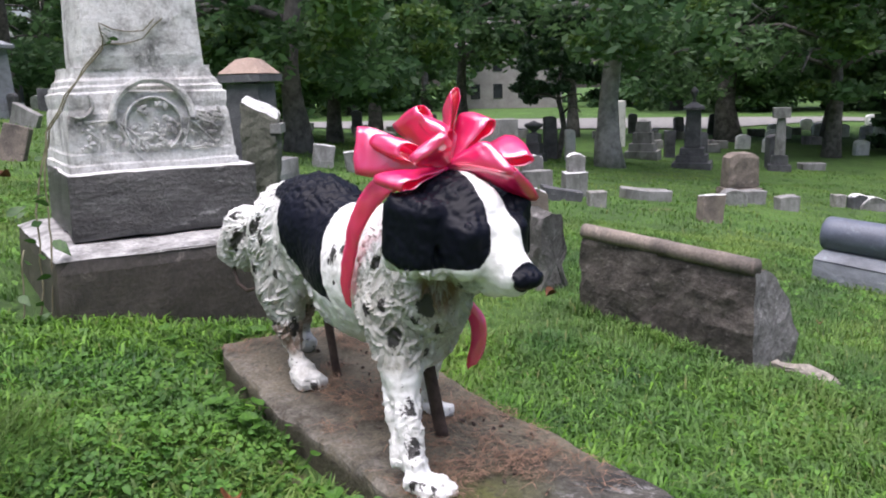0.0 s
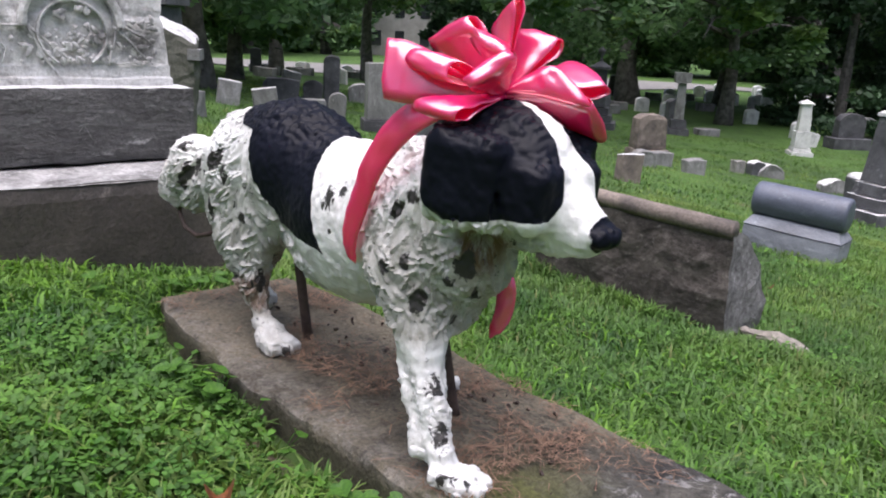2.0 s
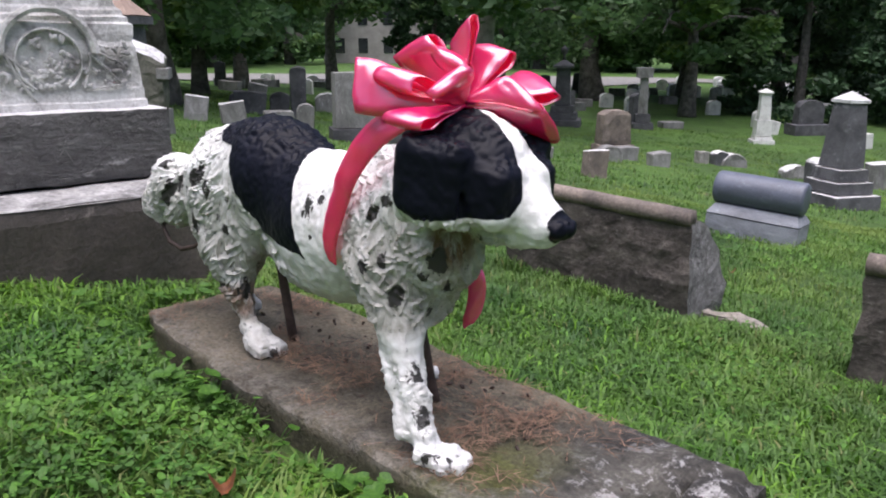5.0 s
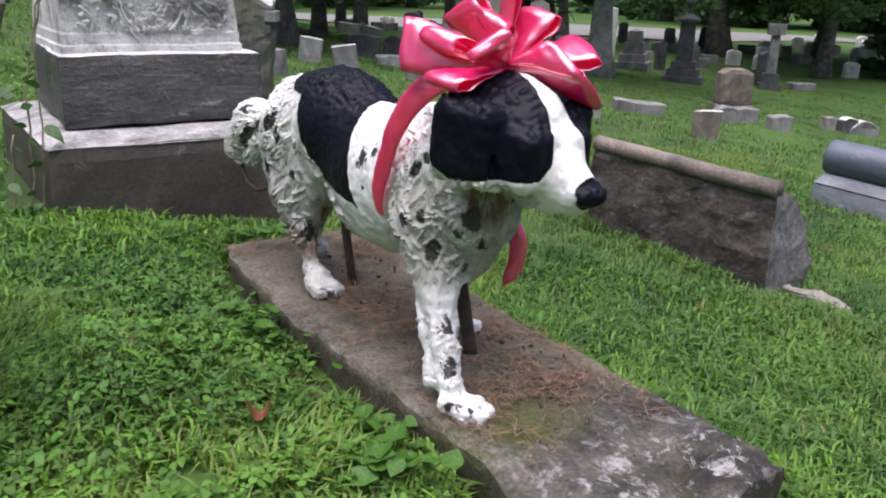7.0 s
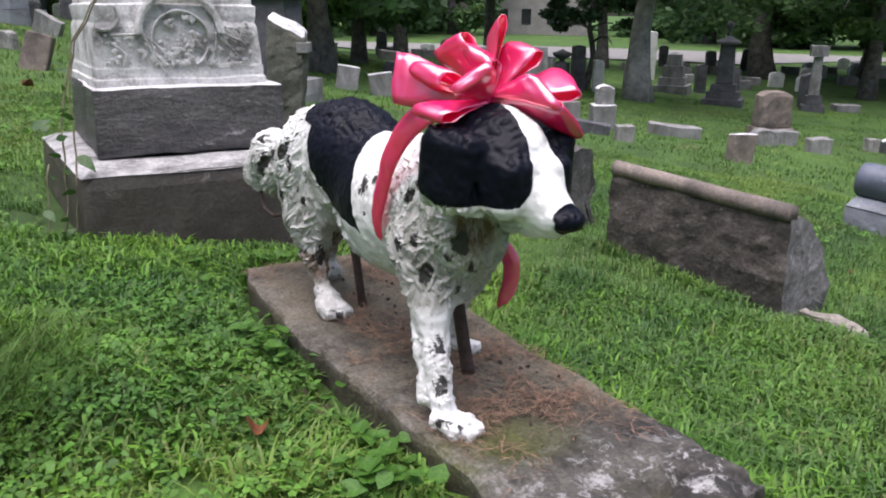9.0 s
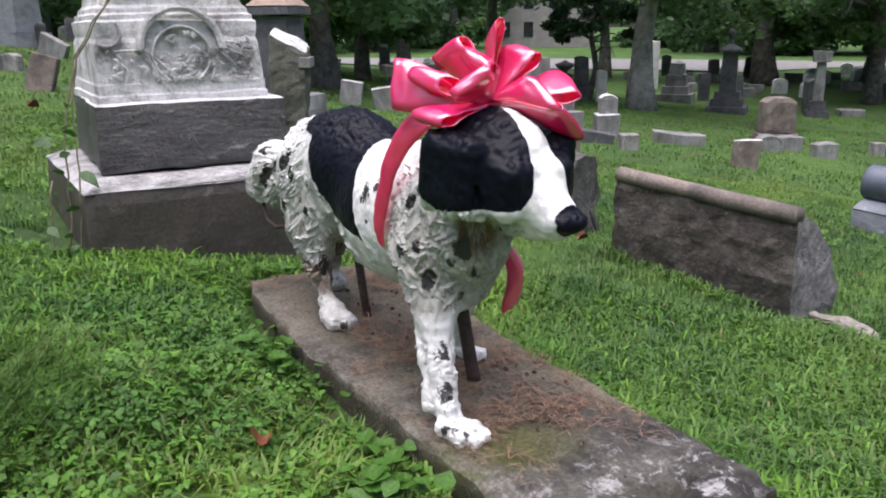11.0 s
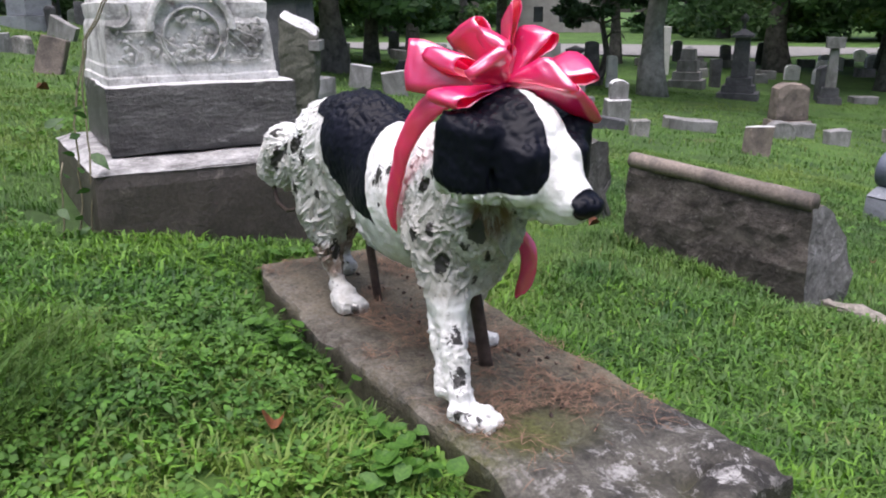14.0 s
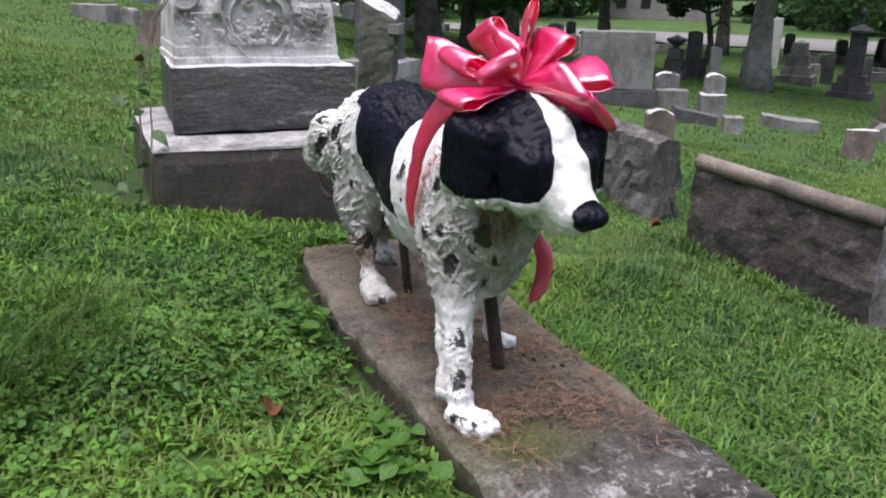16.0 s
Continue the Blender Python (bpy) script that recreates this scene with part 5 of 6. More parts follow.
def cylinder_grave():
    """A polished stone roll lying on a bevelled block."""
    e = thing("scroll_headstone", ground_pose(-1.52, 4.84, 8, 3.0) @ Matrix.Scale(0.87, 4), "blue-grey granite cylinder headstone resting on a sloping base", "headstone")
    bm = bmesh.new()
    grid_box(bm, -0.42, 0.42, -0.17, 0.17, -0.2, 0.20, 0.1, None, 0.02)
    grid_box(bm, -0.42, 0.42, -0.17, 0.17, 0.20, 0.29, 0.1, (-0.37, 0.37, -0.11, 0.11), 0.01)
    jitter(bm, 0.003, 0.2, 22)
    part("base", bm, BLUEG, e, "pale blue-grey granite base")
    bm = bmesh.new()
    xs = [-0.40, -0.392, -0.375, -0.30, -0.2, -0.1, 0, 0.1, 0.2, 0.30, 0.375, 0.392, 0.40]
    rod_mesh(bm, [(x, 0, 0.425) for x in xs], [0.11, 0.14, 0.15] + [0.152] * 7 + [0.15, 0.14, 0.11], 28)
    part("roll", bm, stone("dark_blue_granite", (0.11, 0.125, 0.165), (0.06, 0.065, 0.085), (0.2, 0.22, 0.26), 0.42, 120, 3, (1, 1, 2), 0.45, 0.15), e, "dark blue-grey granite roll", smooth=True)


cylinder_grave()


def box_tomb(x, y, yaw, dims, mat, label, top=None, plinth=None):
    e = thing("block_monument", ground_pose(x, y, yaw), label, "monument")
    w, d, h = dims
    z = -0.15
    if plinth:
        block("plinth", (w * plinth, d * plinth + 0.05, 0.37), DARKG, e, 4, 0.006, 0.0, 0.2, "", (0, 0, z), 0.02)
        z = 0.218
    block("body", (w, d, h - z), mat, e, 6, 0.006, 0.01, 0.2, "", (0, 0, z), 0.02, top)
    return e


box_tomb(-7.83, 5.90, 62, (1.0, 0.42, 0.99), GREY, "large plain pale grey granite block monument", None, 1.1)


def brown_tomb():
    e = thing("brown_headstone", ground_pose(-7.55, 11.5, 62) @ Matrix.Scale(0.82, 4), "thick brown sandstone headstone with chamfered top on a wider base", "headstone")
    block("base", (0.88, 0.60, 0.42), BROWNST, e, 3, 0.015, 0.02, 0.12, "", (0, 0, -0.15), 0.03)
    bm = bmesh.new()
    vs = grid_box(bm, -0.37, 0.37, -0.22, 0.22, 0.268, 1.04, 0.1, (-0.34, 0.34, -0.2, 0.2), 0.03)
    for v in vs:
        if v.co.z > 0.9 and abs(v.co.x) > 0.2:
            v.co.z -= (abs(v.co.x) - 0.2) * 0.75
    jitter(bm, 0.014, 0.15, 7)
    part("body", bm, BROWNST, e)


brown_tomb()

obelisk("obelisk", -13.31, 17.22, 35, [(1.08, 0.20), (0.86, 0.20), (0.68, 0.20)], (0.46, 0.38, 1.05), DARKG, "dark grey granite monument with gabled head and urn on stepped base", (0.56, 0.24), 0, None, (0.11, 0.40))
obelisk("white_obelisk", -8.64, 19.97, 40, [(0.60, 0.12), (0.48, 0.10), (0.42, 0.42)], (0.32, 0.26, 0.72), WHITEST, "small white marble obelisk on stepped base", (0.34, 0.12))
# cap and step tops are white: the lit gable is put into the colour
obelisk("tapered_obelisk", -2.55, 9.22, 66, [(0.74, 0.18), (0.58, 0.16), (0.48, 0.16)], (0.38, 0.28, 0.80), DARKG, "dark tapered obelisk with a lit-white pointed cap on three steps", (0.31, 0.14), 2.0, LITTOP)
obelisk("stepped_monument", -16.03, 18.18, 35, [(1.05, 0.26), (0.82, 0.24), (0.62, 0.34)], (0.46, 0.42, 0.3), GREY, "grey stepped granite monument with small cap", (0.4, 0.12))
obelisk("urn_monument", -15.07, 12.91, 35, [(0.62, 0.2), (0.45, 0.28)], (0.36, 0.34, 0.25), DARKG, "dark urn on a stepped pedestal", None, 0, None, (0.26, 0.36))
obelisk("left_obelisk", -16.9, -0.55, 30, [(0.62, 0.32)], (0.42, 0.34, 1.5), WHITEST, "white marble obelisk on a grey base", (0.36, 0.2))
obelisk("dark_monument", -18.4, 0.55, 30, [(0.9, 0.30)], (0.66, 0.58, 1.15), BLUEG, "dark blue-grey square granite monument", (0.8, 0.28))


def cross_grave():
    e = thing("cross_monument", ground_pose(-12.09, 19.46, 40), "grey stone cross on a dark stepped base", "grave cross")
    block("step", (0.64, 0.52, 0.35), DARKG, e, 3, 0.006, 0.01, 0.2, "", (0, 0, -0.15), 0.02)
    block("step", (0.46, 0.38, 0.26), DARKG, e, 4, 0.006, 0.01, 0.2, "", (0, 0, 0.198), 0.02)
    bm = bmesh.new()
    grid_box(bm, -0.14, 0.14, -0.12, 0.12, 0.456, 1.50, 0.15, (-0.12, 0.12, -0.10, 0.10), 0.02)
    part("pillar", bm, GREY, e, "pale grey pillar")
    block("head", (0.46, 0.40, 0.30), GREY, e, 5, 0.006, -0.01, 0.2, "", (0, 0, 1.502), 0.02)


cross_grave()

# the small graves: place, width, height, depth, heading, stone, label
def grave(x, y, w, h, d, yaw, mat, label, **more):
    return tablet(x, y, w, h, d, yaw + 20, mat, label, seed=int(abs(x * 37 + y * 91)) % 997, **more)


grave(-11.44, -0.63, 0.62, 0.22, 0.30, 28, GREY, "low grey grave block in the grass")
grave(-15.62, 0.80, 0.62, 0.36, 0.14, 20, GREY, "fallen grey slab leaning on the ground", lean=24)
grave(-11.35, -0.18, 0.28, 0.24, 0.18, 30, PALEST, "small white rounded marker", arch=0.1)
grave(-8.79, -0.12, 0.30, 0.38, 0.14, 40, BROWNST, "grey-brown tilted broken headstone", lean=14, tip=-12)
grave(-17.9, 0.9, 0.22, 0.55, 0.12, 30, DARKG, "narrow dark grey granite headstone", arch=0.08)
grave(-23.7, 2.3, 0.42, 0.65, 0.15, 30, DARKG, "dark grey upright granite headstone")
grave(-10.0, 4.34, 0.34, 0.34, 0.16, 50, GREY, "small leaning grey headstone with pale top", top=LITTOP, lean=8)
grave(-9.32, 4.62, 0.36, 0.34, 0.18, 42, GREY, "small tilted grey headstone with pale top", top=LITTOP, lean=-8)
grave(-8.37, 5.20, 0.24, 0.44, 0.12, 45, GREY, "small arched grey headstone", arch=0.1)
grave(-10.87, 6.3, 0.5, 0.14, 0.3, 45, PALEST, "low white marble grave block")
grave(-11.68, 7.26, 0.30, 0.95, 0.26, 40, DARKG, "tall dark narrow headstone", arch=0.08)
grave(-14.28, 9.72, 0.55, 0.45, 0.3, 40, GREY, "grey headstone with rounded pale top", top=LITTOP, arch=0.15)
grave(-4.72, 7.10, 0.30, 0.36, 0.16, 50, BROWNST, "small brown weathered headstone tilting in the grass", top=LITTOP, lean=4, tip=-6)
grave(-6.94, 10.99, 0.45, 0.22, 0.25, 45, GREY, "low grey stone grave marker")
grave(-5.95, 10.53, 0.34, 0.24, 0.22, 40, GREY, "low grey stone grave marker")
grave(-6.55, 6.25, 0.55, 0.16, 0.3, 40, DARKG, "low dark slanted grave block", lean=10)
grave(-6.05, 6.45, 0.24, 0.20, 0.2, 40, PALEST, "small pale block stone")
grave(-7.0, 8.4, 0.75, 0.16, 0.35, 42, GREY, "long low grey ledger stone", lean=6)
grave(-6.5, 9.9, 0.42, 0.26, 0.2, 42, GREY, "low rounded grey headstone", arch=0.13)
grave(-6.42, 12.85, 0.20, 0.25, 0.2, 40, PALEST, "small white cube marker")
grave(-6.15, 12.95, 0.27, 0.30, 0.2, 40, DARKG, "dark rounded marker with pale top", top=LITTOP, arch=0.08)
grave(-4.44, 4.03, 0.26, 0.36, 0.15, 40, BROWNST, "small dark headstone with a rounded white top", top=LITTOP, arch=0.06)
grave(-7.24, 7.15, 0.34, 0.36, 0.26, 40, GREY, "stacked grey headstone with white top", top=LITTOP)
grave(-7.30, 7.22, 0.26, 0.62, 0.2, 40, GREY, "narrow grey headstone with rounded white top", top=LITTOP, arch=0.05)
grave(-8.09, 7.03, 0.34, 0.52, 0.2, 40, GREY, "grey headstone with rounded white top", top=LITTOP, arch=0.06)
grave(-7.8, 6.9, 0.45, 0.3, 0.2, 40, GREY, "low grey granite headstone block")
grave(-8.94, 23.57, 0.85, 1.05, 0.3, 38, DARKG, "dark grey rounded headstone on a base", arch=0.25)
grave(-8.94, 23.57, 1.20, 0.32, 0.55, 38, DARKG, "dark wide base stone")
grave(-9.6, 22.6, 0.36, 0.42, 0.2, 38, WHITEST, "small pale tilted headstone", lean=12)
grave(-7.3, 22.4, 0.42, 0.95, 0.3, 38, WHITEST, "white marble headstone with rounded top", top=LITTOP, arch=0.1)
grave(-6.9, 22.0, 0.7, 0.4, 0.4, 38, WHITEST, "white marble base stone")
grave(-6.0, 13.2, 0.5, 0.26, 0.3, 35, GREY, "grey rounded headstone with pale rim", top=LITTOP, arch=0.2)
grave(-3.24, 10.44, 0.36, 0.54, 0.3, 35, DARKG, "dark headstone with pale top", top=LITTOP, arch=0.08)
grave(-4.7, 13.0, 0.5, 0.24, 0.25, 35, GREY, "grey rounded headstone behind the roll grave", top=LITTOP, arch=0.12)
grave(-12.6, 20.0, 0.5, 1.0, 0.3, 40, DARKG, "dark grey upright granite headstone", arch=0.1)
grave(-16.2, 19.6, 0.3, 0.9, 0.3, 40, DARKG, "dark grey narrow granite headstone", arch=0.05)
grave(-15.2, 19.9, 0.35, 0.9, 0.3, 40, DARKG, "dark grey narrow granite headstone", arch=0.05)
grave(-16.0, 14.3, 0.36, 1.2, 0.3, 40, DARKG, "dark weathered pillar headstone", arch=0.05)
grave(-15.5, 14.6, 0.28, 0.9, 0.25, 40, WHITEST, "white statue-like grave pillar", arch=0.1)
grave(-19.85, 21.1, 0.34, 1.7, 0.2, 40, WHITEST, "tall white board by the road")
grave(-12.0, 20.9, 0.7, 0.2, 0.4, 40, GREY, "low grey ledger stone")
grave(-12.9, 7.6, 0.4, 0.42, 0.2, 40, DARKG, "dark rounded headstone in tree shade", arch=0.1)
grave(-13.6, 7.2, 0.6, 0.35, 0.3, 40, DARKG, "dark low headstone in tree shade", arch=0.1)
grave(-12.2, 6.5, 0.6, 0.4, 0.3, 40, DARKG, "dark low headstone in tree shade", lean=6)
grave(-14.6, 8.0, 0.4, 0.5, 0.2, 45, GREY, "tilted grey headstone with pale top", top=LITTOP, lean=12)
grave(-3.5, 13.6, 0.45, 0.45, 0.25, 40, GREY, "grey weathered headstone in the far grass", top=LITTOP)

# rows of pale graves on the far lawn, by the road
rng = random.Random(77)
far_proto = [tablet(-30, 20, 0.5, 0.55, 0.2, 50, WHITEST, "far pale marble headstone on the lawn", 0, 0, 0.15, None, 301, "far lawn graves"),
             tablet(-32, 22, 0.7, 0.3, 0.3, 50, GREY, "far low grey headstone on the lawn", 0, 0, 0, None, 302, "far lawn graves"),
             tablet(-28, 18, 0.4, 0.9, 0.2, 50, DARKG, "far dark upright headstone on the lawn", 0, 0, 0.1, None, 303, "far lawn graves")]
for k in range(72):
    a = radians(rng.uniform(104, 176))
    r = 27 + 11 * rng.random() ** 0.6
    x, y = 1.6 + r * math.cos(a), -1.3 + r * math.sin(a)
    copy_thing(far_proto[rng.choice((0, 0, 1, 1, 1, 2))], ground_pose(x, y, 50 + rng.uniform(-20, 20), rng.uniform(-4, 4)))

# a pale row of white marble on the lawn where the road swings away
for k in range(44):
    a = radians(rng.uniform(101, 123))
    r = rng.uniform(38, 47)
    copy_thing(far_proto[0] if k % 3 else far_proto[1], ground_pose(1.6 + r * math.cos(a), -1.3 + r * math.sin(a), 50 + rng.uniform(-15, 15), rng.uniform(-3, 3)))


# ---------------- road and house beyond ----------------
def road():
    n = 80
    v, f = [], []
    for i in range(n + 1):
        a = radians(85 + 110 * i / n)
        r0 = 52 + 5 * math.sin(a * 2.1)
        near = 40 + 9 * min(1, max(0, (128 - math.degrees(a)) / 8))
        for r in (near, r0 + 5.0):
            x, y = 1.6 + r * math.cos(a), -1.3 + r * math.sin(a)
            v.append((x, y, gz(x, y) + 0.06))
    f = [(2 * i, 2 * i + 1, 2 * i + 3, 2 * i + 2) for i in range(n)]
    tagged(raw("road", v, f, ASPHALT), "pale asphalt cemetery road", "road", kind="structure")


road()


def house(x, y, yaw, w, d, h, label):
    e = thing("house", ground_pose(x, y, yaw), label, "house")
    bm = bmesh.new()
    grid_box(bm, -w / 2, w / 2, -d / 2, d / 2, -0.5, h, 3.0)
    part("wall", bm, WALLPAINT, e)
    bm = bmesh.new()
    q = [bm.verts.new(p) for p in ((-w / 2 - 0.4, -d / 2 - 0.4, h - 0.1), (w / 2 + 0.4, -d / 2 - 0.4, h - 0.1), (w / 2 + 0.4, d / 2 + 0.4, h - 0.1), (-w / 2 - 0.4, d / 2 + 0.4, h - 0.1),
                                   (-w / 2 - 0.4, 0, h + d * 0.42), (w / 2 + 0.4, 0, h + d * 0.42))]
    for ix in ((0, 1, 5, 4), (2, 3, 4, 5), (0, 4, 3), (1, 2, 5), (3, 2, 1, 0)):
        bm.faces.new([q[i] for i in ix])
    part("roof", bm, ROOFING, e)
    for s in (-1, 1):
        for zz in (1.0, 3.6):
            for xx in (-w * 0.34, -w * 0.12, w * 0.12, w * 0.34):
                bm = bmesh.new()
                grid_box(bm, xx - 0.45, xx + 0.45, s * (d / 2 + 0.02) - 0.03, s * (d / 2 + 0.02) + 0.03, zz, zz + 1.4, 2)
                part("window", bm, WINDOWGLASS, e)


house(-63.5, 50.5, 50, 10, 7, 5.6, "pale house with dark roof beyond the trees")
house(-58, 66, 40, 10, 7, 5.6, "pale two storey house beyond the trees")


# ---------------- trees ----------------
def leaf_cloud(centres, radii, count, size, seed, flat_=0.75, droop=0.0):
    """Leaves as small bent quads scattered round the clump centres."""
    r = np.random.default_rng(seed)
    k = r.integers(0, len(centres), count)
    d = r.normal(size=(count, 3))
    d /= np.linalg.norm(d, axis=1, keepdims=True)
    p = centres[k] + d * (radii[k] * r.random(count) ** 0.45)[:, None] * np.array([1, 1, flat_])
    s = size * r.uniform(0.6, 1.4, count)
    u = r.normal(size=(count, 3))
    u[:, 2] = u[:, 2] * 0.5 - droop
    u /= np.linalg.norm(u, axis=1, keepdims=True)
    w = np.cross(u, r.normal(size=(count, 3)))
    w /= np.linalg.norm(w, axis=1, keepdims=True) + 1e-9
    u, w = u * s[:, None], w * (s * 0.55)[:, None]
    v = np.stack([p - u, p - w * 0.9, p + u, p + w * 0.9], 1).reshape(-1, 3)
    f = np.arange(count * 4).reshape(-1, 4)
    return v, f


def tree(x, y, height, trunk_r, spread, low, seed, leaves=7000, size=0.14, mat=None, label="", lean=(0, 0), clumps=70, light=0.0, bark=None):
    """A broadleaf tree: trunk with limbs, and a crown of many leaves hanging down to low metres over the ground."""
    r = random.Random(seed)
    e = thing("tree", ground_pose(x, y, r.uniform(0, 360)), label or "broadleaf tree with dark green low-hanging foliage", "tree", "cemetery trees")
    bm = bmesh.new()
    n = 10
    pts = [Vector((lean[0] * (i / n) + 0.08 * math.sin(i * 1.3 + seed), lean[1] * (i / n) + 0.06 * math.sin(i * 0.9 + seed * 2), -0.3 + height * 0.8 * i / n)) for i in range(n + 1)]
    rod_mesh(bm, pts, [trunk_r * (1.5 if i == 0 else 1.12 if i == 1 else 1.0 - 0.75 * i / n) for i in range(n + 1)], 12)
    centres, radii = [], []
    for k in range(14):
        i = r.randint(4, n)
        a = r.uniform(0, 2 * math.pi)
        ln = spread * r.uniform(0.5, 0.95)
        o = pts[i]
        limb = [o, o + Vector((math.cos(a) * ln * 0.4, math.sin(a) * ln * 0.4, ln * 0.16)), o + Vector((math.cos(a) * ln * 0.75, math.sin(a) * ln * 0.75, ln * 0.15)), o + Vector((math.cos(a) * ln, math.sin(a) * ln, -ln * 0.02))]
        rod_mesh(bm, limb, [trunk_r * 0.35, trunk_r * 0.25, trunk_r * 0.15, trunk_r * 0.05], 6)
    jitter(bm, trunk_r * 0.12, trunk_r * 1.2, seed)
    part("trunk", bm, bark or BARK, e, smooth=True)
    for k in range(clumps):
        a = r.uniform(0, 2 * math.pi)
        z = low + (height - low) * r.random() ** 1.2
        m = spread * (0.35 + 0.65 * math.sin(math.pi * min(1, max(0.12, (height - z) / (height - low) * 0.92)))) if height > low else spread
        q = m * math.sqrt(r.random())
        centres.append((math.cos(a) * q, math.sin(a) * q, z))
        radii.append(r.uniform(0.5, 1.1) * spread * 0.24)
    v, f = leaf_cloud(np.array(centres), np.array(radii), leaves, size, seed, 0.6, 0.25)
    raw("crown", v, f, mat or LEAVES, e)
    if light:
        v, f = leaf_cloud(np.array(centres)[::3] * 1.04, np.array(radii)[::3] * 0.8, int(leaves * light), size, seed + 1, 0.5, 0.2)
        raw("crown", v, f, LEAVES_LIGHT, e)
    return e


def conifer(x, y, height, spread, seed, leaves=9000, label="dark dense conifer with branches to the ground"):
    e = thing("tree", ground_pose(x, y), label, "tree", "cemetery trees")
    bm = bmesh.new()
    rod_mesh(bm, [(0, 0, -0.3), (0, 0, height * 0.5), (0, 0, height * 0.95)], [0.22, 0.14, 0.03], 8)
    part("trunk", bm, BARK, e)
    r = random.Random(seed)
    c, q = [], []
    for k in range(90):
        z = height * r.random() ** 1.2 * 0.97
        m = spread * (1 - z / height) ** 0.8 * r.uniform(0.35, 1.0)
        a = r.uniform(0, 2 * math.pi)
        c.append((math.cos(a) * m, math.sin(a) * m, z + 0.25))
        q.append(r.uniform(0.35, 0.75) * (1.2 - 0.6 * z / height))
    v, f = leaf_cloud(np.array(c), np.array(q), leaves, 0.13, seed, 0.55, 0.4)
    raw("crown", v, f, CONIFER, e)
    return e


tree(-12.92, 5.13, 8.5, 0.24, 3.6, 1.15, 1, 15000, 0.105, None, "dark maple with low spreading foliage over the graves", (0.2, 0.1), 85, 0.6)
tree(-18.01, 8.49, 9.0, 0.19, 4.2, 1.2, 2, 14000, 0.13, None, "dark maple with low spreading foliage over the graves", (0.1, 0.2), 85, 0.6)
tree(-13.58, 14.27, 13, 0.30, 5.5, 3.0, 3, 11000, 0.13, None, "large tree with a thick grey leaning trunk", (0.9, 0.9), 70, 0.45, PALEBARK)
tree(-15.92, 14.61, 5.0, 0.11, 1.7, 1.55, 4, 7000, 0.085, CONIFER, "small dark tree with a slim trunk", (0.1, 0.1), 40)
tree(-19.31, 26.66, 11, 0.45, 5.5, 1.9, 5, 13000, 0.16, None, "broad dark tree shading the graves", (0.2, 0), 85, 0.4)
tree(-13.6, 24.6, 10, 0.26, 4.6, 2.2, 6, 12000, 0.15, None, "tree with hanging light green branches", (0.2, 0), 80, 0.7)
tree(-17.6, 31.2, 10, 0.30, 4.8, 2.3, 7, 11000, 0.17, None, "", (0.2, 0), 70, 0.1)
tree(-14.2, 32.8, 11, 0.28, 4.8, 2.2, 8, 11000, 0.17, None, "", (-0.2, 0), 70, 0.1)
conifer(-11.6, 29.0, 8.0, 3.6, 9, 16000)
conifer(-7.4, 30.5, 9.0, 3.6, 10, 15000)
conifer(-10.0, 33.0, 10.0, 4.0, 29, 13000)
tree(-24.0, 22.5, 11, 0.24, 4.3, 3.2, 11, 9000, 0.16, None, "", (0.2, 0), 60, 0.2)
tree(-27.0, 19.0, 11, 0.26, 4.4, 3.2, 12, 9000, 0.16, None, "", (0.2, 0), 60, 0.3)
tree(-25.0, 13.5, 10, 0.24, 4.2, 2.4, 13, 9000, 0.16, None, "", (0.2, 0), 60, 0.2)
tree(-24.0, 6.0, 10, 0.3, 4.6, 2.0, 14, 9000, 0.16, None, "", (0.2, 0), 60, 0.1)
tree(-30.0, 2.0, 11, 0.3, 5.0, 1.2, 15, 9000, 0.18, None, "", (0.2, 0), 60, 0.1)
tree(-31.0, -3.0, 11, 0.3, 5.0, 1.0, 16, 9000, 0.18, None, "", (0.2, 0), 60, 0.1)

# the wood that closes the view behind the road
rng = random.Random(99)
for k in range(46):
    a = radians(95 + 95 * (k + rng.random()) / 46)
    r = rng.uniform(60, 84)
    if abs(math.degrees(a) - 141.4) < 5:
        r += 36
    x, y = 1.6 + r * math.cos(a), -1.3 + r * math.sin(a)
    tree(x, y, rng.uniform(13, 18), 0.4, rng.uniform(5.0, 6.5), rng.uniform(-0.4, 0.5), 200 + k, 4200, 0.34, None, "far dark green tree of the wood beyond the road", (0, 0), 60, 0.12)

# unseen trees added behind the path to cut low skylight and its reflections
for k in range(16):
    a = radians(200 + 245 * k / 15)
    r = 21 + 4 * (k % 3)
    tree(1.4 + r * math.cos(a), -1.2 + r * math.sin(a), 10.5, 0.3, 5.0, 1.2, 300 + k, 3000, 0.30, None, "leafy tree added out of view to cut low skylight", (0, 0), 60)


# ---------------- grass, clover, leaves ----------------
def wedge_points(count, r0, r1, rs, a0=97, a1=190):
    a = np.radians(rs.uniform(a0, a1, count))
    r = np.sqrt(rs.uniform(r0 * r0, r1 * r1, count))
    return 1.62 + r * np.cos(a), -1.30 + r * np.sin(a)


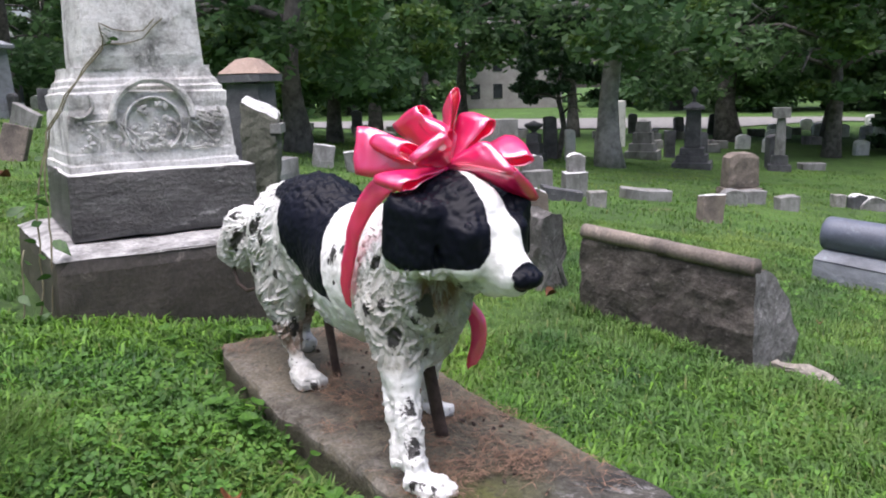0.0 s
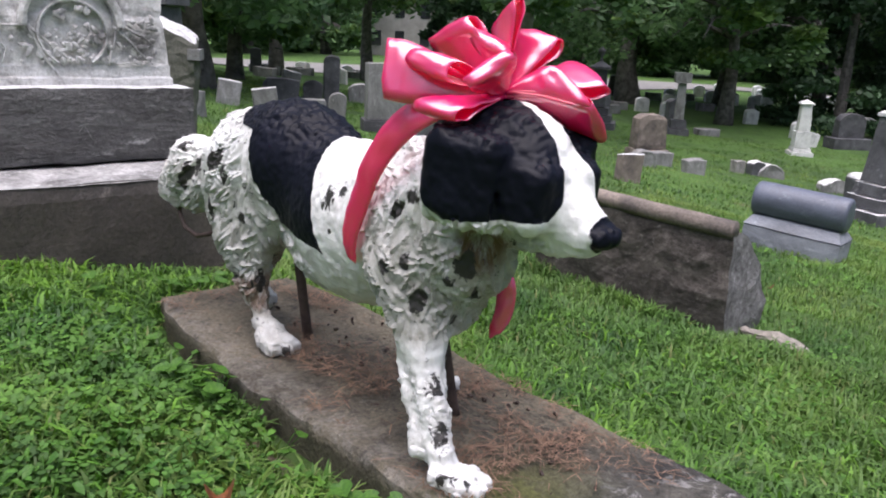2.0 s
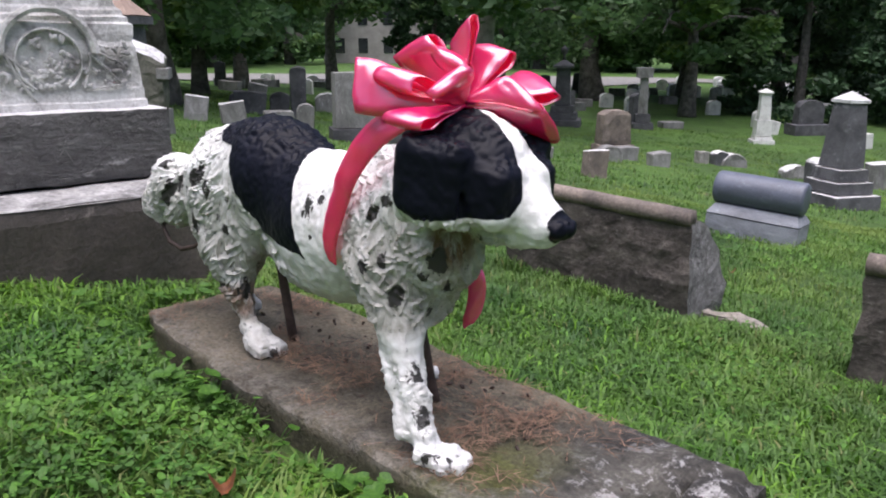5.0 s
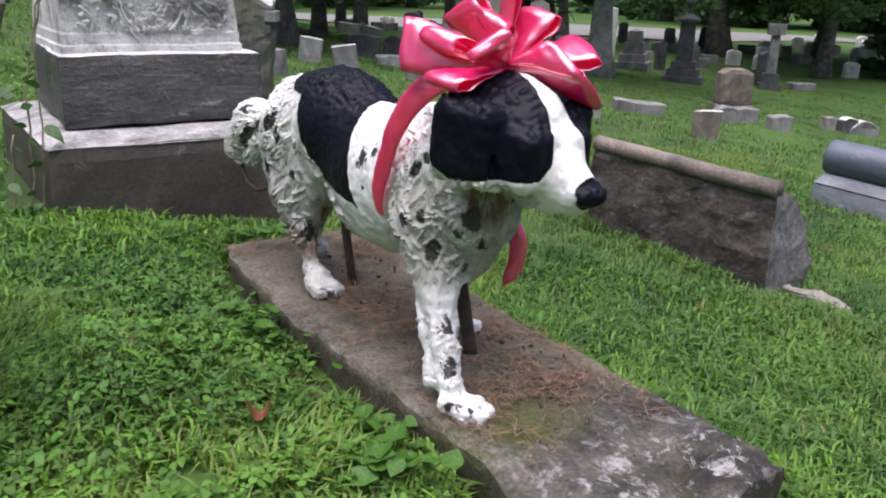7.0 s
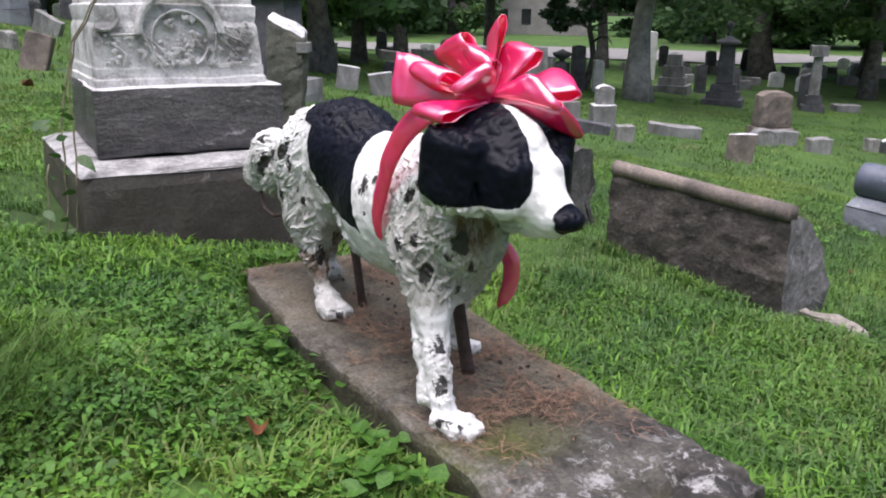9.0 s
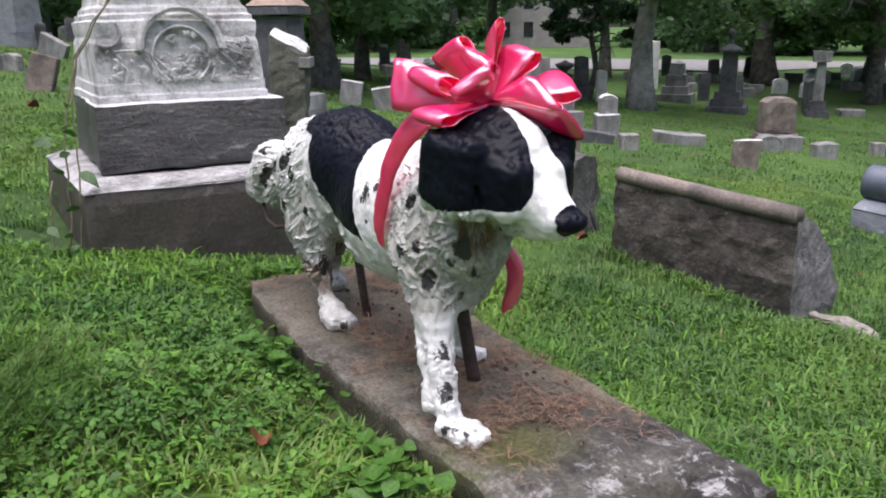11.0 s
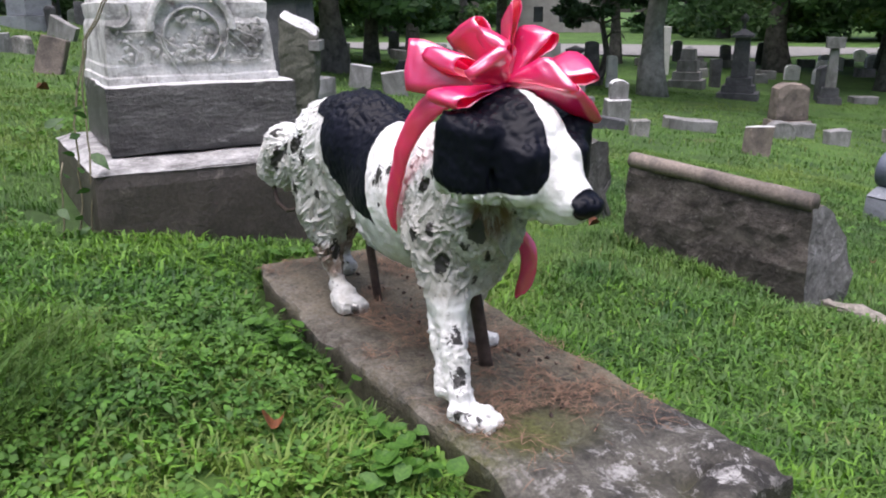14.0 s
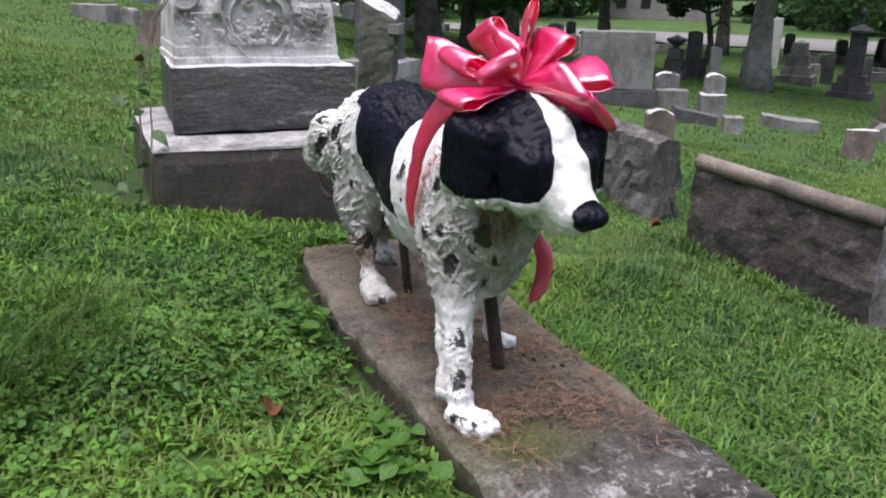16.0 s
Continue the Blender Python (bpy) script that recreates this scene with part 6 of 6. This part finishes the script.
def clear_of_stones(x, y):
    keep = ~((x > -1.22) & (x < 0.74) & (y > -0.285 + 0.03 * np.sin(x * 9)) & (y < 0.325 + 0.02 * np.sin(x * 14)))
    c, s = math.cos(radians(-8.5)), math.sin(radians(-8.5))
    u, v = (x + 2.17) * c + (y + 0.235) * s, -(x + 2.17) * s + (y + 0.235) * c
    keep &= ~((np.abs(u) < 0.55) & (np.abs(v) < 0.52))
    keep &= ~((x > -1.45) & (x < -0.42) & (y > 1.85) & (y < 2.17))
    keep &= ~((x > 0.28) & (x < 1.2) & (y > 1.72) & (y < 2.1))
    ragged = 0.7 + 0.6 * vnoise(np.stack([x, y, np.zeros(len(x))], 1), 0.05, 77)
    for a, b, r in BARE_SPOTS:
        keep &= np.hypot(x - a, y - b) > r * ragged
    return keep


def local_ground(x, y):
    p = np.stack([x, y, np.zeros(len(x))], 1)
    h = ground_z(x, y) + (vnoise(p, 0.5, 3) - 0.5) * 0.05 + (vnoise(p, 0.16, 4) - 0.5) * 0.025
    w = np.clip(1 - np.hypot(np.clip(np.abs(x + 0.27) - 0.95, 0, None), np.clip(np.abs(y - 0.03) - 0.27, 0, None)) / 0.25, 0, 1)
    return h * (1 - w) + w * np.minimum(h, 0.012)


def blades(name, count, r0, r1, length, width, seed, label, mat=None):
    rs = np.random.default_rng(seed)
    x, y = wedge_points(count, r0, r1, rs, 97, 214 if r1 < 4 else 190)
    p = np.stack([x, y, np.zeros(len(x))], 1)
    thick = vnoise(p, 0.45, 61) * 0.6 + vnoise(p, 0.13, 62) * 0.4
    keep = np.clip((thick - 0.15) * 2.6, 0.5, 1)
    if mat:
        keep = keep * (1 - 0.75 * np.clip((y + 0.1) / 0.4, 0, 1))
    k = clear_of_stones(x, y) & (rs.random(len(x)) < keep)
    x, y, thick = x[k], y[k], thick[k]
    n = len(x)
    z = local_ground(x, y) - 0.006
    ln = length * rs.uniform(0.45, 1.35, n) * (0.5 + 0.95 * thick)
    a = rs.uniform(0, 2 * np.pi, n)
    bend = rs.uniform(0.3, 1.5, n)
    d = np.stack([np.cos(a), np.sin(a)], 1)
    q = np.stack([-np.sin(a), np.cos(a)], 1)
    w = width * rs.uniform(0.6, 1.4, n)
    o = np.stack([x, y, z], 1)
    up = np.array([0, 0, 1.0])
    mid = o + np.concatenate([d * (ln * 0.25 * bend)[:, None], (ln * 0.62)[:, None]], 1)
    tip = o + np.concatenate([d * (ln * 0.75 * bend)[:, None], (ln * (1.0 - 0.42 * bend))[:, None]], 1)
    side = np.concatenate([q * w[:, None] / 2, np.zeros((n, 1))], 1)
    v = np.stack([o - side, o + side, mid + side * 0.85, mid - side * 0.85, tip], 1).reshape(-1, 3)
    b = np.arange(n)[:, None] * 5
    f = np.concatenate([b + np.array([[0, 1, 2]]), b + np.array([[0, 2, 3]]), b + np.array([[3, 2, 4]])])
    ob = raw(name, v, f, mat or GRASS)
    return tagged(ob, label, "grass", kind="stuff")


blades("grass", 170000, 0.5, 3.6, 0.070, 0.0068, 71, "fresh green lawn grass round the statue")
blades("fresh_grass", 42000, 0.5, 3.4, 0.085, 0.0085, 74, "broad bright blades of grass and weeds in the lawn", FRESHGRASS)
blades("grass", 190000, 3.6, 9.0, 0.052, 0.0052, 72, "green lawn grass between the graves")
blades("grass", 110000, 9.0, 26.0, 0.06, 0.013, 73, "green lawn grass on the far slope")


def clover(count, r0, r1, size, seed):
    rs = np.random.default_rng(seed)
    x, y = wedge_points(count, r0, r1, rs, 97, 214 if r1 < 4 else 190)
    p = np.stack([x, y, np.zeros(len(x))], 1)
    right = np.clip((y - 0.15) / 0.3, 0, 1)
    near = np.clip(1 - (np.abs(y + 0.27) / 0.35), 0, 1) * (x > -1.4) * (x < 0.8)
    k = clear_of_stones(x, y) & (rs.random(len(x)) < np.clip((vnoise(p, 0.4, 65) - 0.36) * 3.0 + near * 0.5, 0.10, 1) * (1 - 0.7 * right))
    x, y = x[k], y[k]
    n = len(x)
    z = local_ground(x, y) + rs.uniform(0.012, 0.055, n)
    vs, fs = [], []
    turn = rs.uniform(0, 2 * np.pi, n)
    tilt = rs.normal(0, 0.35, (n, 2))
    s = size * rs.uniform(0.6, 1.3, n)
    m = 0
    for leaf in range(3):
        a = turn + leaf * 2 * np.pi / 3
        d, q = np.stack([np.cos(a), np.sin(a)], 1), np.stack([-np.sin(a), np.cos(a)], 1)
        pts = []
        for u, w, h in ((0.05, 0, 0), (0.6, 0.48, 0.10), (1.05, 0.34, 0.0), (0.95, 0, -0.06), (1.05, -0.34, 0.0), (0.6, -0.48, 0.10)):
            xy = d * (u * s)[:, None] + q * (w * s)[:, None]
            zz = h * s + (xy * tilt).sum(1)
            pts.append(np.concatenate([xy, zz[:, None]], 1) + np.stack([x, y, z], 1))
        vs.append(np.stack(pts, 1).reshape(-1, 3))
        b = np.arange(n)[:, None] * 6 + m
        fs += [b + np.array([t]) for t in ([0, 1, 3], [1, 2, 3], [0, 3, 5], [3, 4, 5])]
        m += n * 6
    ob = raw("clover", np.concatenate(vs), np.concatenate(fs), CLOVER)
    return tagged(ob, "low clover patches in the lawn", "clover", kind="stuff")


clover(46000, 0.5, 3.8, 0.0155, 81)
clover(16000, 3.8, 8.0, 0.02, 82)


def ovate_leaves(count, r0, r1, size, seed):
    """Broad pointed leaves of low weeds among the grass, thickest before the statue's stone."""
    rs = np.random.default_rng(seed)
    x, y = wedge_points(count, r0, r1, rs, 97, 214)
    p = np.stack([x, y, np.zeros(len(x))], 1)
    side = np.clip((0.1 - y) / 0.3, 0.25, 1)
    k = clear_of_stones(x, y) & (rs.random(len(x)) < np.clip((vnoise(p, 0.30, 66) * 0.7 + vnoise(p, 0.1, 67) * 0.3 - 0.34) * 3.2, 0.06, 1) * side)
    x, y = x[k], y[k]
    n = len(x)
    a, lift = rs.uniform(0, 2 * np.pi, n), rs.uniform(0.1, 1.0, n)
    s = size * rs.uniform(0.55, 1.4, n)
    o = np.stack([x, y, local_ground(x, y) + rs.uniform(0.008, 0.05, n)], 1)
    d = np.stack([np.cos(a), np.sin(a), lift], 1)
    q = np.stack([-np.sin(a), np.cos(a), rs.normal(0, 0.3, n)], 1)
    rows = []
    for u, w, h in ((0, 0, 0), (0.35, 0.30, 0.05), (0.70, 0.24, 0.0), (1.0, 0, -0.35), (0.70, -0.24, 0.0), (0.35, -0.30, 0.05), (0.45, 0, -0.05)):
        rows.append(o + d * (u * s)[:, None] + q * (w * s)[:, None] + np.stack([np.zeros(n), np.zeros(n), h * s], 1))
    v = np.stack(rows, 1).reshape(-1, 3)
    b = np.arange(n)[:, None] * 7
    f = np.concatenate([b + np.array([t]) for t in ([0, 1, 6], [1, 2, 6], [2, 3, 6], [3, 4, 6], [4, 5, 6], [5, 0, 6])])
    return tagged(raw("lawn_weeds", v, f, BROADLEAF), "broad leaves of low weeds among the grass", "weeds", kind="stuff")


ovate_leaves(20000, 0.5, 3.4, 0.022, 83)


def leaf_mesh():
    bm = bmesh.new()
    c = bm.verts.new((0, 0, -0.12))
    n = 12
    ring, mid = [], []
    for i in range(n):
        t = 2 * math.pi * i / n
        rad = (0.80 + 0.20 * math.cos(t)) * {0: 1.22, 1: 0.92, 11: 0.92, 6: 0.62}.get(i, 1.0)
        ring.append(bm.verts.new((math.cos(t) * rad, math.sin(t) * rad * 0.86, 0.12 * abs(math.sin(t)) - 0.06 * math.cos(t))))
        mid.append(bm.verts.new((math.cos(t) * rad * 0.5, math.sin(t) * rad * 0.43, -0.03 + 0.05 * abs(math.sin(t)))))
    for i in range(n):
        j = (i + 1) % n
        bm.faces.new([c, mid[i], mid[j]])
        bm.faces.new([mid[i], ring[i], ring[j], mid[j]])
    me = bpy.data.meshes.new("leaf")
    bm.to_mesh(me)
    bm.free()
    me.polygons.foreach_set("use_smooth", [True] * len(me.polygons))
    me.materials.append(BROADLEAF)
    return me


LEAF = leaf_mesh()


def broad_weed(x, y, count, size, seed):
    """A clump of heart-shaped leaves on stalks."""
    r = random.Random(seed)
    z = float(local_ground(np.array([x]), np.array([y]))[0])
    e = thing("broadleaf_weed", Matrix.Translation((x, y, z)), "clump of broad heart-shaped green leaves by the stone", "weed", "broadleaf weeds")
    for k in range(count):
        a, q = r.uniform(0, 6.283), r.uniform(0.02, 0.09)
        px, py, h = q * math.cos(a), q * math.sin(a), r.uniform(0.035, 0.10)
        s = size * r.uniform(0.6, 1.2)
        o = new("leaf", LEAF)
        o.parent = e
        o.matrix_local = pose(px, py, h, r.uniform(-25, 25), r.uniform(-25, 25), r.uniform(0, 360)) @ Matrix.Scale(s, 4)
        bm = bmesh.new()
        rod_mesh(bm, [(px * 0.2, py * 0.2, -0.02), (px * 0.7, py * 0.7, h * 0.6), (px, py, h - 0.1 * s)], [0.0015] * 3, 4)
        part("stalk", bm, BROADLEAF, e)


for i, (x, y, c, s) in enumerate([(0.17, -0.36, 10, 0.035), (0.09, -0.34, 8, 0.030), (0.24, -0.40, 9, 0.033), (-0.52, -0.34, 9, 0.030), (-0.66, -0.33, 9, 0.030), (-0.60, -0.40, 8, 0.026), (-1.1, -0.30, 7, 0.026),
                                  (-0.40, -0.33, 6, 0.022), (-0.28, -0.31, 6, 0.020), (-1.32, -0.42, 8, 0.03), (-1.36, -0.1, 8, 0.03), (-1.4, 0.05, 8, 0.03), (-1.5, -0.62, 8, 0.026), (-0.85, -0.31, 7, 0.024), (0.33, -0.36, 6, 0.028)]):
    broad_weed(x, y, c, s, 400 + i)


def dry_needles():
    rs = np.random.default_rng(91)
    n = 11000
    x, y = rs.uniform(-1.15, 0.45, n), rs.uniform(-0.22, 0.25, n)
    p = np.stack([x, y, np.zeros(n)], 1)
    k = rs.random(n) < np.clip((vnoise(p, 0.17, 92) * 0.6 + vnoise(p, 0.05, 93) * 0.4 - 0.49) * 6.0, 0.02, 1) * np.clip((0.5 - x) * 3, 0, 1) * np.where((x - 0.06) ** 2 + (y - 0.09) ** 2 < 0.035, 1.9, 0.8)
    x, y = x[k], y[k]
    n = len(x)
    a = rs.uniform(0, 2 * np.pi, n)
    ln = rs.uniform(0.02, 0.06, n)
    z = np.full(n, ZS + 0.006) + rs.uniform(0, 0.008, n)
    d = np.stack([np.cos(a), np.sin(a), rs.normal(0, 0.12, n)], 1) * ln[:, None]
    q = np.stack([-np.sin(a), np.cos(a), np.zeros(n)], 1) * 0.0009
    o = np.stack([x, y, z], 1)
    v = np.stack([o - q, o + q, o + d * 0.5 + q + [0, 0, 0.002], o + d * 0.5 - q + [0, 0, 0.002], o + d], 1).reshape(-1, 3)
    b = np.arange(n)[:, None] * 5
    f = np.concatenate([b + np.array([t]) for t in ([0, 1, 2], [0, 2, 3], [3, 2, 4])])
    tagged(raw("pine_needles", v, f, NEEDLES), "dry brown pine needles scattered on the flat stone", "needles", kind="stuff")


dry_needles()


def bark_debris():
    """Dark crumbs of bark and cones lying among the needles."""
    r = random.Random(17)
    bm = bmesh.new()
    for k in range(80):
        x, y = r.gauss(-0.40, 0.28), r.gauss(0.10, 0.09)
        if k % 3 == 0:
            x, y = r.gauss(0.05, 0.25), r.gauss(0.02, 0.10)
        if not (-1.1 < x < 0.6 and -0.2 < y < 0.24):
            continue
        q = r.uniform(0.002, 0.007)
        bmesh.ops.create_icosphere(bm, subdivisions=1, radius=q, matrix=pose(x, y, ZS + q * 0.35, r.uniform(0, 360), r.uniform(0, 360), 0) @ Matrix.Diagonal((1.6, 0.8, 0.7, 1)))
    jitter(bm, 0.004, 0.006, 18)
    tagged(part("bark_debris", bm, IRON, None), "dark crumbs of bark scattered on the flat stone", "debris", kind="stuff")


bark_debris()


def dead_leaf(x, y, size, seed, z=0.02):
    r = random.Random(seed)
    bm = bmesh.new()
    n = 14
    c = bm.verts.new((0, 0, 0))
    rings = []
    for q in (0.5, 1.0):
        rings.append([bm.verts.new((math.cos(t) * size * q * (1.0 - 0.25 * q), math.sin(t) * size * q * r.uniform(0.75, 1.0), size * (1.1 * math.cos(t) ** 2 * q * q + 0.12 * r.random()))) for t in (2 * math.pi * i / n for i in range(n))])
    for i in range(n):
        j = (i + 1) % n
        bm.faces.new([c, rings[0][i], rings[0][j]])
        bm.faces.new([rings[0][i], rings[1][i], rings[1][j], rings[0][j]])
    ob = part("dead_leaf", bm, DEADLEAF, None, smooth=True)
    ob.matrix_world = pose(x, y, float(local_ground(np.array([x]), np.array([y]))[0]) + z, r.uniform(-20, 20), r.uniform(-20, 20), r.uniform(0, 360))
    tagged(ob, "curled orange-brown dead leaf in the grass", "leaf", "dead leaves")


for i, (x, y, s) in enumerate([(-0.015, -0.56, 0.036), (-1.55, 1.72, 0.035), (0.1, 2.9, 0.03), (-6.5, -0.4, 0.06), (-0.75, 2.95, 0.03)]):
    dead_leaf(x, y, s, 500 + i, 0.062)


def tall_tuft(x, y, seed, count=150):
    rs = np.random.default_rng(seed)
    px, py = x + rs.normal(0, 0.07, count), y + rs.normal(0, 0.09, count)
    z = local_ground(px, py)
    ln = rs.uniform(0.10, 0.25, count)
    a = rs.normal(0.6, 0.9, count)
    d = np.stack([np.cos(a), np.sin(a)], 1)
    side = np.stack([-np.sin(a), np.cos(a), np.zeros(count)], 1) * 0.0022
    o = np.stack([px, py, z], 1)
    rows = []
    for s in (0, 0.35, 0.7, 1.0):
        c = o + np.concatenate([d * (ln * 0.75 * s * s)[:, None], (ln * (s - 0.32 * s * s))[:, None]], 1)
        w = side * (1 - 0.9 * s)
        rows += [c - w, c + w]
    v = np.stack(rows, 1).reshape(-1, 3)
    b = np.arange(count)[:, None] * 8
    f = np.concatenate([b + np.array([[2 * k, 2 * k + 1, 2 * k + 3, 2 * k + 2]]) for k in range(3)])
    tagged(raw("grass_tuft", v, f, GRASS), "tuft of long fine unmown grass", "grass", "grass tufts", kind="stuff")


for i, (x, y) in enumerate([(-0.45, -1.00), (-0.30, -1.06), (-0.62, -1.00), (-0.78, -1.06), (-0.18, -1.14), (-0.50, -1.10)]):
    tall_tuft(x, y, 600 + i)


def fringe(name, pts, count, length, width, spread, seed, label, mat=None):
    """Longer, broader grass left by the mower along the edge of a stone."""
    rs = np.random.default_rng(seed)
    pts = np.array(pts)
    seg_len = np.hypot(*np.diff(pts, axis=0).T)
    k = rs.choice(len(seg_len), count, p=seg_len / seg_len.sum())
    t = rs.random(count)
    c = pts[k] + (pts[k + 1] - pts[k]) * t[:, None]
    clump = vnoise(np.concatenate([c, np.zeros((count, 1))], 1), 0.12, seed)
    keep = rs.random(count) < np.clip((clump - 0.25) * 2.2, 0.1, 1)
    c = c[keep] + rs.normal(0, spread, (keep.sum(), 2))
    ok = clear_of_stones(c[:, 0], c[:, 1])
    c = c[ok]
    n = len(c)
    ln, a, bend = length * rs.uniform(0.5, 1.4, n), rs.uniform(0, 2 * np.pi, n), rs.uniform(0.3, 1.3, n)
    d, q = np.stack([np.cos(a), np.sin(a)], 1), np.stack([-np.sin(a), np.cos(a)], 1)
    o = np.stack([c[:, 0], c[:, 1], local_ground(c[:, 0], c[:, 1]) - 0.005], 1)
    side = np.concatenate([q * (width * rs.uniform(0.5, 1.3, n))[:, None] / 2, np.zeros((n, 1))], 1)
    rows = []
    for s, w in ((0, 0.7), (0.4, 1.0), (0.75, 0.7), (1.0, 0.05)):
        m = o + np.concatenate([d * (ln * 0.8 * bend * s * s)[:, None], (ln * (s - 0.40 * bend * s * s))[:, None]], 1)
        rows += [m - side * w, m + side * w]
    v = np.stack(rows, 1).reshape(-1, 3)
    b = np.arange(n)[:, None] * 8
    f = np.concatenate([b + np.array([[2 * k, 2 * k + 1, 2 * k + 3, 2 * k + 2]]) for k in range(3)])
    tagged(raw(name, v, f, mat or GRASS), label, "grass", kind="stuff")


fringe("edge_grass", [(-1.15, 0.42), (-0.5, 0.45), (0.0, 0.44), (0.4, 0.44), (0.80, 0.42), (0.92, 0.15)], 6000, 0.080, 0.011, 0.065, 701, "bright broad grass along the flat stone", FRESHGRASS)
fringe("edge_grass", [(-1.45, -0.75), (-1.45, 0.35), (-1.5, 0.5)], 2200, 0.085, 0.010, 0.07, 702, "long grass and weeds before the monument")
fringe("edge_grass", [(-1.3, -0.40), (-0.6, -0.45), (-0.2, -0.50), (0.3, -0.52)], 1500, 0.08, 0.009, 0.09, 703, "bright grass beside the flat stone")
fringe("edge_grass", [(-1.25, -0.31), (-0.5, -0.31), (0.05, -0.30), (0.5, -0.29), (0.75, -0.25)], 1300, 0.075, 0.008, 0.025, 705, "grass and weeds against the flat stone")
fringe("edge_grass", [(0.0, -0.62), (0.25, -0.58), (0.45, -0.50)], 500, 0.075, 0.007, 0.10, 706, "tufts of broad pale grass blades")
fringe("edge_grass", [(-0.3, 0.8), (0.4, 0.9), (1.0, 0.9), (0.6, 1.4), (-0.6, 1.3)], 2600, 0.085, 0.008, 0.16, 707, "longer grass left in clumps on the lawn")
fringe("edge_grass", [(-1.5, 1.80), (-0.9, 1.80), (-0.4, 1.82)], 1500, 0.07, 0.008, 0.03, 704, "grass along the foot of the fallen headstone")
